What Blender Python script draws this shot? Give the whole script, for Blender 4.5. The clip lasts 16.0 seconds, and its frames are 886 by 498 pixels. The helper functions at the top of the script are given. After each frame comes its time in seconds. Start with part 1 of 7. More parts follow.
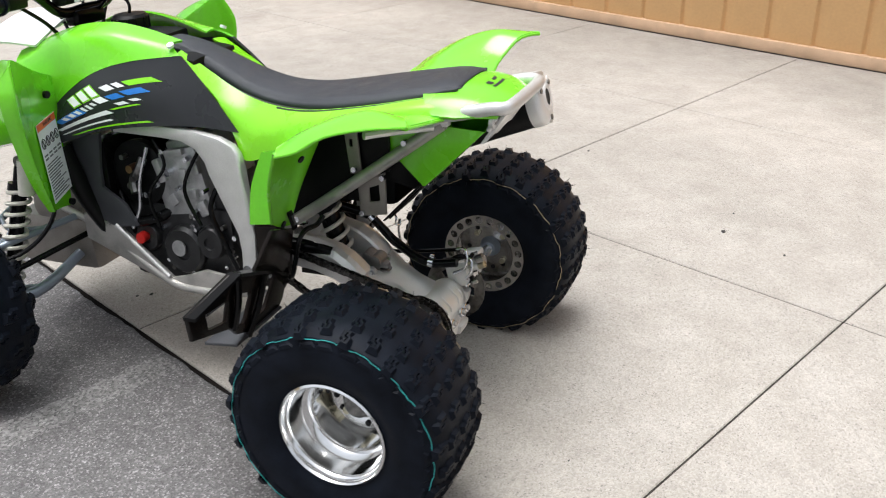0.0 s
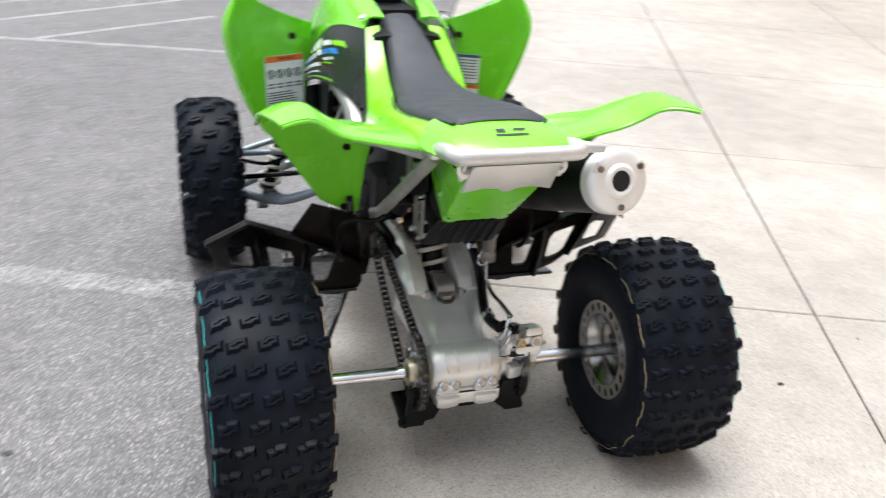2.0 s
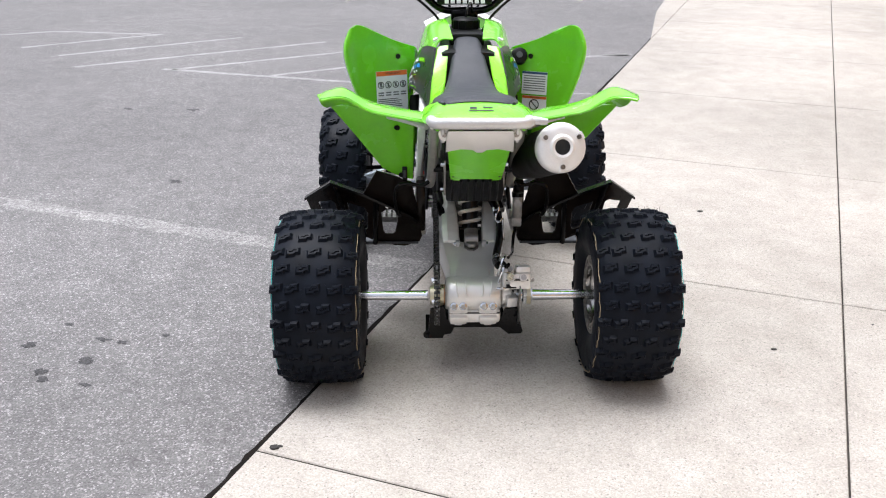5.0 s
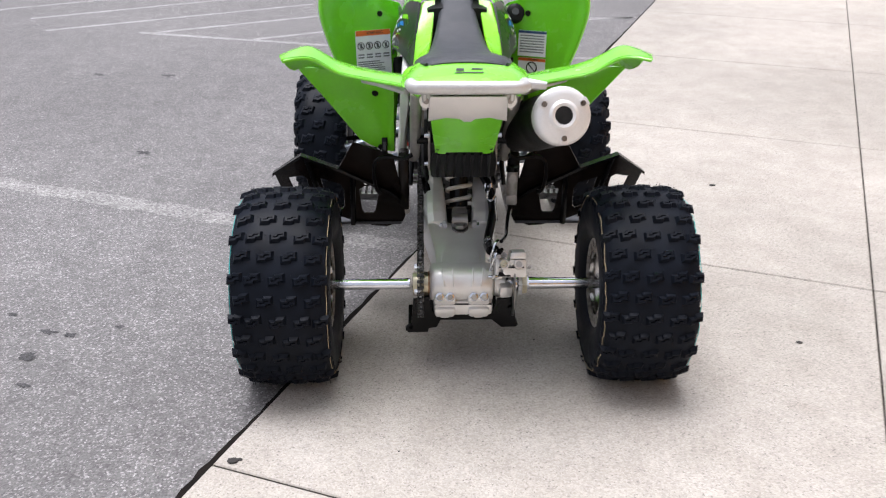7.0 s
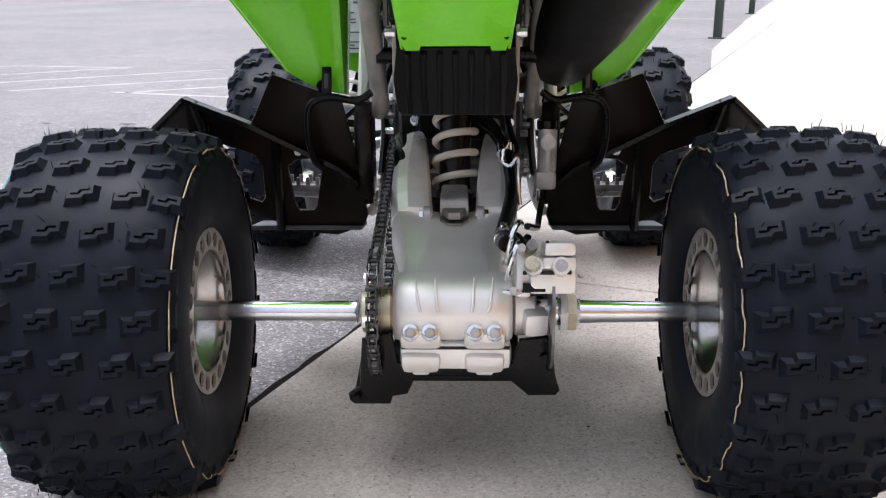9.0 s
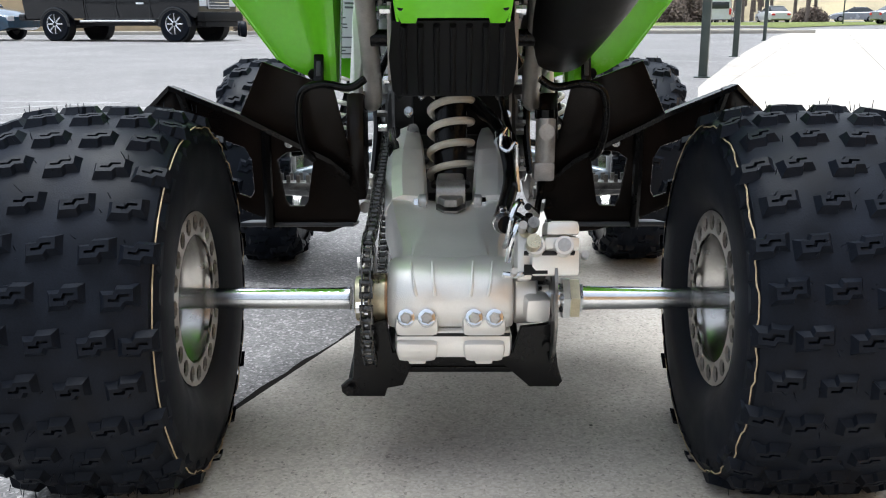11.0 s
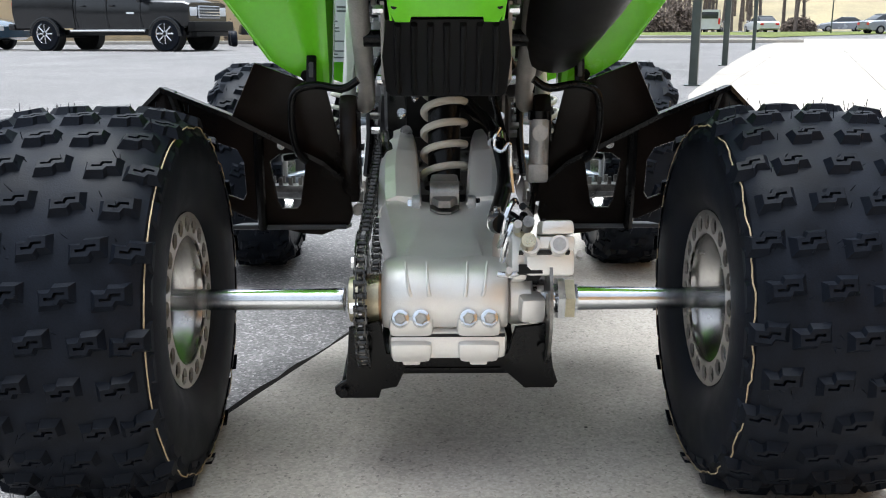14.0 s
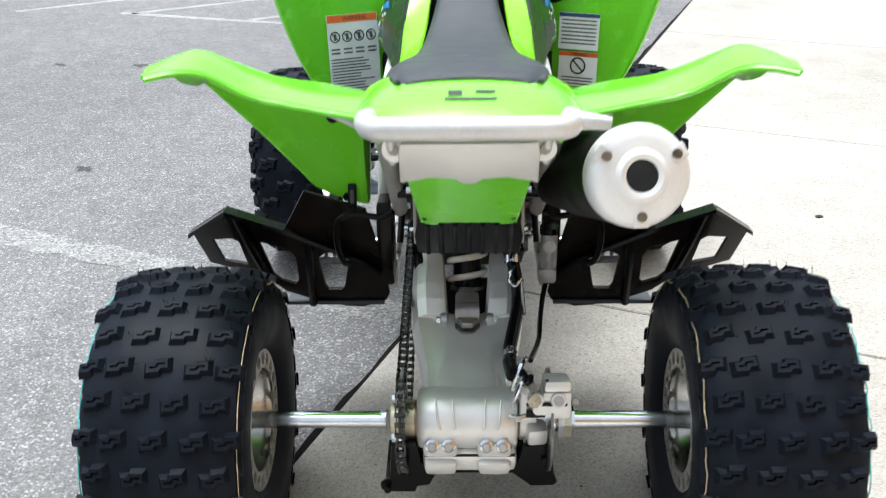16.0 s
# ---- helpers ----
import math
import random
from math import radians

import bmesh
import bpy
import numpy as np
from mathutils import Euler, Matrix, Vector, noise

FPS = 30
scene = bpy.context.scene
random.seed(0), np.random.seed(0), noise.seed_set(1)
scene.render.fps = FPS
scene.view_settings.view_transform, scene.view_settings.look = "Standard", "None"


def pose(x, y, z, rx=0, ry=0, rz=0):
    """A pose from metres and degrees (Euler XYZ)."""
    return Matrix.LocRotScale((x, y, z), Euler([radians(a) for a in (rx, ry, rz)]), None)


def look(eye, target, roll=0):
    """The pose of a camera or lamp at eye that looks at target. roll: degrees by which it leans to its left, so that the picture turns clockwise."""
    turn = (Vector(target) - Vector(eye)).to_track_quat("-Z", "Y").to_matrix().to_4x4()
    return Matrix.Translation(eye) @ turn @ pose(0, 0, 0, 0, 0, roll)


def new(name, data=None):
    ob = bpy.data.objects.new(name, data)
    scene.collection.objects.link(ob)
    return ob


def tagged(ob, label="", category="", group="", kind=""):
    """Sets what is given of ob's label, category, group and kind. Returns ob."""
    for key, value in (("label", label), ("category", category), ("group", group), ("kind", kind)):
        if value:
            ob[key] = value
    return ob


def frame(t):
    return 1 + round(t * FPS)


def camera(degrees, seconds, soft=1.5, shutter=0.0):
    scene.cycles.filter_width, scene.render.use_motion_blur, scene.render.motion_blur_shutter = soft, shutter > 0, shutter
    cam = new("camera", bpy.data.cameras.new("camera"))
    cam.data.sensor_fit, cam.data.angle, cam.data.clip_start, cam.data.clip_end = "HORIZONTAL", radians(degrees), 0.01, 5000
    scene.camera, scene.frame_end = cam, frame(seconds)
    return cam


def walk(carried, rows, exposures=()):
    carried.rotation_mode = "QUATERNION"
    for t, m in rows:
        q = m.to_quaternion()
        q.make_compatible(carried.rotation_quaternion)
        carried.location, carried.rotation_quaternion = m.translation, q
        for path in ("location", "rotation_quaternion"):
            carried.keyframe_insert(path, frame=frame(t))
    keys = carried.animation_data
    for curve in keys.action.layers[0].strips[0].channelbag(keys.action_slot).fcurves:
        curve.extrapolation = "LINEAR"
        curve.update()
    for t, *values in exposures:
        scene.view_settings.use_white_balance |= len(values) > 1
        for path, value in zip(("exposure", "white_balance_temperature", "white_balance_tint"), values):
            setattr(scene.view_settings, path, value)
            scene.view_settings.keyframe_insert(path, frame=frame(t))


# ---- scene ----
cam = camera(51.2, 16.0, 1.1, 0.3)
PATH = [
    (0, (-1.859, -0.909, 1.408), (-0.239, -0.123, 0.539), -0.4),
    (0.5, (-1.577, -1.25, 1.404), (-0.131, -0.197, 0.509), -0.9),
    (0.7, (-1.41, -1.408, 1.408), (-0.094, -0.217, 0.485), -0.8),
    (1, (-1.208, -1.482, 1.39), (-0.086, -0.098, 0.481), -1.8),
    (1.5, (-0.817, -1.564, 1.422), (-0.021, 0.013, 0.485), 1.7),
    (2, (-0.54, -1.701, 1.401), (-0.068, 0.034, 0.526), 4.0),
    (2.1, (-0.475, -1.739, 1.402), (-0.115, 0.021, 0.52), 4.5),
    (2.5, (-0.395, -1.918, 1.429), (-0.109, -0.12, 0.6), 3.7),
    (3, (-0.296, -2.176, 1.462), (-0.176, -0.361, 0.631), 2.2),
    (3.5, (-0.078, -2.416, 1.458), (-0.103, -0.606, 0.61), 1.8),
    (4, (-0.01, -2.501, 1.479), (-0.023, -0.674, 0.664), 0.8),
    (4.2, (-0.008, -2.508, 1.467), (-0.071, -0.668, 0.685), 0.2),
    (6.3, (0.017, -2.513, 1.454), (-0.064, -0.683, 0.651), 0.1),
    (6.5, (0.018, -2.453, 1.438), (-0.032, -0.628, 0.622), 0.6),
    (7, (0.026, -2.191, 1.365), (-0.047, -0.38, 0.52), 0.1),
    (7.5, (0.014, -1.825, 1.238), (-0.086, -0.052, 0.32), -2.4),
    (8, (0.064, -1.499, 1.086), (-0.008, 0.275, 0.166), -0.7),
    (8.5, (0.053, -1.275, 0.91), (-0.049, 0.569, 0.143), 0.1),
    (9, (0.072, -1.228, 0.709), (-0.082, 0.679, 0.126), -0.3),
    (9.2, (0.072, -1.206, 0.698), (-0.052, 0.701, 0.11), -0.6),
    (11.3, (0.052, -1.2, 0.607), (-0.077, 0.738, 0.126), 0.0),
    (11.5, (0.05, -1.198, 0.607), (-0.076, 0.738, 0.121), 0.3),
    (12, (0.047, -1.196, 0.605), (-0.084, 0.737, 0.109), 0.4),
    (12.5, (0.048, -1.201, 0.603), (-0.076, 0.74, 0.135), 0.1),
    (13, (0.048, -1.2, 0.605), (-0.079, 0.739, 0.13), -0.4),
    (13.5, (0.051, -1.198, 0.603), (-0.082, 0.74, 0.124), -0.2),
    (14, (0.051, -1.198, 0.598), (-0.057, 0.745, 0.131), -0.2),
    (14.5, (0.053, -1.202, 0.608), (-0.077, 0.738, 0.14), -0.0),
    (15, (0.053, -1.205, 0.674), (-0.081, 0.707, 0.103), -0.0),
    (15.5, (0.045, -1.213, 0.897), (-0.136, 0.63, 0.143), 0.3),
    (16, (0.061, -1.262, 1.197), (-0.095, 0.52, 0.303), -1.0),
]
EXPOSURES = [(0, 0.45, 6250, 10), (1.0, 0.67, 6220, 10), (2.0, 0.82, 6150, 10), (4.2, 0.8, 6080, 12), (6.5, 0.6, 6150, 14), (7.2, 0.621, 6150, 15), (8.0, 0.95, 6120, 16), (8.7, 1.07, 6050, 16), (9.2, 1.11, 5980, 15), (11.3, 1.08, 5880, 7), (14.6, 1.082, 5880, 7), (15.2, 1.064, 5900, 6), (15.6, 1.006, 5900, 5), (16.0, 1.01, 5930, 5)]
walk(cam, [(t, look(eye, target, roll)) for t, eye, target, roll in PATH], EXPOSURES)

# ---- light ----
world = bpy.data.worlds.new("sky")
scene.world = world
world.use_nodes = True
wn = world.node_tree
sky = wn.nodes.new("ShaderNodeTexSky")
sky.sky_type, sky.sun_disc = "NISHITA", False
sky.sun_elevation, sky.sun_rotation = radians(79), radians(320)
sky.air_density, sky.dust_density, sky.ozone_density = 1.0, 6.0, 1.0
sat = wn.nodes.new("ShaderNodeHueSaturation")
sat.inputs["Saturation"].default_value = 0.25
wn.links.new(sky.outputs[0], sat.inputs["Color"])
wn.links.new(sat.outputs[0], wn.nodes["Background"].inputs[0])
wn.nodes["Background"].inputs[1].default_value = 0.14
sun = new("sun", bpy.data.lights.new("sun", "SUN"))
sun.data.energy, sun.data.angle, sun.data.color = 1.75, radians(40), (1.0, 0.98, 0.95)
SUN_FROM = Vector((-0.12, 0.14, 1.0))
sun.matrix_world = look(SUN_FROM * 20, (0, 0, 0))


# ---- materials ----
def mat(name, rgb, rough=0.5, metal=0.0, var=0.12, scale=40.0, bump=0.0, fine=400.0, coat=0.0, second=None, spots=0.0, shine=0.5):
    """Base colour varied at two scales, with gloss variation and fine relief. second: a colour for stains."""
    m = bpy.data.materials.new(name)
    m.use_nodes = True
    t = m.node_tree
    b = t.nodes["Principled BSDF"]
    b.inputs["Metallic"].default_value = metal
    b.inputs["Specular IOR Level"].default_value = shine
    b.inputs["Coat Weight"].default_value = coat
    b.inputs["Coat Roughness"].default_value = 0.12
    co = t.nodes.new("ShaderNodeTexCoord")
    n1 = t.nodes.new("ShaderNodeTexNoise")
    n1.inputs["Scale"].default_value, n1.inputs["Detail"].default_value = scale, 5
    n2 = t.nodes.new("ShaderNodeTexNoise")
    n2.inputs["Scale"].default_value, n2.inputs["Detail"].default_value = fine, 3
    for n in (n1, n2):
        t.links.new(co.outputs["Object"], n.inputs["Vector"])
    low = tuple(c * (1 - var) for c in rgb) if second is None else second
    mix = t.nodes.new("ShaderNodeMix")
    mix.data_type = "RGBA"
    mix.inputs["A"].default_value, mix.inputs["B"].default_value = (*low, 1), (*(min(1, c * (1 + var * 0.6)) for c in rgb), 1)
    ramp = t.nodes.new("ShaderNodeMapRange")
    ramp.inputs["From Min"].default_value, ramp.inputs["From Max"].default_value = 0.32, 0.62
    t.links.new(n1.outputs[0], ramp.inputs[0])
    t.links.new(ramp.outputs[0], mix.inputs["Factor"])
    mul = t.nodes.new("ShaderNodeMix")
    mul.data_type, mul.blend_type = "RGBA", "MULTIPLY"
    mul.inputs["Factor"].default_value = 1.0
    grain = t.nodes.new("ShaderNodeMapRange")
    grain.inputs["From Min"].default_value, grain.inputs["From Max"].default_value = 0.3, 0.7
    grain.inputs["To Min"].default_value, grain.inputs["To Max"].default_value = 1 - max(spots, var * 0.5), 1 + max(spots, var * 0.5)
    t.links.new(n2.outputs[0], grain.inputs[0])
    t.links.new(mix.outputs["Result"], mul.inputs["A"])
    t.links.new(grain.outputs[0], mul.inputs["B"])
    t.links.new(mul.outputs["Result"], b.inputs["Base Color"])
    rr = t.nodes.new("ShaderNodeMapRange")
    rr.inputs["From Min"].default_value, rr.inputs["From Max"].default_value = 0.3, 0.7
    rr.inputs["To Min"].default_value, rr.inputs["To Max"].default_value = max(0.02, rough * 0.8), min(1, rough * 1.2)
    t.links.new(n1.outputs[0], rr.inputs[0])
    t.links.new(rr.outputs[0], b.inputs["Roughness"])
    if bump:
        bp = t.nodes.new("ShaderNodeBump")
        bp.inputs["Strength"].default_value, bp.inputs["Distance"].default_value = 1.0, bump
        t.links.new(n2.outputs[0], bp.inputs["Height"])
        t.links.new(bp.outputs[0], b.inputs["Normal"])
    return m


def ground_mat(name, light, dark, grit, stain, stain_amount, speck=0.5, patch=0.7, rough=0.9, shine=0.3, relief=0.7, stones=False):
    """Concrete or asphalt: grit of single stones, mottling, large patches and dark stains, in world metres."""
    m = bpy.data.materials.new(name)
    m.use_nodes = True
    t = m.node_tree
    b = t.nodes["Principled BSDF"]
    b.inputs["Roughness"].default_value = rough
    b.inputs["Specular IOR Level"].default_value = shine
    geo = t.nodes.new("ShaderNodeNewGeometry")

    def tex(kind, scale, detail=4):
        n = t.nodes.new(kind)
        n.inputs["Scale"].default_value = scale
        if kind == "ShaderNodeTexNoise":
            n.inputs["Detail"].default_value = detail
        t.links.new(geo.outputs["Position"], n.inputs["Vector"])
        return n

    def span(src, a, c, lo, hi):
        n = t.nodes.new("ShaderNodeMapRange")
        for key, v in (("From Min", a), ("From Max", c), ("To Min", lo), ("To Max", hi)):
            n.inputs[key].default_value = v
        t.links.new(src, n.inputs[0])
        return n.outputs[0]

    def blend(kind, fac, a, c):
        n = t.nodes.new("ShaderNodeMix")
        n.data_type, n.blend_type = "RGBA", kind
        for key, v in (("Factor", fac), ("A", a), ("B", c)):
            if isinstance(v, tuple):
                n.inputs[key].default_value = (*v, 1)
            elif isinstance(v, float):
                n.inputs[key].default_value = v
            else:
                t.links.new(v, n.inputs[key])
        return n.outputs["Result"]

    cells = tex("ShaderNodeTexVoronoi", grit)
    wide, mid, tiny, drops = tex("ShaderNodeTexNoise", 0.55), tex("ShaderNodeTexNoise", 7.0, 6), tex("ShaderNodeTexNoise", grit * 0.8, 2), tex("ShaderNodeTexNoise", 3.1, 3)
    col = blend("MIX", span(mid.outputs[0], 0.3, 0.7, 0.0, 1.0), dark, light)
    sep = t.nodes.new("ShaderNodeSeparateColor")
    t.links.new(cells.outputs["Color"], sep.inputs[0])
    if stones:
        col = blend("MULTIPLY", 1.0, col, span(sep.outputs[0], 0.72, 1.0, 0.86, 2.1))
        col = blend("MULTIPLY", 1.0, col, span(sep.outputs[1], 0.0, 0.5, 0.70, 1.05))
    else:
        col = blend("MULTIPLY", 1.0, col, span(sep.outputs[0], 0.0, 1.0, 1 - speck, 1 + speck))
        col = blend("MULTIPLY", 1.0, col, span(sep.outputs[1], 0.0, 0.09, 0.62, 1.0))
    col = blend("MULTIPLY", 1.0, col, span(tiny.outputs[0], 0.3, 0.7, 1 - speck * 0.4, 1 + speck * 0.4))
    clump = tex("ShaderNodeTexNoise", 42.0, 3)
    col = blend("MULTIPLY", 1.0, col, span(clump.outputs[0], 0.3, 0.7, 1 - speck * 0.25, 1 + speck * 0.25))
    col = blend("MULTIPLY", 1.0, col, span(wide.outputs[0], 0.35, 0.65, patch, 1.05))
    col = blend("MIX", span(drops.outputs[0], 0.66, 0.74, 0.0, stain_amount), col, stain)
    t.links.new(col, b.inputs["Base Color"])
    bp = t.nodes.new("ShaderNodeBump")
    bp.inputs["Strength"].default_value, bp.inputs["Distance"].default_value = 0.7, relief / grit * speck
    t.links.new(cells.outputs["Distance"], bp.inputs["Height"])
    t.links.new(bp.outputs[0], b.inputs["Normal"])
    return m


GREEN = mat("lime_green_plastic", (0.185, 0.67, 0.018), 0.25, var=0.06, scale=9, coat=0.5, fine=120)
# lighter, yellower green: highlight painted into the side cover; also the lime print
LIME = mat("lit_green_plastic_and_print", (0.24, 0.70, 0.014), 0.28, var=0.06, scale=9, coat=0.3, fine=120)
BLACK = mat("black_plastic", (0.0055, 0.0055, 0.0058), 0.4, var=0.3, scale=14, bump=0.0003, fine=900, shine=0.17)
SATIN = mat("satin_black_paint", (0.004, 0.004, 0.0043), 0.2, var=0.3, scale=12, fine=300, shine=0.16)
BROWNBLACK = mat("scuffed_black_plastic", (0.0105, 0.0075, 0.0062), 0.22, var=0.4, scale=10, bump=0.0002, fine=600, shine=0.17)
RUBBER = mat("tyre_rubber", (0.0070, 0.0090, 0.0140), 0.46, var=0.4, scale=16, bump=0.00025, fine=450, shine=0.09)
SEATM = mat("seat_vinyl", (0.030, 0.033, 0.040), 0.55, var=0.12, scale=20, bump=0.0006, fine=1100)
ALU = mat("cast_aluminium", (0.78, 0.765, 0.735), 0.35, 0.55, var=0.06, scale=18, bump=0.0003, fine=700)
PAINTALU = mat("silver_painted_frame", (0.64, 0.63, 0.61), 0.36, 0.5, var=0.1, scale=14, fine=300)
DULLALU = mat("dull_silver_frame", (0.33, 0.30, 0.27), 0.42, 0.5, var=0.2, scale=14, bump=0.0003, fine=400)
RAILALU = mat("satin_grey_alloy", (0.47, 0.45, 0.42), 0.38, 0.5, var=0.2, scale=20, bump=0.0003, fine=400)
POLISH = mat("polished_aluminium", (0.91, 0.91, 0.90), 0.11, 1.0, var=0.06, scale=20, fine=200)
RIMALU = mat("machined_aluminium", (0.50, 0.47, 0.43), 0.36, 0.85, var=0.14, scale=25, fine=500)
CHROME = mat("plated_steel", (0.72, 0.74, 0.77), 0.16, 1.0, var=0.1, scale=30, fine=300)
STEEL = mat("oily_steel", (0.21, 0.205, 0.195), 0.33, 0.9, var=0.4, scale=60, fine=600)
CHAINM = mat("oiled_chain_steel", (0.075, 0.073, 0.07), 0.28, 0.9, var=0.5, scale=90, fine=600)
BRASS = mat("yellow_zinc", (0.55, 0.50, 0.36), 0.3, 0.85, var=0.15, scale=40)
BARREL = mat("dull_wheel_barrel", (0.46, 0.45, 0.44), 0.24, 1.0, var=0.25, scale=25, fine=300)
BRONZE = mat("bronze_bush", (0.30, 0.17, 0.09), 0.35, 0.8, var=0.3, scale=40)
CREAM = mat("cream_spring_paint", (0.66, 0.63, 0.55), 0.35, var=0.08, scale=40)
GREYPAINT = mat("grey_blue_painted_steel", (0.30, 0.34, 0.40), 0.35, 0.4, var=0.12, scale=20)
GREYALU = mat("grey_engine_casting", (0.46, 0.46, 0.46), 0.45, 0.7, var=0.2, scale=30, bump=0.0006, fine=300)
CLEVIS = mat("dark_grey_casting", (0.30, 0.29, 0.28), 0.38, 0.7, var=0.2, scale=30, bump=0.0003, fine=400)
PANELM = mat("glossy_dark_grey_plastic", (0.020, 0.021, 0.024), 0.30, var=0.15, scale=9, fine=400)
CAPM = mat("satin_silver_cap", (0.80, 0.79, 0.77), 0.40, 0.35, var=0.05, scale=14, fine=300)
ENGINE = mat("black_engine_casting", (0.02, 0.02, 0.021), 0.38, 0.2, var=0.4, scale=30, bump=0.0005, fine=300)
GREYPLASTIC = mat("dark_grey_plastic", (0.05, 0.052, 0.058), 0.5, var=0.15, scale=20, bump=0.0003, fine=500)
RED = mat("red_plastic", (0.55, 0.02, 0.015), 0.35, var=0.1)
WHITE = mat("white_label", (0.84, 0.86, 0.87), 0.4, var=0.05, scale=20)
WHITEP = mat("white_plastic", (0.78, 0.78, 0.76), 0.35, var=0.06, scale=15)
ORANGE = mat("orange_print", (0.80, 0.17, 0.03), 0.4, var=0.05)
BLUE = mat("blue_print", (0.03, 0.20, 0.62), 0.4, var=0.1)
NAVY = mat("navy_print", (0.03, 0.07, 0.17), 0.4, var=0.1)
INK = mat("black_print", (0.02, 0.02, 0.022), 0.5, var=0.1)
PRINTGREY = mat("grey_print", (0.14, 0.15, 0.16), 0.5, var=0.1)
TEAL = mat("teal_crayon_line", (0.03, 0.34, 0.33), 0.6, var=0.4, scale=60)
TAN = mat("tan_crayon_line", (0.42, 0.33, 0.20), 0.6, var=0.4, scale=60)
# near-black that stands for the shade inside holes and gaps
HOLE = mat("bore_shade", (0.004, 0.004, 0.004), 0.8, var=0.3)
CONCRETE = ground_mat("broom_finished_concrete", (0.436, 0.406, 0.364), (0.372, 0.342, 0.302), 250.0, (0.24, 0.21, 0.17), 0.3, 0.15, 0.80, shine=0.14, relief=0.35)
ASPHALT = ground_mat("worn_grey_asphalt", (0.171, 0.164, 0.161), (0.134, 0.128, 0.126), 210.0, (0.07, 0.066, 0.066), 0.3, 0.55, 0.82, 0.72, 0.5, stones=True)
LINEWHITE = ground_mat("worn_white_road_paint", (0.27, 0.262, 0.25), (0.165, 0.16, 0.156), 160.0, (0.17, 0.165, 0.16), 0.9, 0.5, 0.8, 0.72, 0.5)
FARLINE = ground_mat("faded_white_road_paint", (0.33, 0.322, 0.315), (0.22, 0.215, 0.21), 160.0, (0.20, 0.195, 0.19), 0.6, 0.3, 0.85, 0.72, 0.5)
GRASSM = ground_mat("spring_grass", (0.16, 0.19, 0.04), (0.10, 0.12, 0.03), 40.0, (0.2, 0.16, 0.07), 0.5, 0.4, 0.75)
WALLM = mat("tan_painted_metal_siding", (0.56, 0.34, 0.15), 0.45, var=0.08, scale=2.5, fine=60, bump=0.0004)
WALLTRIM = mat("pale_tan_trim", (0.62, 0.42, 0.27), 0.5, var=0.12, scale=8)
POSTM = mat("dark_green_painted_steel", (0.045, 0.06, 0.055), 0.4, var=0.2, scale=6)
GLASSDARK = mat("tinted_car_glass", (0.03, 0.035, 0.04), 0.08, var=0.1, scale=3)
TRUCKPAINT = mat("black_car_paint", (0.008, 0.009, 0.011), 0.16, var=0.2, scale=2, coat=0.35)
BLUECAR = mat("dark_blue_car_paint", (0.02, 0.06, 0.11), 0.16, var=0.2, scale=2, coat=1.0)
WHITECAR = mat("white_car_paint", (0.6, 0.61, 0.63), 0.2, var=0.05, scale=2, coat=0.6)
GREYCAR = mat("silver_car_paint", (0.32, 0.34, 0.37), 0.25, 0.3, var=0.1, scale=2, coat=0.6)
REDCAR = mat("red_car_paint", (0.22, 0.03, 0.03), 0.25, var=0.1, scale=2, coat=0.6)
HEADLAMP = mat("clear_lamp_glass", (0.75, 0.77, 0.8), 0.1, 0.2, var=0.1)
BARK = mat("bare_bark", (0.14, 0.115, 0.095), 0.9, var=0.4, scale=6, fine=60)
BRUSH = mat("dry_brush", (0.12, 0.09, 0.07), 0.95, var=0.5, scale=3, fine=30)
SHRUB = mat("olive_shrub_leaves", (0.11, 0.10, 0.03), 0.8, var=0.5, scale=12, fine=60)
STUCCO = mat("tan_stucco", (0.50, 0.40, 0.27), 0.9, var=0.12, scale=1.5, fine=40)
FIELD = mat("dry_field", (0.30, 0.25, 0.15), 0.95, var=0.2, scale=0.2, fine=3)


# ---- mesh helpers ----
def part(name, bm, material, parent=None, label="", loc=None, flat=False):
    """Links a bmesh as one mesh object under a thing or under a part."""
    bmesh.ops.recalc_face_normals(bm, faces=bm.faces[:])
    me = bpy.data.meshes.new(name)
    bm.to_mesh(me)
    bm.free()
    if not flat:
        me.shade_smooth()
        me.set_sharp_from_angle(angle=radians(38))
    me.materials.append(material)
    ob = new(name, me)
    if parent is not None:
        ob.parent = parent
    if loc is not None:
        ob.location = loc
    return tagged(ob, label)


def same(ob, parent, m):
    """Another piece on the same mesh."""
    o = ob.copy()
    scene.collection.objects.link(o)
    o.parent = parent
    o.matrix_basis = m
    return o


def curve_points(pts, n=6):
    """A smooth line through points."""
    p = [Vector(q) for q in pts]
    if len(p) < 3 or n < 2:
        return p
    out = []
    for i in range(len(p) - 1):
        a, b, c, d = p[max(i - 1, 0)], p[i], p[i + 1], p[min(i + 2, len(p) - 1)]
        for k in range(n):
            u = k / n
            out.append(0.5 * (2 * b + (c - a) * u + (2 * a - 5 * b + 4 * c - d) * u * u + (3 * b - a - 3 * c + d) * u ** 3))
    out.append(p[-1])
    return out


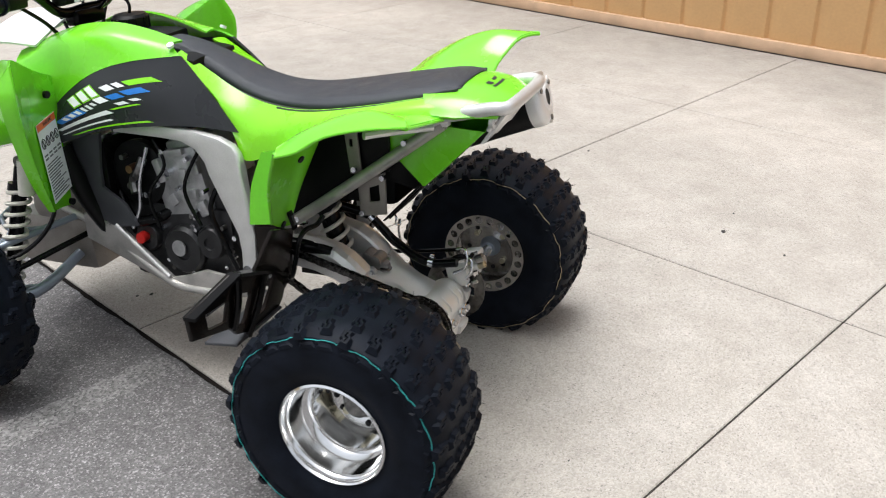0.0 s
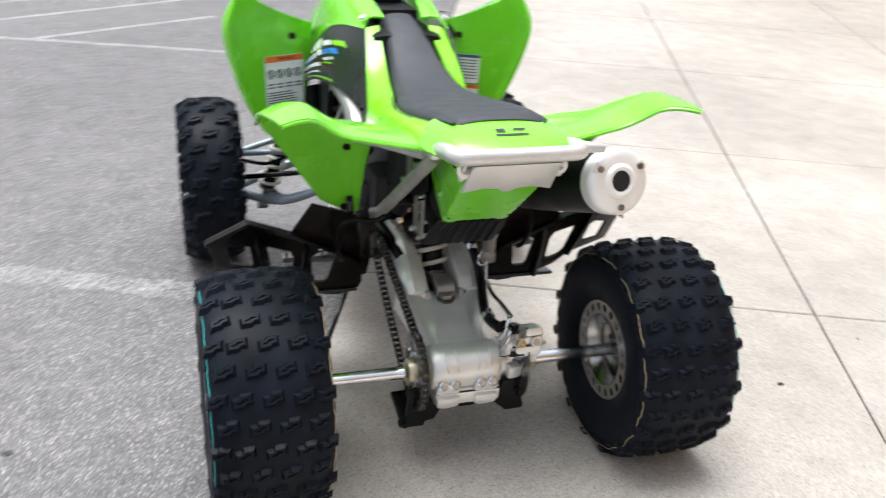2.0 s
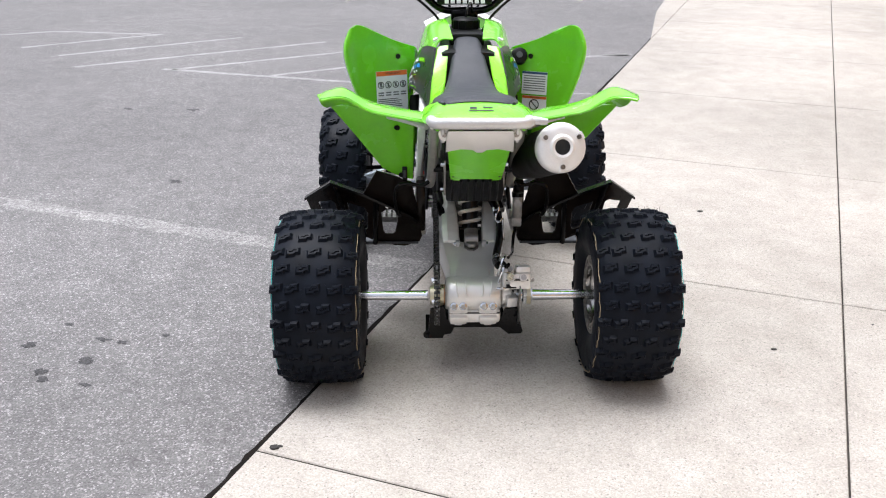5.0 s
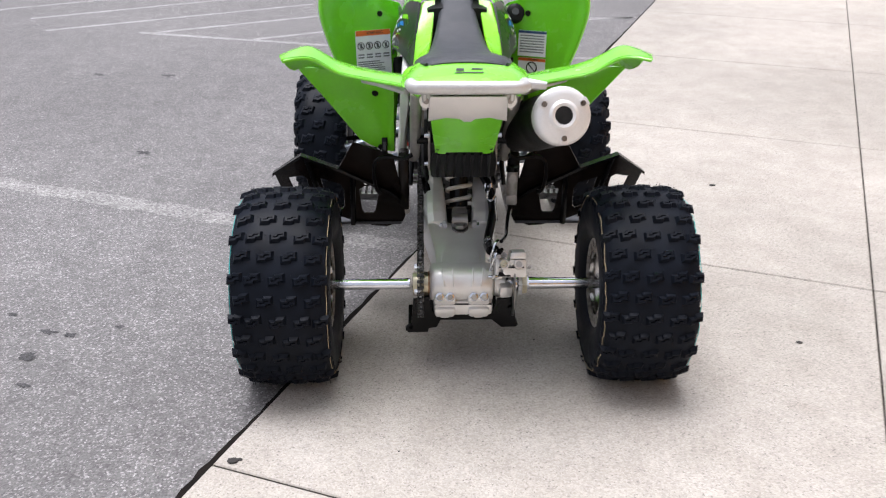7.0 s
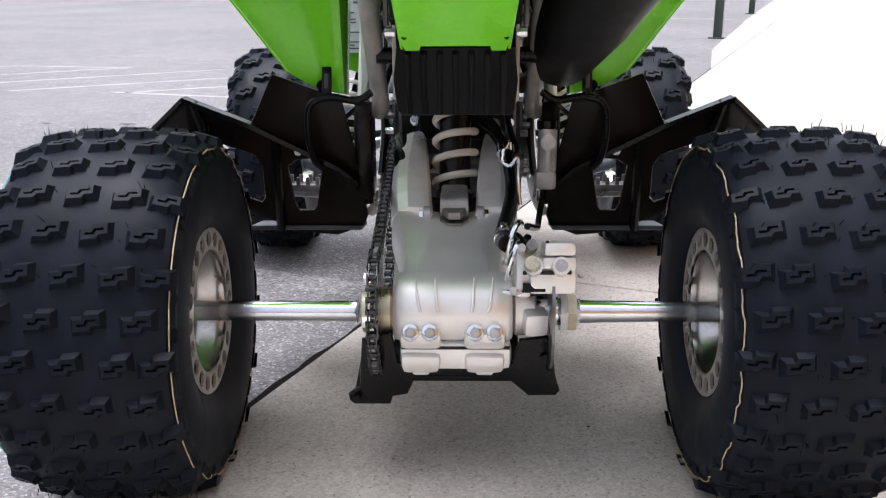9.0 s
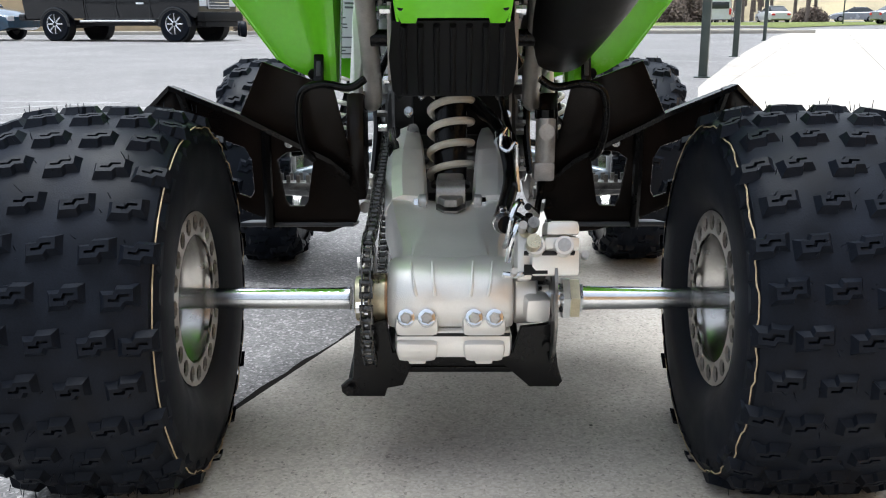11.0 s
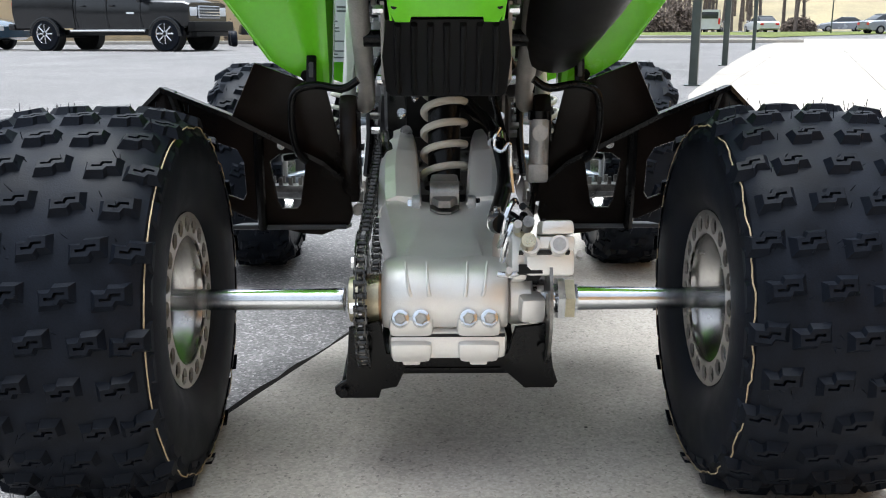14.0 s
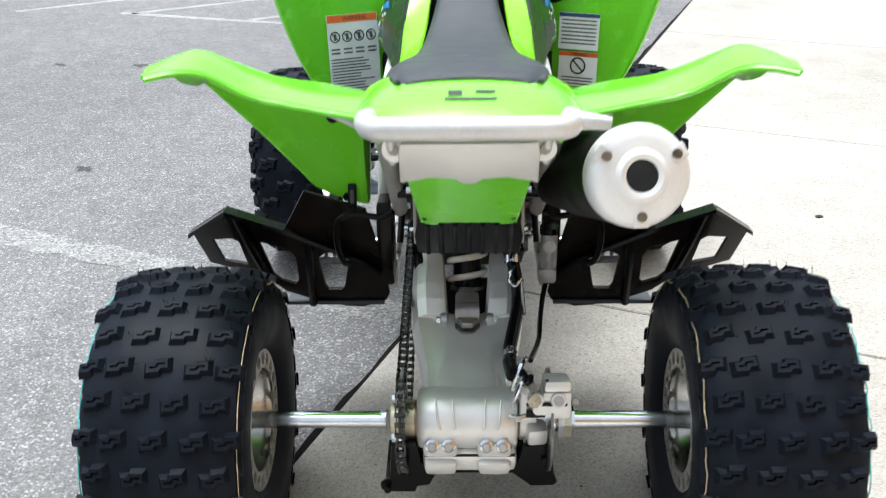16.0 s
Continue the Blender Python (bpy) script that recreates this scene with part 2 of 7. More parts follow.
def tube(bm, pts, r, seg=10, n=6, closed=False, cap=True):
    """A round bar along a line; r: one radius, or one for each given point."""
    line = curve_points(pts, n) if not closed else [Vector(q) for q in pts]
    if isinstance(r, (int, float)):
        radii = [r] * len(line)
    else:
        radii = [float(q) for q in np.interp(np.linspace(0, len(r) - 1, len(line)), range(len(r)), r)]
    up, rings = None, []
    for i, p in enumerate(line):
        a, b = (line[i - 1], line[(i + 1) % len(line)]) if closed else (line[max(i - 1, 0)], line[min(i + 1, len(line) - 1)])
        way = (b - a).normalized()
        if up is None:
            up = way.orthogonal().normalized()
        up = (up - way * up.dot(way)).normalized()
        side = way.cross(up)
        rings.append([bm.verts.new(p + radii[i] * (math.cos(t) * up + math.sin(t) * side)) for t in (math.tau * k / seg for k in range(seg))])
    for i in range(len(rings) - (0 if closed else 1)):
        a, b = rings[i], rings[(i + 1) % len(rings)]
        for k in range(seg):
            bm.faces.new((a[k], a[(k + 1) % seg], b[(k + 1) % seg], b[k]))
    if cap and not closed:
        bm.faces.new(rings[0])
        bm.faces.new(rings[-1])
    return bm


def rod(bm, a, b, r, seg=14, r2=None):
    return tube(bm, (a, b), (r, r if r2 is None else r2), seg, 1)


def lathe(bm, profile, seg=48, closed=False, axis="x"):
    """Turns (along, radius) points round an axis."""
    rings = []
    for a, r in profile:
        ring = []
        for k in range(seg):
            t = math.tau * k / seg
            c, s = r * math.cos(t), r * math.sin(t)
            ring.append(bm.verts.new((a, c, s) if axis == "x" else (c, a, s) if axis == "y" else (c, s, a)))
        rings.append(ring)
    for i in range(len(rings) - (0 if closed else 1)):
        a, b = rings[i], rings[(i + 1) % len(rings)]
        for k in range(seg):
            bm.faces.new((a[k], a[(k + 1) % seg], b[(k + 1) % seg], b[k]))
    if not closed:
        for ring, (a, r) in ((rings[0], profile[0]), (rings[-1], profile[-1])):
            if r < 0.05:
                bm.faces.new(ring)
    return bm


def box(bm, c, s, bevel=0.0, rot=(0, 0, 0), taper=1.0):
    """A box with rounded edges; taper narrows its top."""
    made = bmesh.ops.create_cube(bm, size=1.0)
    vs = made["verts"]
    for v in vs:
        k = taper if v.co.z > 0 else 1.0
        v.co = Vector((v.co.x * s[0] * k, v.co.y * s[1] * k, v.co.z * s[2]))
    if bevel:
        es = {e for v in vs for e in v.link_edges}
        done = bmesh.ops.bevel(bm, geom=list(es), offset=bevel, segments=2, affect="EDGES", profile=0.6)
        vs = list({v for f in done["faces"] for v in f.verts} | {v for v in vs if v.is_valid})
    m = pose(*c, *rot)
    for v in vs:
        v.co = m @ v.co
    return bm


def prism(bm, poly, thick, put, holes=(), bevel=0.0):
    """A flat plate with an outline and holes, in its own x and y, of that thickness; put maps (x, y, z) to a place."""
    loops = []
    for pts in (poly, *holes):
        vs = [bm.verts.new((x, y, 0)) for x, y in pts]
        loops += [bm.edges.new((vs[i], vs[(i + 1) % len(vs)])) for i in range(len(vs))]
    filled = bmesh.ops.triangle_fill(bm, edges=loops, use_beauty=True, use_dissolve=False)
    faces = [f for f in filled["geom"] if isinstance(f, bmesh.types.BMFace)]
    own = {v for f in faces for v in f.verts}
    out = bmesh.ops.extrude_face_region(bm, geom=faces)
    top = {v for v in out["geom"] if isinstance(v, bmesh.types.BMVert)}
    for v in top:
        v.co.z += thick
    vs = own | top
    if bevel:
        es = [e for e in {e for v in vs for e in v.link_edges} if len(e.link_faces) == 2 and abs(e.calc_face_angle(0)) > 0.6]
        done = bmesh.ops.bevel(bm, geom=es, offset=bevel, segments=2, affect="EDGES", profile=0.6)
        vs = {v for v in vs if v.is_valid} | {v for f in done["faces"] for v in f.verts}
    for v in vs:
        v.co = Vector(put(*v.co))
    return bm


class Skin:
    """A smooth surface through a net of points, rows by columns."""

    def __init__(self, rows):
        self.net = np.array(rows, float)

    @staticmethod
    def _along(net, u):
        x = u * (len(net) - 1)
        i = min(int(x), len(net) - 2)
        f = x - i
        a, b, c, d = net[max(i - 1, 0)], net[i], net[i + 1], net[min(i + 2, len(net) - 1)]
        return 0.5 * (2 * b + (c - a) * f + (2 * a - 5 * b + 4 * c - d) * f * f + (3 * b - a - 3 * c + d) * f ** 3)

    def at(self, u, v):
        return Vector(self._along(self._along(self.net, u), v))

    def normal(self, u, v, e=0.004):
        a = self.at(min(u + e, 1), v) - self.at(max(u - e, 0), v)
        b = self.at(u, min(v + e, 1)) - self.at(u, max(v - e, 0))
        n = a.cross(b)
        return n.normalized() if n.length > 1e-12 else Vector((0, 0, 1))

    def sheet(self, bm, nu, nv, thick, lift=0.0, part_of=(0, 1, 0, 1)):
        """A sheet of that thickness over the surface or a part of it."""
        u0, u1, v0, v1 = part_of
        sides = []
        for h in (lift + thick / 2, lift - thick / 2):
            sides.append([[bm.verts.new(self.at(u0 + (u1 - u0) * i / nu, v0 + (v1 - v0) * j / nv) + h * self.normal(u0 + (u1 - u0) * i / nu, v0 + (v1 - v0) * j / nv)) for j in range(nv + 1)] for i in range(nu + 1)])
        a, b = sides
        for i in range(nu):
            for j in range(nv):
                bm.faces.new((a[i][j], a[i][j + 1], a[i + 1][j + 1], a[i + 1][j]))
                bm.faces.new((b[i][j], b[i + 1][j], b[i + 1][j + 1], b[i][j + 1]))
        for i in range(nu):
            for j in (0, nv):
                bm.faces.new((a[i][j], a[i + 1][j], b[i + 1][j], b[i][j]))
        for j in range(nv):
            for i in (0, nu):
                bm.faces.new((a[i][j], a[i][j + 1], b[i][j + 1], b[i][j]))
        return bm

    def patch(self, bm, quad, lift, n=6):
        """A printed patch on the surface: four corners in (u, v)."""
        q = [np.array(p, float) for p in quad]
        grid = []
        for i in range(n + 1):
            row = []
            for j in range(n + 1):
                s, r = i / n, j / n
                u, v = (q[0] * (1 - s) + q[3] * s) * (1 - r) + (q[1] * (1 - s) + q[2] * s) * r
                row.append(bm.verts.new(self.at(u, v) + lift * self.normal(u, v)))
            grid.append(row)
        for i in range(n):
            for j in range(n):
                bm.faces.new((grid[i][j], grid[i][j + 1], grid[i + 1][j + 1], grid[i + 1][j]))
        return bm


def mirror(rows, s):
    return [[(s * x, y, z) for x, y, z in row] for row in rows]


def word(text, size, m, material, parent, name="lettering"):
    """Real lettering as a flat mesh."""
    cu = bpy.data.curves.new(name, "FONT")
    cu.body, cu.size, cu.align_x, cu.align_y, cu.extrude = text, size, "CENTER", "CENTER", 0.0004
    ob = new(name, cu)
    me = bpy.data.meshes.new_from_object(ob.evaluated_get(bpy.context.evaluated_depsgraph_get()))
    bpy.data.objects.remove(ob)
    me.materials.clear()
    me.materials.append(material)
    done = new(name, me)
    done.parent, done.matrix_basis = parent, m
    return done


# ---- ground ----
EDGE = pose(-0.425, 0, 0, 0, 0, -18.40)          # frame of the pavement: x across it, y along its edge
bm = bmesh.new()
xs = [-900, -120, -40, -12, -4, 0, 4, 12, 40, 120, 900]
grid = [[bm.verts.new((x, y, -0.010)) for y in (-900, -60, -20, -6, 0, 6, 20, 52, 120, 1500)] for x in xs]
for i in range(len(grid) - 1):
    for j in range(len(grid[0]) - 1):
        bm.faces.new((grid[i][j], grid[i + 1][j], grid[i + 1][j + 1], grid[i][j + 1]))
ground = tagged(part("ground", bm, ASPHALT, flat=True), "worn grey asphalt parking lot with dark stains", "asphalt", kind="structure")

pavement = tagged(new("pavement"), "pale concrete pavement of square slabs along the lot", "pavement", kind="structure")
ACROSS = (0.0, 1.479, 3.033, 4.40)


def slab(w, l):
    b = bmesh.new()
    prof = [(0.0, -0.05), (0.0, -0.003), (0.003, 0.0)]
    rings = []
    for inset, z in prof:
        rings.append([b.verts.new((x, y, z)) for x, y in ((inset, inset), (w - inset, inset), (w - inset, l - inset), (inset, l - inset))])
    for a, c in zip(rings, rings[1:]):
        for k in range(4):
            b.faces.new((a[k], a[(k + 1) % 4], c[(k + 1) % 4], c[k]))
    b.faces.new(rings[-1])
    return b


SLAB_LONG, SLAB_FIRST, GAP = 1.5015, -0.4995, 0.0055
slab_mesh = {}
for i in range(-4, 32):
    for j in range(3):
        w = ACROSS[j + 1] - ACROSS[j] - GAP
        m = EDGE @ pose(ACROSS[j] + GAP / 2, SLAB_FIRST + SLAB_LONG * i + GAP / 2, 0)
        if j not in slab_mesh:
            slab_mesh[j] = part("slab", slab(w, SLAB_LONG - GAP), CONCRETE, pavement, flat=True)
            slab_mesh[j].matrix_basis = m
        else:
            same(slab_mesh[j], pavement, m)
SEAM = mat("dark_soil_seam", (0.012, 0.010, 0.009), 0.95, var=0.4, scale=20, shine=0.05)
JOINT = mat("grey_joint_dirt", (0.045, 0.040, 0.035), 0.95, var=0.5, scale=6, shine=0.05)
bm = bmesh.new()
for x in ACROSS[1:3]:
    box(bm, (x, 22.0, -0.0070), (0.03, 60.0, 0.008), 0.0)
for i in range(-3, 32):
    box(bm, (2.2, SLAB_FIRST + SLAB_LONG * i, -0.0074), (4.39, 0.03, 0.008), 0.0)
joints = part("joint_filler", bm, JOINT, pavement, "dark dirt in the slab joints", flat=True)
joints.matrix_basis = EDGE
# the wide apron beyond the building's end
apron_mesh = None
for i in range(0, 7):
    for j in range(0, 4):
        m = EDGE @ pose(4.41 + 4.5 * j, 13.0 + 5.1 * i, 0)
        if apron_mesh is None:
            apron_mesh = part("slab", slab(4.49, 5.09), CONCRETE, pavement, flat=True)
            apron_mesh.matrix_basis = m
        else:
            same(apron_mesh, pavement, m)

# the concrete spreads a little past the straight edge farther on
bm = bmesh.new()
prism(bm, [(0, 5.989), (-0.097, 6.762), (-0.193, 7.535), (-0.251, 8.694), (-0.28, 9.853), (-0.386, 12.365), (-0.454, 14.683), (-0.541, 18.354), (-0.638, 24.343), (-0.753, 29.946), (-0.483, 39.606), (-0.386, 44.436), (0, 44.436)], 0.05, lambda x, y, z: (x, y, z - 0.05))
ob = part("edge_strip", bm, CONCRETE, pavement, flat=True)
ob.matrix_basis = EDGE

# dark earthy seam where the asphalt has come away from the concrete
bm = bmesh.new()
rng = random.Random(4)
last = None
for k in range(1400):
    y = -7 + k * 0.036
    w = 0.006 + 0.020 * max(0, noise.noise((y * 1.7, 0.3, 0))) + 0.010 * max(0, noise.noise((y * 9.0, 4.3, 0))) + rng.uniform(0, 0.006)
    pair = [bm.verts.new(EDGE @ Vector((x, y, -0.0065))) for x in (0.002, -w)]
    if last:
        bm.faces.new((last[0], last[1], pair[1], pair[0]))
    last = pair
tagged(part("asphalt_seam", bm, SEAM, flat=True), "dark dirt-filled gap between asphalt and concrete", "gap", kind="structure")


def road_line(x0, y0, x1, y1, w=0.1, name="parking_line", paint=None):
    """A worn painted line, given along and across the pavement's edge."""
    a, b = Vector((x0, y0, 0)), Vector((x1, y1, 0))
    n = (b - a).normalized().cross(Vector((0, 0, 1))) * w / 2
    k = max(2, int((b - a).length / 0.03))
    bm = bmesh.new()
    prev = None
    for i in range(k + 1):
        p = a + (b - a) * i / k
        j1, j2 = (0.8 + 0.22 * noise.noise((p.x * 5, p.y * 5, m)) + 0.3 * noise.noise((p.x * 29, p.y * 29, m)) for m in (1, 7))
        pair = [bm.verts.new(EDGE @ (p + n * j1 + Vector((0, 0, -0.0088)))), bm.verts.new(EDGE @ (p - n * j2 + Vector((0, 0, -0.0088))))]
        if prev:
            bm.faces.new((prev[0], prev[1], pair[1], pair[0]))
        prev = pair
    tagged(part(name, bm, paint or FARLINE, flat=True), "worn white painted parking line on asphalt", "road marking", "parking lines", "structure")


road_line(-0.03, 0.785, -5.1, 0.75, 0.13, paint=LINEWHITE)
road_line(-0.9, 3.62, -3.20, 3.43, 0.065)
for k, (x0, y0, x1, y1) in enumerate(((-2.33, 3.53, -1.56, 4.46), (-3.12, 3.44, -1.93, 4.88), (-3.86, 3.25, -2.58, 4.85), (-4.28, 3.55, -3.36, 4.76), (-4.80, 3.70, -4.10, 4.65))):
    road_line(x0, y0, x1, y1, 0.062)
road_line(-0.03, 5.26, -0.60, 4.86, 0.06)
road_line(-0.05, 5.23, -0.35, 5.10, 0.05)
road_line(-0.05, 3.83, -0.41, 3.70, 0.05)
road_line(-5.7, 3.82, -5.08, 4.41, 0.07)
road_line(-5.08, 4.41, -4.2, 4.61, 0.06)
for k in range(7):
    road_line(-7.7 - 2.5 * k, 15.0, -6.6 - 2.5 * k, 19.8, 0.1)
road_line(-0.6, 12.8, -3.1, 12.9, 0.1)
road_line(-0.7, 17.4, -4.4, 17.6, 0.1)


def stain(x, y, w, l, seed):
    """An irregular dark oil mark on the asphalt."""
    rnd = random.Random(seed)
    bm = bmesh.new()
    n = 36
    ring = []
    for k in range(n):
        t = math.tau * k / n
        q = 0.7 + 0.5 * noise.noise((math.cos(t) * 1.6 + seed, math.sin(t) * 1.6, seed * 0.37)) + rnd.uniform(-0.16, 0.16)
        ring.append(bm.verts.new(EDGE @ Vector((x + w / 2 * q * math.cos(t), y + l / 2 * q * math.sin(t), -0.0084))))
    bm.faces.new(ring)
    tagged(part("oil_stain", bm, STAINM, flat=True), "dark oily stain soaked into the asphalt", "stain", "oil stains", "structure")


STAINM = ground_mat("oil_darkened_asphalt", (0.055, 0.053, 0.054), (0.035, 0.034, 0.035), 210.0, (0.12, 0.117, 0.117), 0.6, 0.6, 0.82, 0.72, 0.5)
for k, (x, y, w, l) in enumerate(((-0.845, -0.375, 0.06, 0.05), (-0.805, -0.409, 0.06, 0.04), (-0.762, -0.267, 0.07, 0.05), (-1.0, -0.25, 0.06, 0.05), (-0.805, -0.134, 0.07, 0.035), (-0.73, -0.127, 0.05, 0.03), (-0.662, -0.385, 0.05, 0.03), (-0.626, -0.035, 0.035, 0.03), (-0.98, -0.09, 0.05, 0.03), (-2.28, 2.5, 0.10, 0.08), (-1.55, 1.3, 0.08, 0.06), (-2.67, 2.37, 0.09, 0.05))):
    stain(x, y, w, l, k + 1)
GRIT = mat("dark_grit", (0.03, 0.027, 0.025), 0.9, var=0.4, scale=200)
for k, (x, y, w) in enumerate(((1.816, 0.082, 0.018), (1.783, -0.168, 0.010), (1.991, 0.136, 0.009), (2.188, 0.951, 0.012), (0.136, 1.167, 0.012), (0.099, 1.189, 0.010), (0.042, -0.473, 0.022), (0.054, -0.462, 0.012), (0.898, 1.772, 0.02), (1.266, 0.572, 0.016), (0.549, 0.317, 0.005), (1.57, 0.87, 0.008), (0.39, -0.30, 0.005))):
    bm = bmesh.new()
    bmesh.ops.create_icosphere(bm, subdivisions=1, radius=w / 2)
    for v in bm.verts:
        v.co = Vector((v.co.x * 1.4, v.co.y, v.co.z * 0.4)) * (1 + 0.3 * noise.noise(v.co * 200 + Vector((k, 0, 0))))
    tagged(part("grit", bm, GRIT, loc=EDGE @ Vector((x, y, w * 0.12))), "small dark bit of grit on the concrete", "grit", "bits of grit")


# ---- the quad bike ----
QUAD = new("quad_bike")
QUAD.matrix_basis = pose(-0.010, 0.0073, 0, 0, 0, 3.4)
tagged(QUAD, "lime green sport quad bike with black seat standing on pavement edge", "quad bike")
AXZ, BUILT = 0.239, 0.246    # height of the rear axle, and the height at which the body is laid out


def s_lug(w, l, h, slot=True):
    """One moulded tread block: an S-shaped knob with a slot; x across, y round the tyre, z out."""
    b = bmesh.new()
    o = 0.30 * l

    def outline(k, z, grow):
        hw, hl = w / 2 * k + grow, l / 2 * k * 0.72 + grow
        d = o * k * 0.5
        pts = [(-hw, -hl - d), (0.08 * w * k, -hl - d), (0.08 * w * k + 0.1 * w, -hl + d), (hw, -hl + d), (hw, hl + d), (-0.08 * w * k, hl + d), (-0.08 * w * k - 0.1 * w, hl - d), (-hw, hl - d)]
        return [b.verts.new((x, y, z)) for x, y in pts]

    base, top = outline(1.0, -0.003, 0.0058), outline(0.95, h, 0)
    rings = [base, top]
    if slot:
        dy, dx = l * 0.085, w * 0.62
        ins = [(-dx, -dy - o * 0.4), (0.02 * w, -dy - o * 0.4), (0.14 * w, -dy + o * 0.45), (dx, -dy + o * 0.4), (dx, dy + o * 0.4), (-0.02 * w, dy + o * 0.4), (-0.14 * w, dy - o * 0.45), (-dx, dy - o * 0.4)]
        rings.append([b.verts.new((x * 0.55, y, h)) for x, y in ins])
        rings.append([b.verts.new((x * 0.52, y * 0.9, h * 0.35)) for x, y in ins])
    for a, c in zip(rings, rings[1:]):
        for k in range(8):
            b.faces.new((a[k], a[(k + 1) % 8], c[(k + 1) % 8], c[k]))
    b.faces.new(rings[-1])
    return b


def tyre(R, half, bead, rows, front=False, seed=1):
    """A knobbly tyre round x: carcass, tread blocks and moulding hairs."""
    bm = bmesh.new()
    H = 0.0090
    r = R - H
    prof = [(-half * 0.84, bead), (-half * 0.90, bead + 0.010), (-half * 0.99, bead + 0.036), (-half * 1.01, bead + 0.05), (-half * 1.02, r - 0.062), (-half * 1.005, r - 0.040), (-half * 0.95, r - 0.018), (-half * 0.80, r - 0.006), (-half * 0.45, r - 0.001), (0, r)]
    prof += [(-a, q) for a, q in prof[-2::-1]]
    lathe(bm, prof, 72, closed=False)
    rnd = random.Random(seed)
    blocks = []

    def put(template, x, ang, tilt, flip):
        # surface radius and slope at x
        q = abs(x) / half
        rad = float(np.interp(q, (0, 0.45, 0.80, 0.93, 0.985), (r, r - 0.001, r - 0.006, r - 0.016, r - 0.034)))
        lean = float(np.interp(q, (0, 0.5, 0.85, 0.93, 1.0), (0, 3, 14, 35, 62))) * (1 if x > 0 else -1)
        m = Matrix.Rotation(ang, 4, "X") @ pose(x, 0, rad, 0, lean, 0) @ pose(0, 0, 0, 0, 0, tilt)
        if flip == 0:
            blocks.append(m)
            return
        keep = {}
        for v in template.verts:
            keep[v] = bm.verts.new(m @ v.co)
        for f in template.faces:
            bm.faces.new([keep[v] for v in f.verts])

    if front:
        knob, side = s_lug(0.036, 0.030, H), s_lug(0.026, 0.036, 0.008, False)
        cols_a, cols_b, edge_a = (-0.5, 0.5), (-0.02,), (-0.9, 0.9)
    else:
        knob, side = s_lug(0.033, 0.0195, H), s_lug(0.014, 0.034, 0.002, False)
        cols_a, cols_b, edge_a = (-0.72, -0.24, 0.24, 0.72), (-0.49, 0.0, 0.49), (-0.86, 0.86)
    for k in range(rows):
        ang = math.tau * k / rows
        for c in (cols_a if k % 2 == 0 else cols_b):
            put(knob, c * half, ang + 0.10 * c * math.tau / rows + rnd.uniform(-0.008, 0.008), rnd.uniform(-3, 3) + (-14 if front else 3), 1 if front else 0)
        if k % 2 == 1:
            for c in edge_a:
                put(knob, c * half, ang + 0.10 * c * math.tau / rows, -2, 1 if front else 0)
        for c in (-1.0, 1.0):
            put(side, c * half * 0.965, ang + (0.5 if k % 2 else 0) * math.tau / rows * 0.3, 0, 1)
    knob.free(), side.free()
    for k in range(260 if not front else 60):
        ang, x = math.tau * (rnd.randrange(rows) + rnd.uniform(-0.25, 0.25)) / rows, rnd.uniform(-0.9, 0.9) * half
        m = Matrix.Rotation(ang, 4, "X")
        rad = r - 0.004 + rnd.uniform(0, H)
        a, d = m @ Vector((x, 0, rad)), m @ Vector((rnd.uniform(-0.3, 0.3), rnd.uniform(-0.3, 0.3), 1))
        tube(bm, (a, a + d.normalized() * rnd.uniform(0.007, 0.015)), (0.0007, 0.0004), 3, 1, cap=False)
    return bm, blocks


def hole_ring(bm, x, r0, r1, count, thick, size=0.55):
    """A flat ring across x with a row of oval holes through it."""
    rm = (r0 + r1) / 2
    for k in range(count):
        t0, t1 = math.tau * k / count, math.tau * (k + 1) / count
        tm, ht, hr = (t0 + t1) / 2, (t1 - t0) / 2 * size, (r1 - r0) / 2 * size
        outer = [(r0, t0), (r0, tm), (r0, t1), (rm, t1), (r1, t1), (r1, tm), (r1, t0), (rm, t0)]
        inner = []
        for q, t in outer:
            dr, dt = (q - rm) / ((r1 - r0) / 2), (t - tm) / ((t1 - t0) / 2)
            s = 1 / max(1.0, math.hypot(dr, dt))
            inner.append((rm + dr * s * hr, tm + dt * s * ht))
        rings = []
        for pts, xx in ((outer, x - thick), (outer, x), (inner, x), (inner, x - thick)):
            rings.append([bm.verts.new((xx, q * math.cos(t), q * math.sin(t))) for q, t in pts])
        for a, c in ((rings[1], rings[2]), (rings[2], rings[3]), (rings[3], rings[0])):
            for i in range(8):
                bm.faces.new((a[i], a[(i + 1) % 8], c[(i + 1) % 8], c[i]))
    bmesh.ops.remove_doubles(bm, verts=bm.verts[:], dist=1e-6)
    return bm


def wavy_ring(x, r, seed, amp=0.0015):
    b = bmesh.new()
    rnd = random.Random(seed)
    pts = []
    for k in range(160):
        t = math.tau * k / 160
        j = amp * (1 if k % 8 < 4 else -1) + rnd.uniform(-amp, amp) * 0.5
        pts.append((x + j * 0.4, (r + j) * math.cos(t), (r + j) * math.sin(t)))
    return tube(b, pts, 0.0010, 5, closed=True)


def hexagon(bm, x0, x1, r, c=(0, 0), seg=6):
    return rod(bm, (x0, c[0], c[1]), (x1, c[0], c[1]), r, seg)


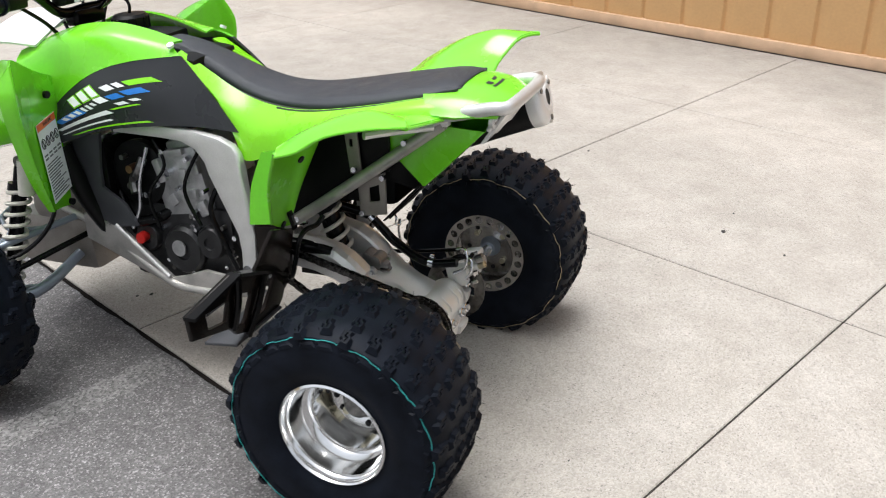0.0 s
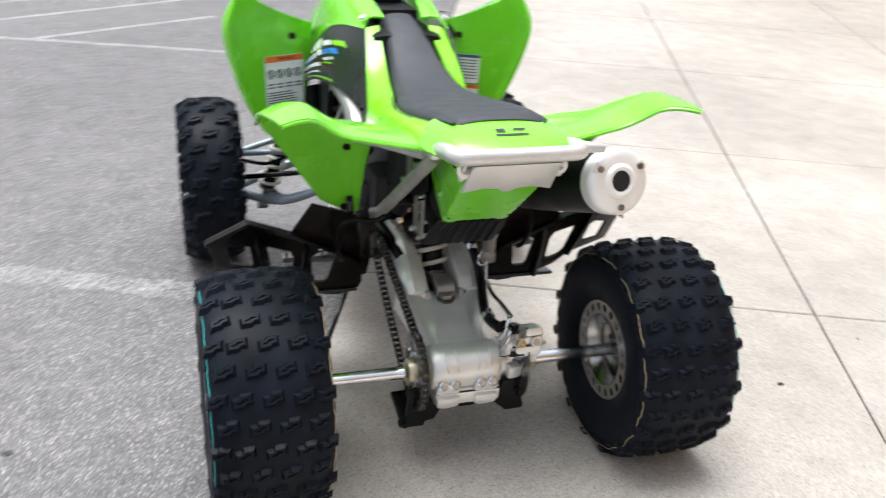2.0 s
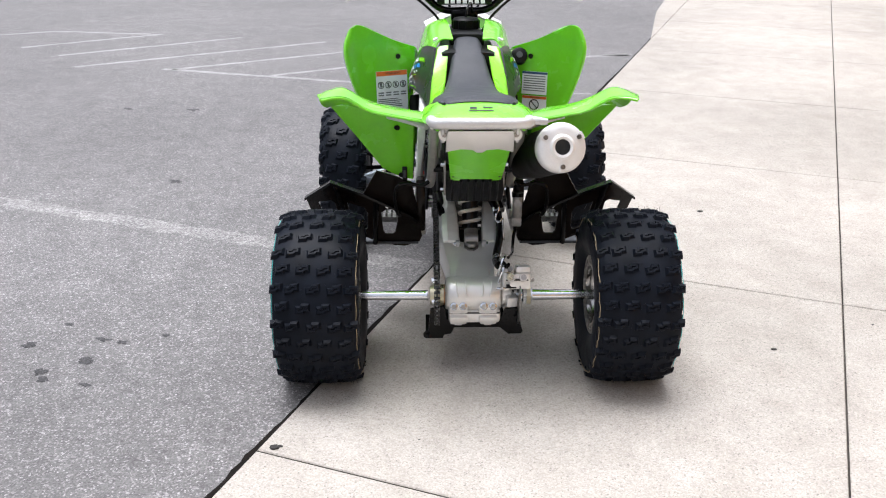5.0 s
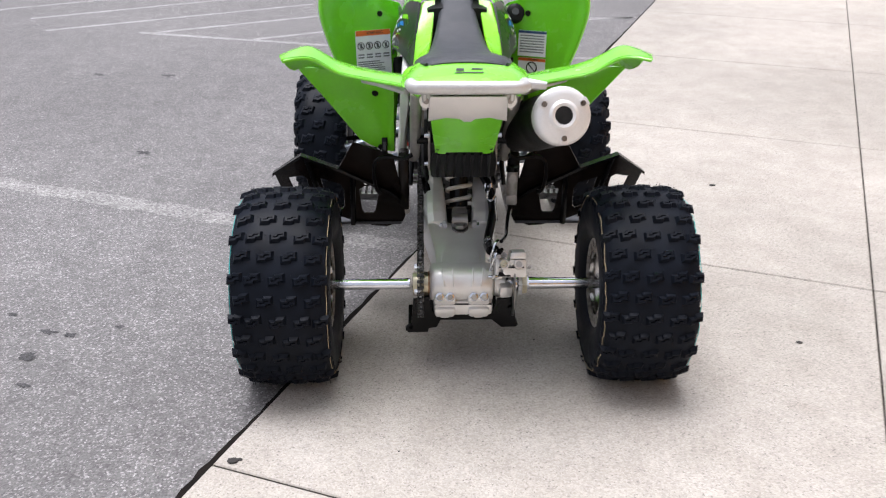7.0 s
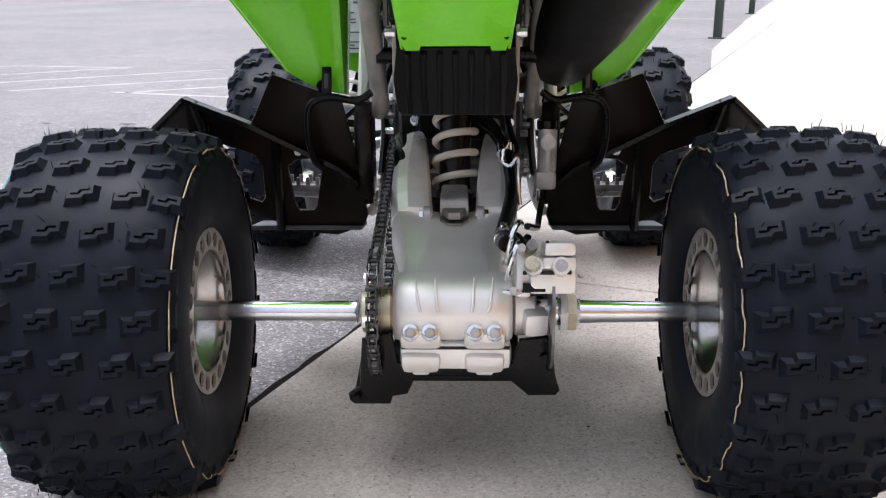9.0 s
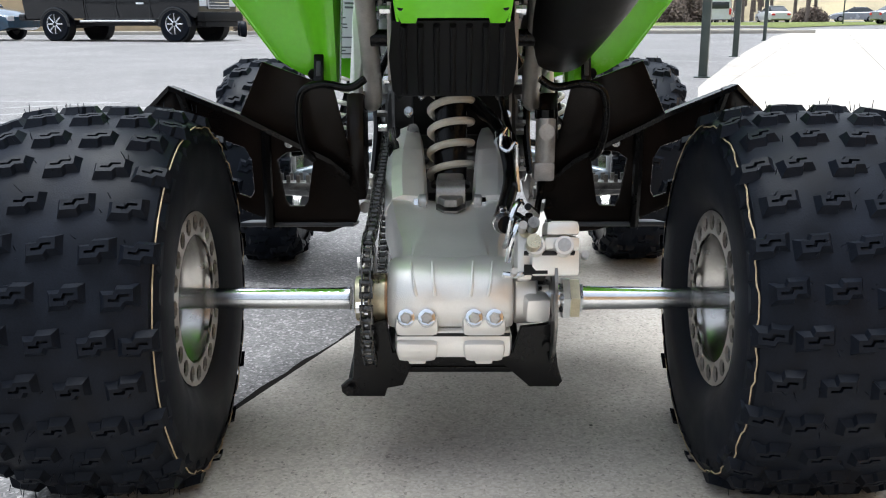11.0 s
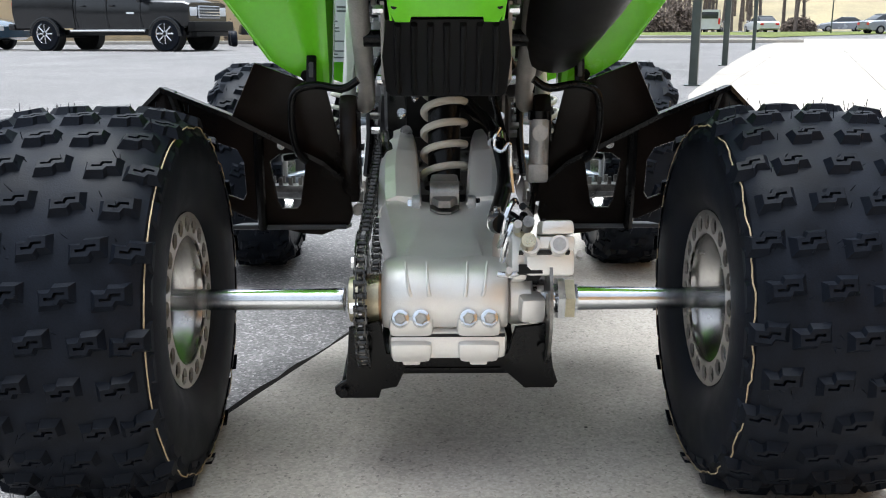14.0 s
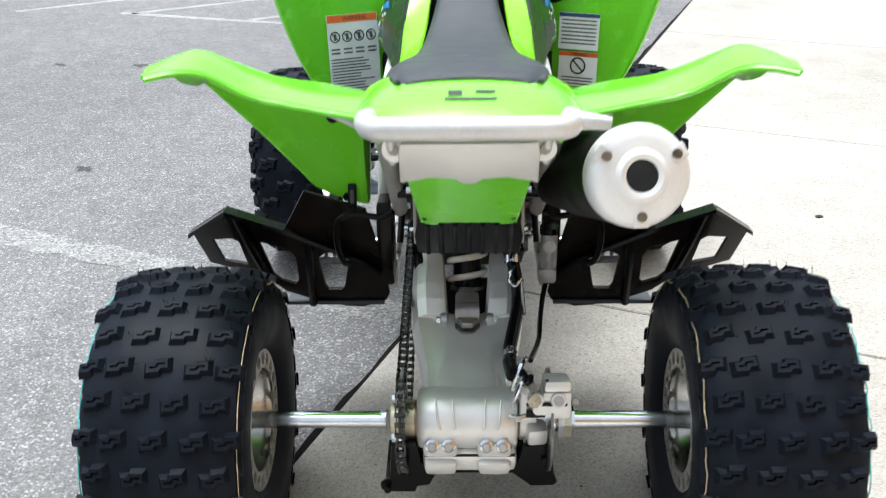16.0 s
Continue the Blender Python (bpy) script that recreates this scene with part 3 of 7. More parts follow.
def rear_wheel(s):
    """s: -1 the left one, 1 the right one; the dish looks outwards."""
    w = new("rear_wheel")
    w.parent, w.location = QUAD, (s * 0.455, 0, AXZ)
    tagged(w, "knobbly rear tyre on a polished aluminium rim")
    carcass, blocks = tyre(0.2615, 0.119, 0.117, 30, seed=3 + s)
    part("tyre", carcass, RUBBER, w, "black knobbly rubber tyre with moulding hairs")
    block = part("tread_block", s_lug(0.033, 0.0195, 0.0090), RUBBER, w, "S-shaped slotted rubber tread block")
    block.matrix_basis = blocks[0]
    for m in blocks[1:]:
        same(block, w, m)
    # barrel and outer dish
    bm = bmesh.new()
    lathe(bm, [(s * a, q) for a, q in ((0.104, 0.1235), (0.110, 0.1235), (0.113, 0.119), (0.109, 0.1155), (0.099, 0.1145), (0.095, 0.1105), (0.088, 0.1095), (0.054, 0.107), (0.047, 0.104), (0.043, 0.096), (0.036, 0.089), (0.026, 0.0865), (-0.030, 0.084), (-0.038, 0.079), (-0.040, 0.060), (-0.040, 0.0305))], 64)
    part("rim", bm, POLISH, w, "polished dished aluminium rim")
    bm = bmesh.new()
    lathe(bm, [(s * a, q) for a, q in ((-0.104, 0.1205), (-0.098, 0.121), (-0.092, 0.1185), (-0.06, 0.094), (-0.046, 0.094), (-0.046, 0.0300))], 56)
    part("inner_barrel", bm, BARREL, w)
    bm = bmesh.new()
    hole_ring(bm, -0.1, 0.088, 0.1195, 20, 0.004, 0.74)
    if s < 0:
        for v in bm.verts:
            v.co.x = -v.co.x
    part("perforated_ring", bm, RIMALU, w, "aluminium ring with oval holes")
    bm = bmesh.new()
    lathe(bm, [(s * a, q) for a, q in ((-0.066, 0.0), (-0.066, 0.020), (-0.056, 0.028), (-0.036, 0.034), (-0.030, 0.034), (-0.02, 0.026), (-0.01, 0.018), (-0.01, 0.0))], 24)
    part("hub", bm, GREYPAINT, w, "grey steel hub")
    for k in range(4):
        t = math.tau * (k + 0.5) / 4
        bm = bmesh.new()
        hexagon(bm, -s * 0.058, -s * 0.026, 0.0085, (0.055 * math.cos(t), 0.055 * math.sin(t)))
        part("wheel_nut", bm, BRASS, w, "yellow zinc wheel nut")
    # solid near-black plugs paint the shade of vent holes
    for k in range(8):
        t = math.tau * (k + (0.3 if k % 2 else -0.3) * 0.6) / 8
        bm = bmesh.new()
        rod(bm, (-s * 0.0472, 0.066 * math.cos(t), 0.066 * math.sin(t)), (-s * 0.0365, 0.066 * math.cos(t), 0.066 * math.sin(t)), 0.0065)
        part("vent_hole_shade", bm, HOLE, w)
    bm = bmesh.new()
    lathe(bm, [(s * a, q) for a, q in ((-0.040, 0.048), (-0.030, 0.046), (-0.026, 0.036), (-0.004, 0.030), (0.004, 0.020), (0.004, 0.0))], 28)
    part("outer_hub", bm, STEEL, w)
    # two more dark plugs, the shade of holes in the barrel
    for t in (2.2, 2.75):
        bm = bmesh.new()
        rod(bm, (s * 0.066, 0.1085 * math.cos(t), 0.1085 * math.sin(t)), (s * 0.066, 0.104 * math.cos(t), 0.104 * math.sin(t)), 0.007)
        part("barrel_hole_shade", bm, HOLE, w)
    part("shoulder_line", wavy_ring(-s * 0.1165, 0.2325, 5), TAN, w, "thin tan wavy mould line")
    part("shoulder_line", wavy_ring(s * 0.1165, 0.2325, 6, 0.0012), TEAL, w, "thin teal wavy crayon line")
    return w


def front_wheel(s):
    w = new("front_wheel")
    w.parent, w.location = QUAD, (s * 0.474, 1.19, 0.250)
    tagged(w, "narrow knobbly front tyre on an aluminium rim")
    part("tyre", tyre(0.262, 0.082, 0.131, 30, True, seed=13 + s)[0], RUBBER, w, "black knobbly rubber tyre")
    bm = bmesh.new()
    lathe(bm, [(s * a, q) for a, q in ((0.070, 0.138), (0.077, 0.138), (0.079, 0.132), (0.070, 0.127), (0.02, 0.118), (0.012, 0.10), (0.012, 0.03))], 48)
    part("rim", bm, POLISH, w, "polished aluminium rim")
    bm = bmesh.new()
    lathe(bm, [(s * a, q) for a, q in ((-0.070, 0.135), (-0.064, 0.135), (-0.02, 0.118), (-0.01, 0.09), (-0.01, 0.03))], 48)
    part("inner_barrel", bm, BARREL, w)
    bm = bmesh.new()
    lathe(bm, [(s * a, q) for a, q in ((-0.06, 0.0), (-0.06, 0.05), (-0.01, 0.055), (0.03, 0.04), (0.035, 0.0))], 24)
    part("hub", bm, GREYALU, w)
    for k in range(4):
        t = math.tau * (k + 0.5) / 4
        bm = bmesh.new()
        hexagon(bm, s * 0.012, s * 0.03, 0.009, (0.06 * math.cos(t), 0.06 * math.sin(t)))
        part("wheel_nut", bm, CHROME, w)
    return w


for side in (-1, 1):
    rear_wheel(side)
    front_wheel(side)

# rear axle with its nuts
bm = bmesh.new()
tube(bm, ((-0.40, 0, AXZ), (-0.34, 0, AXZ), (-0.16, 0, AXZ), (-0.14, 0, AXZ)), (0.0165, 0.0145, 0.0145, 0.0175), 20, 3)
axle = part("axle", bm, CHROME, QUAD, "bright plated steel rear axle")
bm = bmesh.new()
tube(bm, ((0.14, 0, AXZ), (0.18, 0, AXZ), (0.30, 0, AXZ), (0.40, 0, AXZ)), (0.021, 0.0165, 0.0145, 0.0165), 20, 3)
part("axle", bm, CHROME, QUAD, "bright plated steel rear axle")
for a, b, r, mt in ((0.1475, 0.157, 0.031, CHROME), (0.157, 0.170, 0.029, BRASS), (0.170, 0.175, 0.022, CHROME)):
    bm = bmesh.new()
    hexagon(bm, a, b, r)
    part("axle_nut", bm, mt, QUAD, loc=(0, 0, AXZ))

# axle carrier: the split casting that holds the axle
bm = bmesh.new()
lathe(bm, [(-0.088, 0.040), (-0.086, 0.050), (-0.080, 0.055), (-0.045, 0.058), (-0.02, 0.055), (0.015, 0.055), (0.04, 0.058), (0.072, 0.055), (0.078, 0.050), (0.080, 0.040)], 40)
for v in bm.verts:
    v.co += Vector((0, 0.0, BUILT))
    if v.co.z < BUILT - 0.028:
        v.co.z = BUILT - 0.028 + (v.co.z - BUILT + 0.028) * 0.15
carrier = part("axle_carrier", bm, ALU, QUAD, "cast aluminium axle carrier")
for x in (-0.056, -0.028, 0.026, 0.052):
    bm = bmesh.new()
    tube(bm, ((x * 0.86, -0.0545, BUILT + 0.015), (x * 0.93, -0.052, BUILT + 0.030), (x, -0.025, BUILT + 0.055)), (0.0026, 0.0024, 0.0012), 8, 5)
    part("casting_rib", bm, ALU, carrier)
for x in (-0.0485, 0.0405):
    bm = bmesh.new()
    box(bm, (x, -0.043, BUILT - 0.022), (0.058, 0.040, 0.026), 0.009, (12, 0, 0))
    part("clamp_boss", bm, ALU, carrier)
    for dx in (-0.0135, 0.0135):
        bm = bmesh.new()
        tube(bm, ((x + dx, -0.060, BUILT - 0.013), (x + dx, -0.066, BUILT - 0.011), (x + dx, -0.0672, BUILT - 0.0105)), (0.0125, 0.0115, 0.0095), 18, 1)
        bolt = part("clamp_bolt", bm, CHROME, carrier, "bright flanged hexagon bolt")
        bm = bmesh.new()
        tube(bm, ((x + dx, -0.066, BUILT - 0.011), (x + dx, -0.0720, BUILT - 0.0095), (x + dx, -0.0735, BUILT - 0.009)), (0.0080, 0.0078, 0.0062), 6, 1)
        part("hex_head", bm, RAILALU, bolt)
    bm = bmesh.new()
    box(bm, (x, -0.040, BUILT - 0.055), (0.052, 0.050, 0.028), 0.009, (8, 0, 0), 1.1)
    box(bm, (x, -0.040, BUILT - 0.072), (0.024, 0.026, 0.012), 0.004)
    part("lower_clamp", bm, ALU, carrier)
bm = bmesh.new()
box(bm, (0, -0.012, BUILT - 0.050), (0.156, 0.088, 0.040), 0.012)
part("lower_cap", bm, ALU, carrier)
# thin black box painting the shade in the split between the castings
bm = bmesh.new()
box(bm, (0, -0.013, BUILT - 0.0365), (0.150, 0.086, 0.004), 0.0)
part("split_shade", bm, HOLE, carrier)
for x0, x1, r, mt in ((-0.094, -0.082, 0.034, BRONZE), (-0.103, -0.094, 0.030, STEEL), (0.082, 0.112, 0.034, ALU), (0.112, 0.134, 0.026, CHROME)):
    bm = bmesh.new()
    lathe(bm, [(x0, r * 0.9), (x0 + 0.002, r), (x1 - 0.002, r), (x1, r * 0.9)], 28)
    part("bearing_collar", bm, mt, carrier, loc=(0, 0, BUILT))

# swingarm casting from the carrier up to the pivot
def loft(bm, sections):
    """A closed body through outlines of equal count."""
    rings = [[bm.verts.new(c) for c in sec] for sec in sections]
    n = len(rings[0])
    for a, c in zip(rings, rings[1:]):
        for k in range(n):
            bm.faces.new((a[k], a[(k + 1) % n], c[(k + 1) % n], c[k]))
    bm.faces.new(rings[0])
    bm.faces.new(rings[-1])
    return bm


MID = -0.004
secs = []
for y, z, half, flat, rise in ((-0.006, 0.288, 0.078, 0.052, -0.006), (0.030, 0.303, 0.074, 0.048, -0.008), (0.075, 0.318, 0.076, 0.043, -0.008), (0.120, 0.334, 0.086, 0.038, -0.004), (0.155, 0.346, 0.094, 0.034, 0.006), (0.185, 0.352, 0.098, 0.030, 0.018), (0.205, 0.345, 0.099, 0.030, 0.026)):
    half_row = [(flat - 0.006, y, z), (flat + 0.003, y - 0.001, z - 0.001 + max(0.0, rise) * 0.15), (half * 0.72, y + 0.002, z + rise * 0.85), (half - 0.008, y + 0.004, z + rise), (half + 0.001, y + 0.012, z + rise - 0.012), (half + 0.004, y + 0.040, z - 0.060)]
    secs.append([(MID - a, b, c) for a, b, c in reversed(half_row)] + [(MID, y, z + 0.001)] + [(MID + a, b, c) for a, b, c in half_row])
bm = bmesh.new()
loft(bm, secs)
swing = part("swingarm", bm, ALU, QUAD, "cast aluminium swingarm with broad faceted shoulders")
for s in (-1, 1):
    secs = []
    for y, zt, xi, xo, h in ((0.168, 0.362, 0.034, 0.097, 0.030), (0.190, 0.384, 0.036, 0.099, 0.054), (0.215, 0.404, 0.037, 0.100, 0.068), (0.25, 0.424, 0.040, 0.099, 0.074), (0.31, 0.440, 0.044, 0.097, 0.074), (0.44, 0.446, 0.052, 0.100, 0.064)):
        secs.append([(MID + s * x, y, z) for x, z in ((xi - 0.004, zt - h), (xi, zt - 0.010), (xi + 0.004, zt - 0.002), (xi + 0.012, zt), (xo - 0.026, zt + 0.002), (xo - 0.010, zt - 0.004), (xo, zt - 0.020), (xo + 0.002, zt - h))])
    bm = bmesh.new()
    loft(bm, secs)
    part("swingarm_leg", bm, ALU, swing, flat=True)
    bm = bmesh.new()
    lathe(bm, [(0.0, 0.001), (0.0, 0.0135), (0.010, 0.0125), (0.012, 0.010), (0.012, 0.0)], 20)
    boss = part("bolt_boss", bm, GREYALU, swing)
    boss.matrix_basis = pose(MID + s * 0.036, 0.168, 0.352, 0, 0, 0 if s > 0 else 180)
    bm = bmesh.new()
    hexagon(bm, 0.010, 0.018, 0.0085)
    part("shock_bolt", bm, CHROME, boss)
bm = bmesh.new()
tube(bm, ((-0.086, 0.26, 0.412), (-0.092, 0.34, 0.424), (-0.100, 0.45, 0.430)), (0.014, 0.017, 0.017), 10, 4)
part("chain_slider", bm, SATIN, swing, "black plastic chain slider")
# black sheet added under the shock well to stand for its shade
bm = bmesh.new()
box(bm, (0, 0.27, 0.335), (0.11, 0.22, 0.012), 0.0)
part("well_floor", bm, BLACK, swing)
bm = bmesh.new()
rod(bm, (-0.12, 0.44, 0.392), (0.12, 0.44, 0.392), 0.018)
part("pivot_tube", bm, STEEL, swing)
# darker plate laid on the casting, imitating shade round the clevis
bm = bmesh.new()
prism(bm, [(-0.026, 0.030), (-0.025, -0.012), (-0.013, -0.024), (0.007, -0.024), (0.019, -0.012), (0.020, 0.030)], 0.003, lambda x, y, d: (x, 0.158 + y, 0.3492 + y * 0.33 + d), bevel=0.0)
part("recess_shade_plate", bm, STEEL, swing)


def shock(foot, head, coil_r, wire, turns, body_r, parent, a=0.18, b=0.82):
    """A coil-over damper: eye, black body and cream spring."""
    foot, head = Vector(foot), Vector(head)
    way = (head - foot)
    up = way.normalized()
    e1 = up.orthogonal().normalized()
    e2 = up.cross(e1)
    bm = bmesh.new()
    tube(bm, (foot + way * 0.04, foot + way * (a - 0.02)), (body_r * 0.55, body_r * 0.6), 14, 1)
    rod(bm, foot + way * (a - 0.018), foot + way * a, coil_r * 0.95, 20)
    d = part("shock_absorber", bm, STEEL, parent, "damper with cream coil spring")
    bm = bmesh.new()
    rod(bm, foot + way * a, head - way * 0.04, body_r, 18)
    rod(bm, foot + way * b, foot + way * (b + 0.05), coil_r * 1.06, 20)
    part("damper_body", bm, SATIN, d)
    bm = bmesh.new()
    pts = []
    n = int(turns * 20)
    for k in range(n + 1):
        t = math.tau * turns * k / n
        pts.append(foot + way * (a + (b - a) * k / n) + coil_r * (math.cos(t) * e1 + math.sin(t) * e2))
    tube(bm, pts, wire, 8, 1)
    part("coil_spring", bm, CREAM, d, "cream painted coil spring")
    for p in (foot, head):
        bm = bmesh.new()
        rod(bm, p - Vector((0.016, 0, 0)), p + Vector((0.016, 0, 0)), body_r * 0.85, 16)
        part("eye", bm, STEEL, d)
    return d


shock((-0.003, 0.270, 0.345), (0.0, 0.385, 0.690), 0.0335, 0.0060, 9.0, 0.0265, QUAD, 0.07, 0.92)
bm = bmesh.new()
rod(bm, (-0.0245, 0.172, 0.364), (0.0185, 0.172, 0.364), 0.0205, 24)
prism(bm, [(-0.0215, 0.0), (-0.0215, -0.018), (-0.012, -0.030), (0.006, -0.030), (0.0155, -0.018), (0.0155, 0.0)], 0.012, lambda x, y, d: (x, 0.168 + y, 0.359 + y * 0.36 + d), bevel=0.004)
box(bm, (-0.003, 0.192, 0.376), (0.043, 0.034, 0.024), 0.007, (26, 0, 0))
box(bm, (-0.003, 0.233, 0.362), (0.030, 0.10, 0.018), 0.005, (4, 0, 0))
part("shock_clevis", bm, CLEVIS, QUAD, "dark grey lower shock clevis")
bm = bmesh.new()
tube(bm, ((0.070, -0.03, 0.350), (0.068, 0.06, 0.342), (0.086, 0.16, 0.378), (0.086, 0.20, 0.412), (0.074, 0.24, 0.452), (0.050, 0.30, 0.478), (0.020, 0.36, 0.505)), 0.0118, 12, 6)
hose = part("brake_hose", bm, SATIN, QUAD, "thick black hose clipped to the swingarm")
for m in (pose(0.069, 0.045, 0.343, 8, 0, 0), pose(0.078, 0.228, 0.442, 46, 0, 0)):
    bm = bmesh.new()
    lathe(bm, [(-0.007, 0.0125), (-0.007, 0.0145), (0.007, 0.0145), (0.007, 0.0125)], 20, axis="z")
    box(bm, (0.0, 0.0165, 0.0), (0.010, 0.008, 0.012), 0.002)
    clip = part("hose_clip", bm, CHROME, hose, "bright steel hose clip")
    clip.matrix_basis = m @ pose(0, 0, 0, 90, 0, 0)
# bolts, bushes and cables in front of the spring
for x, y, z, r, l, mt in ((-0.072, 0.36, 0.475, 0.009, 0.020, CHROME), (-0.050, 0.36, 0.500, 0.007, 0.014, CHROME), (-0.044, 0.37, 0.520, 0.014, 0.022, BRONZE), (-0.066, 0.38, 0.445, 0.011, 0.016, STEEL), (0.058, 0.37, 0.520, 0.010, 0.018, CHROME), (0.080, 0.38, 0.500, 0.008, 0.016, STEEL), (0.064, 0.39, 0.465, 0.012, 0.014, STEEL), (0.092, 0.37, 0.470, 0.007, 0.016, CHROME)):
    bm = bmesh.new()
    tube(bm, ((x, y, z), (x, y - l * 0.4, z + l * 0.1)), (r * 0.95, r * 0.9), 16, 1)
    tube(bm, ((x, y - l * 0.35, z), (x, y - l, z + l * 0.2)), (r * 0.62, r * 0.6), 6, 1)
    part("pivot_fastener", bm, mt, QUAD)
for line, r in ((((-0.09, 0.40, 0.56), (-0.06, 0.37, 0.53), (-0.02, 0.385, 0.51), (0.03, 0.39, 0.53)), 0.006), (((0.09, 0.36, 0.58), (0.075, 0.35, 0.53), (0.088, 0.34, 0.47), (0.100, 0.30, 0.43)), 0.005)):
    bm = bmesh.new()
    tube(bm, line, r, 8, 6)
    part("frame_cable", bm, SATIN, QUAD)

# chain, sprocket and guard
SPX, SPR = -0.112, 0.086
FRONT_SP = Vector((-0.112, 0.445, 0.398))
bm = bmesh.new()
teeth = 36
pts = []
for k in range(teeth * 2):
    r = SPR + (0.005 if k % 2 == 0 else -0.004)
    t = math.tau * k / (teeth * 2)
    pts.append((r * math.cos(t), r * math.sin(t)))
cut = []
for k in range(5):
    t = math.tau * k / 5
    ring = []
    for q, w in ((0.045, -0.35), (0.068, -0.42), (0.070, 0.0), (0.068, 0.42), (0.045, 0.35)):
        ring.append((q * math.cos(t + w), q * math.sin(t + w)))
    cut.append(ring)
prism(bm, pts, 0.005, lambda x, y, z: (SPX - 0.0025 + z, x, BUILT + y), cut)
sprocket = part("sprocket", bm, STEEL, QUAD, "toothed steel rear sprocket")
bm = bmesh.new()
lathe(bm, [(SPX - 0.022, 0.022), (SPX - 0.020, 0.030), (SPX - 0.004, 0.034), (SPX + 0.02, 0.034), (SPX + 0.02, 0.02)], 24)
part("sprocket_hub", bm, BRASS, sprocket, loc=(0, 0, BUILT))
for k in range(5):
    t = math.tau * (k + 0.5) / 5
    bm = bmesh.new()
    hexagon(bm, SPX - 0.016, SPX - 0.002, 0.008, (0.055 * math.cos(t), BUILT + 0.055 * math.sin(t)))
    part("sprocket_bolt", bm, CHROME, sprocket)
# chain line: round the sprocket's back, along to the front and home
path = []
for k in range(41):
    t = radians(78 + 216 * k / 40)
    path.append(Vector((SPX, SPR * math.cos(t), BUILT + SPR * math.sin(t))))
lo = FRONT_SP + Vector((0, -0.012, -0.034))
path += [path[-1].lerp(lo, k / 40) - Vector((0, 0, 0.012 * math.sin(math.pi * k / 40))) for k in range(1, 41)]
for k in range(1, 12):
    t = radians(-105 + 195 * k / 12)
    path.append(FRONT_SP + Vector((0, 0.036 * math.cos(t), 0.036 * math.sin(t))))
hi = FRONT_SP + Vector((0, -0.005, 0.036))
path += [hi.lerp(path[0], k / 40) for k in range(40)]
cum = [0.0]
for a, b in zip(path, path[1:] + path[:1]):
    cum.append(cum[-1] + (b - a).length)
loop = path + path[:1]
count = int(cum[-1] / 0.0159) // 2 * 2
bm = bmesh.new()


def on_chain(d):
    d %= cum[-1]
    i = min(int(np.searchsorted(cum, d, "right")) - 1, len(path) - 1)
    f = (d - cum[i]) / max(1e-9, cum[i + 1] - cum[i])
    return loop[i].lerp(loop[i + 1], f)


for k in range(count):
    a, b = on_chain(cum[-1] * k / count), on_chain(cum[-1] * (k + 1) / count)
    ang = math.degrees(math.atan2(b.z - a.z, b.y - a.y))
    off = 0.0072 if k % 2 else 0.0054
    for s in (-1, 1):
        box(bm, ((a + b) / 2 + Vector((s * off, 0, 0))), (0.0016, 0.0225, 0.0130), 0.0, (ang, 0, 0))
    rod(bm, a - Vector((0.0088, 0, 0)), a + Vector((0.0088, 0, 0)), 0.0045, 8)
part("chain", bm, CHAINM, QUAD, "oily steel roller chain")

# brake disc and caliper on the other side
bm = bmesh.new()
ring = [(0.088 * math.cos(math.tau * k / 48), 0.088 * math.sin(math.tau * k / 48)) for k in range(48)]
holes = [[(q * math.cos(math.tau * k / 6 + w), q * math.sin(math.tau * k / 6 + w)) for q, w in ((0.04, -0.36), (0.06, -0.3), (0.06, 0.3), (0.04, 0.36))] for k in range(6)]
prism(bm, ring, 0.004, lambda x, y, z: (0.130 + z, x, BUILT + y), holes)
part("brake_disc", bm, STEEL, QUAD, "slotted steel brake disc")
bm = bmesh.new()
box(bm, (0.137, -0.040, 0.314), (0.062, 0.056, 0.034), 0.006, (-6, 0, 0))
box(bm, (0.144, -0.046, 0.3385), (0.046, 0.056, 0.019), 0.0055, (-8, 0, 0))
box(bm, (0.144, -0.050, 0.3585), (0.044, 0.050, 0.0185), 0.0065, (-10, 0, 2), 0.93)
caliper = part("brake_caliper", bm, ALU, QUAD, "silver cast rear brake caliper", loc=(-0.006, 0, -0.010))
bm = bmesh.new()
box(bm, (0.098, -0.025, 0.318), (0.020, 0.060, 0.066), 0.005, (-15, 0, 0))
part("caliper_bracket", bm, ALU, caliper)
bm = bmesh.new()
box(bm, (0.116, -0.030, BUILT + 0.006), (0.034, 0.040, 0.034), 0.008, (10, 0, 8))
part("caliper_arm", bm, ALU, caliper)
for p, r, l, mt in (((0.106, -0.083, 0.343), 0.0095, 0.016, BRASS), ((0.106, -0.070, 0.362), 0.0075, 0.022, STEEL), ((0.176, -0.05, 0.322), 0.005, 0.010, RAILALU), ((0.083, -0.075, 0.305), 0.0045, 0.012, RAILALU), ((0.092, -0.082, 0.362), 0.0055, 0.018, RAILALU)):
    bm = bmesh.new()
    rod(bm, p, Vector(p) + Vector((0.0, -l, l * 0.5)), r, 10)
    part("caliper_bolt", bm, mt, caliper)
# solid black bars standing for shade in the caliper's gaps
for c, sz in (((0.128, -0.074, 0.331), (0.064, 0.010, 0.004)), ((0.128, -0.032, 0.353), (0.004, 0.080, 0.010)), ((0.112, -0.045, 0.300), (0.030, 0.050, 0.012))):
    bm = bmesh.new()
    box(bm, c, sz, 0.0, (-22, 0, 0))
    part("caliper_gap_shade", bm, HOLE, caliper)
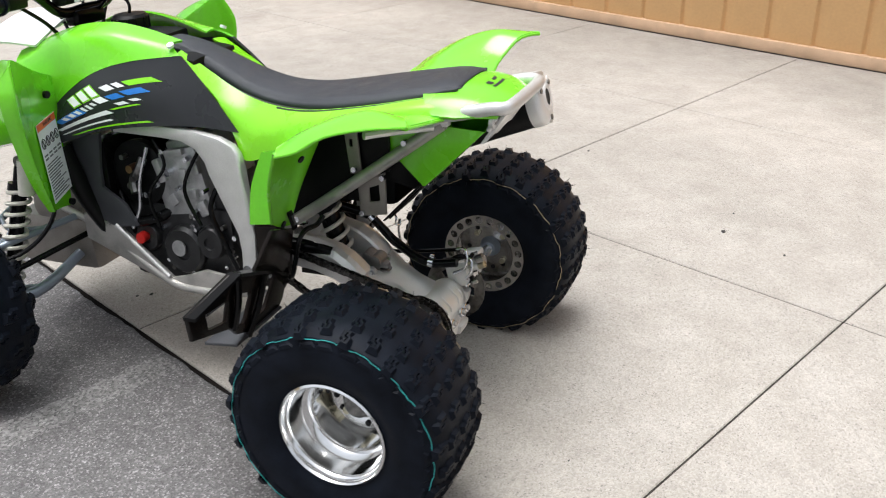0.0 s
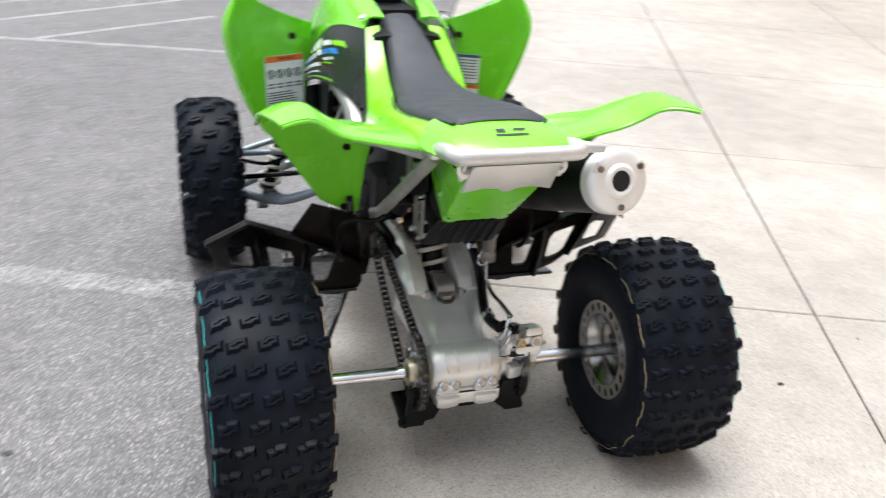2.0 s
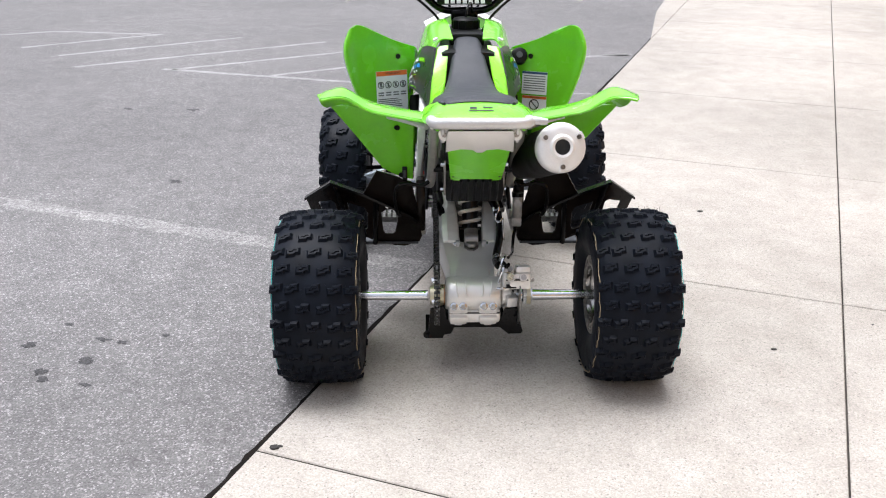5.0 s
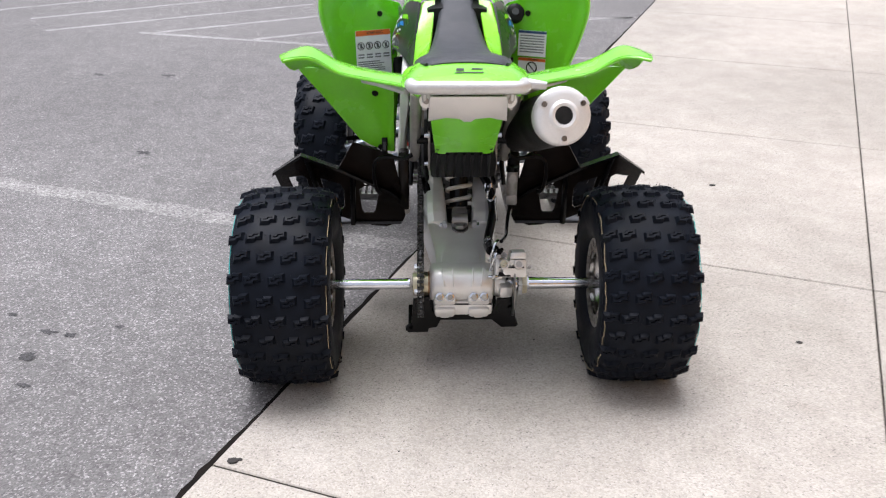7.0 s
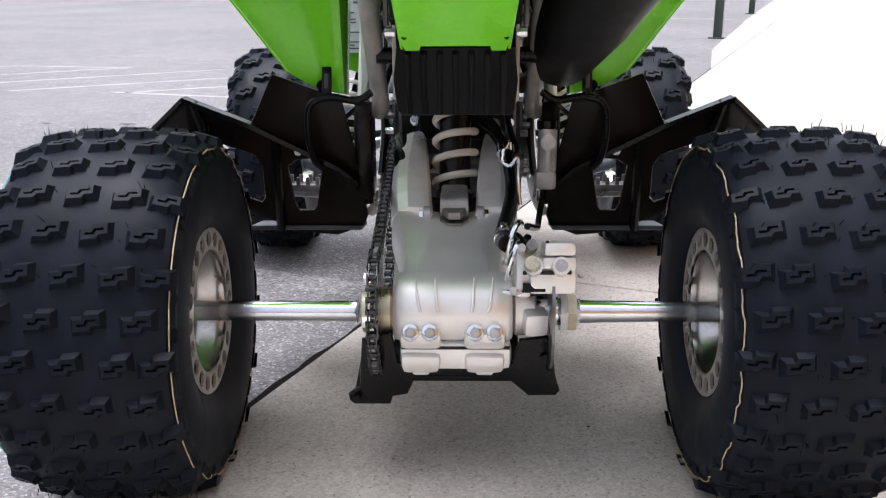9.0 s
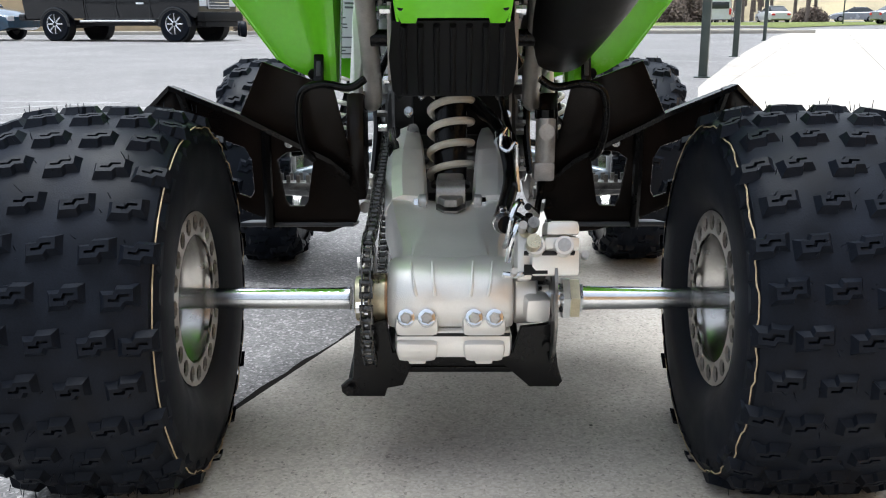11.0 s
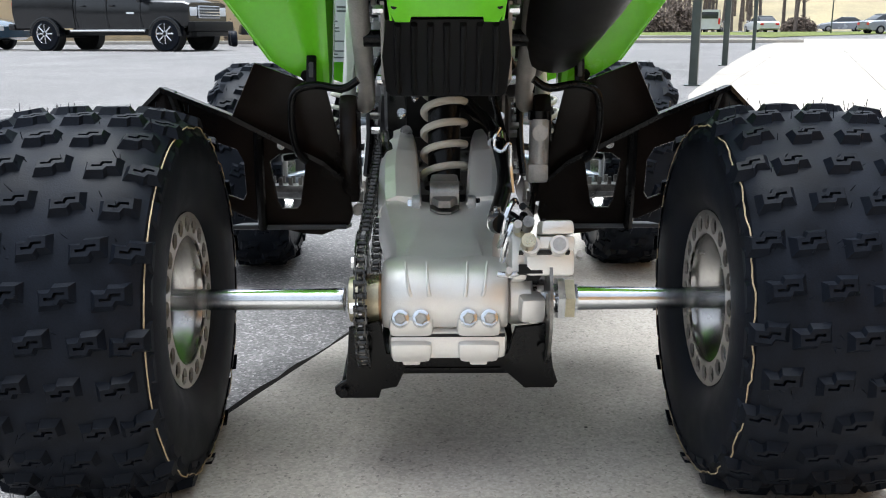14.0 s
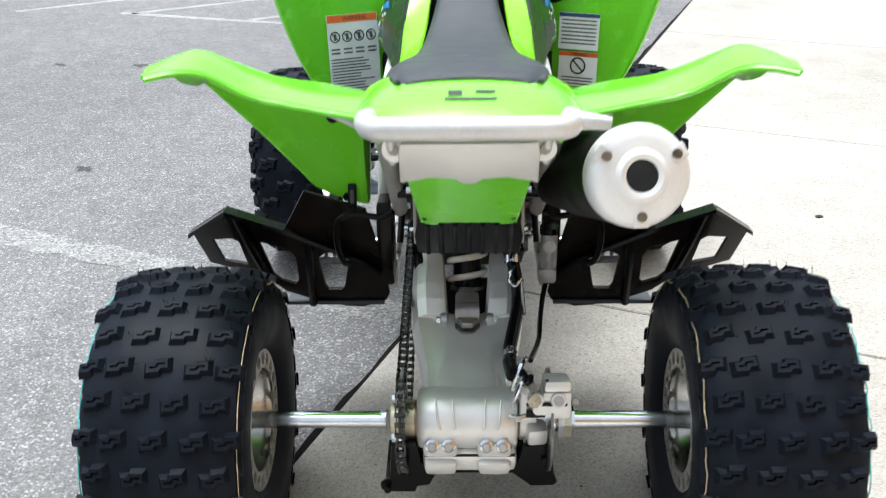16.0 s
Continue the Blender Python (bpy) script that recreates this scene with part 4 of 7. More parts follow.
for x in (0.110, 0.146):
    bm = bmesh.new()
    tube(bm, ((x, -0.070, 0.338), (x, -0.083, 0.343)), (0.0135, 0.0120), 18, 1)
    part("piston_boss", bm, ALU, caliper)
    bm = bmesh.new()
    rod(bm, (x, -0.083, 0.343), (x, -0.0845, 0.3436), 0.0085, 18)
    part("boss_face", bm, GREYALU, caliper)
bm = bmesh.new()
tube(bm, ((0.100, -0.050, 0.352), (0.101, -0.060, 0.368), (0.102, -0.066, 0.378)), (0.0075, 0.006, 0.005), 10, 3)
part("bleeder_cap", bm, SATIN, caliper, "black rubber bleeder cap")
bm = bmesh.new()
lathe(bm, [(-0.004, 0.0075), (-0.004, 0.0095), (0.004, 0.0095), (0.004, 0.0075)], 18, axis="z")
ring = part("bleeder_ring", bm, BRASS, caliper)
ring.matrix_basis = pose(0.100, -0.053, 0.356, 32, 0, 0)
bm = bmesh.new()
tube(bm, ((0.074, -0.020, 0.330), (0.076, -0.050, 0.345), (0.080, -0.058, 0.372), (0.090, -0.046, 0.392), (0.096, -0.020, 0.386)), 0.0038, 8, 6)
part("hose_bracket", bm, CHROME, caliper)
bm = bmesh.new()
tube(bm, ((0.092, 0.00, 0.352), (0.086, -0.03, 0.372), (0.096, -0.055, 0.368)), 0.006, 10, 5)
part("banjo_hose", bm, SATIN, caliper)
bm = bmesh.new()
tube(bm, ((0.070, -0.060, 0.301), (0.085, -0.062, 0.300), (0.097, -0.06, 0.302)), 0.004, 8, 3)
tube(bm, ((0.076, -0.058, 0.318), (0.079, -0.07, 0.34), (0.088, -0.066, 0.365), (0.094, -0.04, 0.37)), 0.004, 8, 5)
part("bleed_lever", bm, CHROME, caliper)
bm = bmesh.new()
tube(bm, ((0.078, 0.16, 0.462), (0.072, 0.15, 0.452), (0.070, 0.15, 0.436), (0.082, 0.145, 0.430), (0.092, 0.15, 0.440), (0.094, 0.155, 0.41), (0.098, 0.15, 0.37)), 0.003, 8, 6)
part("hose_clip", bm, CHROME, QUAD)

bm = bmesh.new()
rod(bm, (0.150, 0.30, 0.400), (0.150, 0.295, 0.470), 0.016, 16)
box(bm, (0.148, 0.30, 0.385), (0.034, 0.034, 0.03), 0.006)
master = part("master_cylinder", bm, GREYALU, QUAD, "grey rear brake master cylinder")
bm = bmesh.new()
rod(bm, (0.150, 0.285, 0.448), (0.150, 0.278, 0.448), 0.0125, 20)
part("sight_glass", bm, GREYALU, master)
bm = bmesh.new()
rod(bm, (0.150, 0.2975, 0.468), (0.150, 0.297, 0.482), 0.018, 16)
part("reservoir_cap", bm, SATIN, master)
bm = bmesh.new()
tube(bm, ((0.148, 0.30, 0.372), (0.140, 0.28, 0.34), (0.130, 0.20, 0.33), (0.120, 0.10, 0.345), (0.098, -0.02, 0.372)), 0.005, 8, 6)
part("rear_brake_line", bm, SATIN, QUAD, "thin black brake line")
# black skid plate under the carrier
bm = bmesh.new()
poly = [(-0.146, 0.116), (-0.153, 0.122), (-0.154, 0.131), (-0.146, 0.138), (-0.138, 0.142), (-0.132, 0.215), (-0.090, 0.225), (-0.082, 0.180), (0.080, 0.180), (0.090, 0.215), (0.134, 0.220), (0.142, 0.160), (0.149, 0.138), (0.143, 0.131), (0.104, 0.130), (0.070, 0.160), (-0.056, 0.160), (-0.069, 0.132), (-0.090, 0.128), (-0.094, 0.116)]
prism(bm, poly, 0.014, lambda x, y, z: (x, -0.026 - z + (0.246 - y) * 0.06, y), bevel=0.004)
box(bm, (0, 0.055, 0.168), (0.19, 0.15, 0.010), 0.004, (14, 0, 0))
box(bm, (-0.122, 0.03, 0.134), (0.05, 0.11, 0.012), 0.004, (10, 0, 0))
box(bm, (0.124, 0.03, 0.142), (0.045, 0.11, 0.012), 0.004, (10, 0, 0))
skid = part("skid_plate", bm, SATIN, QUAD, "black painted swingarm skid plate")
for x, z in ((-0.141, 0.128), (-0.110, 0.160), (0.126, 0.19)):
    bm = bmesh.new()
    rod(bm, (x, -0.038, z), (x, -0.044, z), 0.006, 10)
    part("skid_bolt", bm, SATIN, skid)


# heel guards and foot wells
def heel_guard(s):
    bm = bmesh.new()
    poly = [(0.300, 0.556), (0.240, 0.534), (0.190, 0.515), (0.172, 0.42), (0.158, 0.310), (0.166, 0.290), (0.215, 0.271), (0.25, 0.274), (0.315, 0.292), (0.365, 0.314), (0.405, 0.352), (0.515, 0.376), (0.540, 0.450), (0.455, 0.516), (0.440, 0.516), (0.346, 0.474)]
    holes = [[(0.275, 0.412), (0.240, 0.415), (0.232, 0.40), (0.248, 0.327), (0.254, 0.320), (0.280, 0.320), (0.286, 0.332), (0.292, 0.40)],
             [(0.495, 0.436), (0.452, 0.448), (0.440, 0.44), (0.432, 0.386), (0.48, 0.390)],
             [(0.400, 0.440), (0.345, 0.420), (0.336, 0.40), (0.338, 0.345), (0.345, 0.335), (0.372, 0.345), (0.385, 0.36)]]

    def put(x, z, d):
        y = 0.300 + (0.52 - z) * 0.36 + max(0.0, x - 0.45) * 0.45 + d
        return (s * x, y, z)

    prism(bm, poly, 0.012, put, holes, bevel=0.0035)
    guard = part("heel_guard", bm, BROWNBLACK, QUAD, "black plastic heel guard with cut-outs")
    # folded upper lip
    bm = bmesh.new()
    edge = [(0.540, 0.450), (0.448, 0.520), (0.346, 0.478), (0.20, 0.402), (0.17, 0.375)]
    for (x0, z0), (x1, z1) in zip(edge, edge[1:]):
        q = [put(x0, z0, -0.022), put(x1, z1, -0.022), put(x1, z1, 0.012), put(x0, z0, 0.012)]
        a = [bm.verts.new(p) for p in q]
        b = [bm.verts.new((p[0], p[1], p[2] - 0.008)) for p in q]
        bm.faces.new(a), bm.faces.new(b)
        for k in range(4):
            bm.faces.new((a[k], a[(k + 1) % 4], b[(k + 1) % 4], b[k]))
    part("upper_lip", bm, SATIN, guard)
    for (xa, za, xb, zb) in ((0.435, 0.512, 0.395, 0.35), (0.305, 0.45, 0.315, 0.285)):
        bm = bmesh.new()
        tube(bm, (put(xa, za, -0.006), put((xa + xb) / 2, (za + zb) / 2, -0.012), put(xb, zb, -0.006)), 0.0085, 8, 4)
        part("guard_rib", bm, SATIN, guard)
    bm = bmesh.new()
    rod(bm, put(0.27, 0.427, -0.004), put(0.27, 0.427, 0.0), 0.007, 10)
    part("guard_screw", bm, CHROME, guard)
    bm = bmesh.new()
    tube(bm, [(s * x, y, z) for x, y, z in ((0.135, 0.25, 0.53), (0.16, 0.255, 0.517), (0.205, 0.258, 0.522), (0.236, 0.26, 0.508), (0.242, 0.27, 0.46), (0.236, 0.285, 0.42), (0.226, 0.30, 0.405))], 0.0062, 10, 6)
    part("guard_stay", bm, SATIN, guard, "bent black steel stay")
    bm = bmesh.new()
    box(bm, (s * 0.27, 0.425, 0.282), (0.20, 0.10, 0.008), 0.003, (-6, 0, 0))
    part("foot_well_floor", bm, GREYPLASTIC, QUAD, "dark grey foot well floor")
    bm = bmesh.new()
    tube(bm, [(s * x, y, z) for x, y, z in ((0.15, 0.50, 0.325), (0.34, 0.50, 0.335))], 0.012, 8, 1)
    for k in range(9):
        for d in (-0.018, 0.018):
            box(bm, (s * (0.19 + 0.018 * k), 0.50 + d, 0.352), (0.007, 0.005, 0.016), 0.0)
    box(bm, (s * 0.26, 0.50, 0.340), (0.17, 0.045, 0.014), 0.003)
    part("footpeg", bm, STEEL, QUAD, "serrated steel footpeg")


for side in (-1, 1):
    heel_guard(side)


# rear fenders, seat cover and tail
def rear_fender(s):
    net = [
        [(0.128, -0.085, 0.784), (0.235, -0.066, 0.799), (0.300, -0.060, 0.812), (0.352, -0.086, 0.847), (0.388, -0.110, 0.854), (0.418, -0.128, 0.851)],
        [(0.128, 0.000, 0.787), (0.235, -0.005, 0.802), (0.300, 0.000, 0.819), (0.362, -0.020, 0.860), (0.402, -0.036, 0.858), (0.434, -0.044, 0.847)],
        [(0.128, 0.120, 0.768), (0.235, 0.095, 0.787), (0.300, 0.075, 0.809), (0.370, 0.055, 0.844), (0.408, 0.050, 0.844), (0.442, 0.046, 0.829)],
        [(0.130, 0.260, 0.726), (0.220, 0.220, 0.760), (0.290, 0.165, 0.782), (0.360, 0.125, 0.814), (0.402, 0.118, 0.820), (0.440, 0.112, 0.795)],
        [(0.138, 0.355, 0.672), (0.200, 0.320, 0.700), (0.260, 0.270, 0.727), (0.335, 0.215, 0.762), (0.388, 0.192, 0.782), (0.432, 0.172, 0.777)],
    ]
    skin = Skin(mirror(net, s))
    bm = bmesh.new()
    skin.sheet(bm, 28, 22, 0.005)
    wall_net = [
        [(0.180, 0.385, 0.690), (0.174, 0.232, 0.722), (0.250, 0.222, 0.748), (0.335, 0.206, 0.770), (0.424, 0.178, 0.782)],
        [(0.188, 0.420, 0.603), (0.181, 0.285, 0.618), (0.228, 0.277, 0.637), (0.285, 0.266, 0.657), (0.354, 0.250, 0.676)],
        [(0.194, 0.430, 0.513), (0.186, 0.322, 0.522), (0.210, 0.318, 0.528), (0.244, 0.314, 0.540), (0.276, 0.306, 0.560)],
    ]
    wall_skin = Skin(mirror(wall_net, s))
    f = part("rear_fender", bm, GREEN, QUAD, "lime green plastic rear fender")
    bm = bmesh.new()
    wall_skin.sheet(bm, 14, 14, 0.005)
    part("fender_wall", bm, GREEN, f, "lime green lower wall of the fender")
    bm = bmesh.new()
    tube(bm, [skin.at(0.0, k / 12) + Vector((0, 0, -0.003)) for k in range(13)], 0.0040, 8, 1)
    tube(bm, [skin.at(k / 12, 1.0) for k in range(13)], 0.0035, 8, 1)
    tube(bm, [wall_skin.at(k / 12, 1.0) for k in range(13)], 0.0035, 8, 1)
    part("fender_lip", bm, GREEN, f)
    for u, v in ((0.22, 0.46), (0.95, 0.58)):
        bm = bmesh.new()
        p, n = wall_skin.at(u, v), wall_skin.normal(u, v)
        rod(bm, p - n * 0.006, p + n * 0.006, 0.009, 12)
        part("push_rivet", bm, BLACK, f)
    bm = bmesh.new()
    box(bm, (s * 0.211, 0.292, 0.545), (0.016, 0.008, 0.045), 0.003, (-18, 0, 0))
    strap = part("fender_strap", bm, SATIN, f, "black rubber fender strap")
    bm = bmesh.new()
    box(bm, (s * 0.211, 0.2872, 0.545), (0.007, 0.003, 0.024), 0.001, (-18, 0, 0))
    part("strap_insert", bm, GREYPLASTIC, strap)
    bm = bmesh.new()
    tube(bm, [(s * x, y, z) for x, y, z in ((0.140, -0.06, 0.766), (0.200, 0.02, 0.768), (0.25, 0.06, 0.772))], 0.009, 8, 4)
    part("fender_stay", bm, PAINTALU, f)
    # inner side cover below the seat
    net2 = [
        [(0.066, 0.685, 0.886), (0.072, 0.59, 0.838), (0.080, 0.50, 0.797), (0.092, 0.40, 0.775), (0.112, 0.28, 0.775), (0.122, 0.12, 0.796), (0.114, -0.02, 0.818), (0.097, -0.10, 0.828)],
        [(0.100, 0.675, 0.882), (0.114, 0.57, 0.812), (0.124, 0.49, 0.752), (0.132, 0.440, 0.722), (0.138, 0.31, 0.744), (0.142, 0.16, 0.776), (0.142, 0.00, 0.803), (0.125, -0.12, 0.812)],
        [(0.108, 0.665, 0.872), (0.122, 0.545, 0.790), (0.130, 0.496, 0.702), (0.142, 0.458, 0.652), (0.150, 0.340, 0.690), (0.152, 0.20, 0.746), (0.152, 0.02, 0.784), (0.148, -0.12, 0.788)],
    ]
    skin2 = Skin(mirror(net2, s))
    bm = bmesh.new()
    skin2.sheet(bm, 10, 40, 0.005)
    # same green plastic as the fenders, its highlight put into the colour
    c = part("side_cover", bm, LIME, QUAD, "green side cover below the seat with its highlight in the colour")
    # black bead painting the shade between seat and side cover
    bm = bmesh.new()
    tube(bm, [skin2.at(0.02, 0.45 + 0.5 * k / 10) + Vector((s * 0.003, 0, -0.001)) for k in range(11)], 0.003, 6, 1)
    part("cover_gap_shade", bm, INK, c)


for side in (-1, 1):
    rear_fender(side)

bm = bmesh.new()
tail_net = [
    [(-0.150, -0.06, 0.792), (-0.105, -0.02, 0.826), (0, -0.02, 0.834), (0.105, -0.02, 0.826), (0.150, -0.06, 0.792)],
    [(-0.150, -0.11, 0.790), (-0.105, -0.10, 0.826), (0, -0.105, 0.836), (0.105, -0.10, 0.826), (0.150, -0.11, 0.790)],
    [(-0.135, -0.165, 0.790), (-0.100, -0.165, 0.817), (0, -0.175, 0.824), (0.100, -0.165, 0.817), (0.135, -0.165, 0.790)],
    [(-0.115, -0.205, 0.785), (-0.085, -0.215, 0.800), (0, -0.225, 0.804), (0.085, -0.215, 0.800), (0.115, -0.205, 0.785)],
]
tail_skin = Skin(tail_net)
tail_skin.sheet(bm, 14, 24, 0.006)
tail = part("tail_cover", bm, GREEN, QUAD, "lime green plastic tail cover")
bm = bmesh.new()
for q in (((0.50, 0.44), (0.50, 0.48), (0.57, 0.48), (0.57, 0.44)), ((0.50, 0.52), (0.50, 0.58), (0.54, 0.57), (0.54, 0.52)), ((0.60, 0.43), (0.60, 0.58), (0.635, 0.58), (0.635, 0.43))):
    tail_skin.patch(bm, q, -0.0042)
    tail_skin.patch(bm, q, 0.0042)
part("badge", bm, INK, tail, "dark printed badge bars")

# seat
bm = bmesh.new()
stations = [(0.830, 0.036, 0.916, 0.893), (0.760, 0.042, 0.906, 0.880), (0.690, 0.048, 0.892, 0.866), (0.610, 0.056, 0.864, 0.832), (0.520, 0.067, 0.828, 0.796), (0.430, 0.079, 0.803, 0.774), (0.340, 0.092, 0.797, 0.768), (0.260, 0.110, 0.802, 0.772), (0.200, 0.118, 0.809, 0.778), (0.120, 0.121, 0.820, 0.788), (0.050, 0.118, 0.830, 0.797), (-0.020, 0.110, 0.840, 0.810), (-0.065, 0.103, 0.844, 0.820), (-0.092, 0.097, 0.842, 0.824), (-0.100, 0.092, 0.838, 0.826)]
net = []
for y, h, zt, zb in stations:
    net.append([(-h * 0.96, y, zb), (-h, y, zb + 0.012), (-h * 0.93, y, zt - 0.010), (-h * 0.72, y, zt - 0.002), (0, y, zt + 0.002), (h * 0.72, y, zt - 0.002), (h * 0.93, y, zt - 0.010), (h, y, zb + 0.012), (h * 0.96, y, zb)])
Skin(net).sheet(bm, 66, 40, 0.004)
box(bm, (0, -0.098, 0.829), (0.165, 0.010, 0.016), 0.003)
seat = part("seat", bm, SEATM, QUAD, "long dark grey vinyl seat")
bm = bmesh.new()
for s in (-1, 1):
    tube(bm, [(s * (h + 0.001), y, zb + 0.003) for y, h, zt, zb in stations[:-1]], 0.003, 6, 3)
part("seat_piping", bm, INK, seat)

# grab bar, plate and tail panel
bm = bmesh.new()
tube(bm, ((-0.125, -0.02, 0.778), (-0.126, -0.10, 0.790), (-0.128, -0.19, 0.808), (-0.118, -0.222, 0.808), (-0.09, -0.232, 0.809), (0, -0.234, 0.809), (0.09, -0.232, 0.809), (0.118, -0.222, 0.808), (0.128, -0.19, 0.808), (0.126, -0.10, 0.790), (0.125, -0.02, 0.778)), 0.0147, 14, 6)
grab = part("grab_bar", bm, PAINTALU, QUAD, "silver painted tubular grab bar")
for s in (-1, 1):
    bm = bmesh.new()
    box(bm, (s * 0.122, -0.055, 0.776), (0.020, 0.075, 0.034), 0.007, (-8, 0, 0))
    part("bar_bracket", bm, ALU, grab)
    bm = bmesh.new()
    rod(bm, (s * 0.130, -0.06, 0.780), (s * 0.138, -0.06, 0.780), 0.010, 12)
    rod(bm, (s * 0.130, -0.03, 0.772), (s * 0.138, -0.03, 0.772), 0.010, 12)
    part("bar_bolt", bm, CHROME, grab)
    bm = bmesh.new()
    rod(bm, (s * 0.098, -0.205, 0.800), (s * 0.098, -0.178, 0.752), 0.006, 10)
    part("bar_strut", bm, PAINTALU, grab)
bm = bmesh.new()
tube(bm, ((0.128, -0.205, 0.812), (0.150, -0.21, 0.811), (0.172, -0.212, 0.809)), (0.012, 0.010, 0.008), 10, 4)
part("bar_tip", bm, PAINTALU, grab)
bm = bmesh.new()
poly = [(-0.084, 0.803), (0.084, 0.803), (0.088, 0.790), (0.090, 0.736), (0.05, 0.745), (0.018, 0.742), (0.008, 0.734), (-0.008, 0.734), (-0.018, 0.742), (-0.05, 0.745), (-0.090, 0.736), (-0.088, 0.790)]
prism(bm, poly, 0.012, lambda x, z, d: (x, -0.205 + d + (0.786 - z) * 0.75, z - 0.016), bevel=0.003)
plate = part("tail_plate", bm, ALU, QUAD, "silver plate under the grab bar")
for s in (-1, 1):
    bm = bmesh.new()
    rod(bm, (s * 0.094, -0.182, 0.772), (s * 0.094, -0.192, 0.772), 0.016, 16)
    part("plate_boss", bm, ALU, plate)
    bm = bmesh.new()
    rod(bm, (s * 0.094, -0.191, 0.772), (s * 0.094, -0.196, 0.772), 0.007, 6)
    part("plate_bolt", bm, DULLALU, plate)
bm = bmesh.new()
rod(bm, (0, -0.172, 0.742), (0, -0.178, 0.742), 0.006, 10)
part("plate_bolt", bm, CHROME, plate)
bm = bmesh.new()
poly = [(-0.084, 0.745), (0.084, 0.745), (0.080, 0.690), (0.072, 0.612), (0.066, 0.600), (0.047, 0.600), (0.045, 0.606), (-0.045, 0.606), (-0.047, 0.600), (-0.066, 0.600), (-0.072, 0.612), (-0.080, 0.690)]
prism(bm, poly, 0.005, lambda x, z, d: (x, -0.165 + d + (0.745 - z) * 1.15 - 0.010 * math.cos(x * 18), z), bevel=0.0015)
for s in (-1, 1):
    prism(bm, [(-0.165, 0.745), (0.06, 0.76), (0.10, 0.70), (0.000, 0.602), (-0.085, 0.675)], 0.004, lambda y, z, d, s=s: (s * (0.083 - (0.745 - z) * 0.1 + d), y, z), bevel=0.001)
panel = part("tail_panel", bm, GREEN, QUAD, "lime green panel under the tail")
for s in (-1, 1):
    bm = bmesh.new()
    rod(bm, (s * 0.066, -0.016, 0.618), (s * 0.066, -0.022, 0.618), 0.004, 10)
    part("panel_rivet", bm, BLACK, panel)
bm = bmesh.new()
prism(bm, [(-0.078, 0.604), (0.078, 0.604), (0.086, 0.56), (0.084, 0.515), (0.078, 0.508), (-0.078, 0.508), (-0.084, 0.515), (-0.086, 0.56)], 0.008, lambda x, z, d: (x, 0.004 + d + (0.604 - z) * 1.05, z), bevel=0.002)
flap = part("mud_flap", bm, BLACK, QUAD, "ribbed black rubber mud flap")
for k in range(7):
    x = -0.063 + 0.021 * k
    bm = bmesh.new()
    tube(bm, ((x, 0.006, 0.598), (x * 1.05, 0.06, 0.553), (x * 1.05, 0.098, 0.513)), 0.0045, 8, 3)
    part("rib", bm, BLACK, flap)
bm = bmesh.new()
box(bm, (0, 0.11, 0.672), (0.15, 0.22, 0.12), 0.015, (14, 0, 0))
box(bm, (0, 0.18, 0.625), (0.13, 0.20, 0.17), 0.02)
part("airbox", bm, BLACK, QUAD, "black plastic airbox")

for s in (-1, 1):
    bm = bmesh.new()
    prism(bm, [(0.08, 0.765), (0.42, 0.725), (0.425, 0.56), (0.36, 0.495), (0.26, 0.52), (0.18, 0.60), (0.08, 0.64)], 0.008, lambda y, z, d: (s * (0.084 + d), y, z), bevel=0.002)
    part("inner_panel", bm, BLACK, QUAD, "black inner side panel")

# silencer
CAP, NOSE = Vector((0.212, -0.213, 0.743)), Vector((0.162, 0.275, 0.592))
MUF = look(CAP, NOSE)  # its -z runs forwards along the silencer
bm = bmesh.new()
lathe(bm, [(-0.55, 0.030), (-0.53, 0.047), (-0.50, 0.060), (-0.30, 0.066), (-0.03, 0.0640), (-0.012, 0.0635)], 40, axis="z")
for v in bm.verts:
    v.co = MUF @ v.co
silencer = part("silencer", bm, BLACK, QUAD, "black exhaust silencer with silver end cap")
bm = bmesh.new()
lathe(bm, [(-0.034, 0.0655), (-0.012, 0.0660), (-0.002, 0.0640), (0.004, 0.058), (0.006, 0.046), (0.007, 0.034), (0.010, 0.031), (0.012, 0.027), (0.010, 0.0205), (-0.03, 0.0195)], 48, axis="z")
for v in bm.verts:
    v.co = MUF @ v.co
cap_ob = part("end_cap", bm, CAPM, silencer, "silver end cap with three screws")
bm = bmesh.new()
lathe(bm, [(0.0095, 0.0203), (-0.028, 0.0203), (-0.029, 0.001)], 24, axis="z")
for v in bm.verts:
    v.co = MUF @ v.co
part("outlet", bm, HOLE, cap_ob)
for k in range(3):
    t = radians(45 + 120 * k - 15)
    m = MUF @ pose(0.051 * math.cos(t), 0.051 * math.sin(t), 0.0045, 0, 0, math.degrees(t))
    bm = bmesh.new()
    box(bm, (0.002, 0, -0.0005), (0.024, 0.020, 0.004), 0.0018)
    for v in bm.verts:
        v.co = m @ v.co
    part("screw_pocket", bm, CAPM, cap_ob)
    bm = bmesh.new()
    rod(bm, (0, 0, 0.0), (0, 0, 0.006), 0.0065, 8)
    for v in bm.verts:
        v.co = m @ v.co
    part("cap_screw", bm, STEEL, cap_ob)
bm = bmesh.new()
tube(bm, (NOSE, NOSE + Vector((-0.01, 0.10, -0.03)), (0.13, 0.55, 0.52), (0.10, 0.72, 0.52), (0.05, 0.80, 0.47)), 0.022, 12, 6)
part("exhaust_pipe", bm, STEEL, QUAD, "dark steel exhaust pipe")


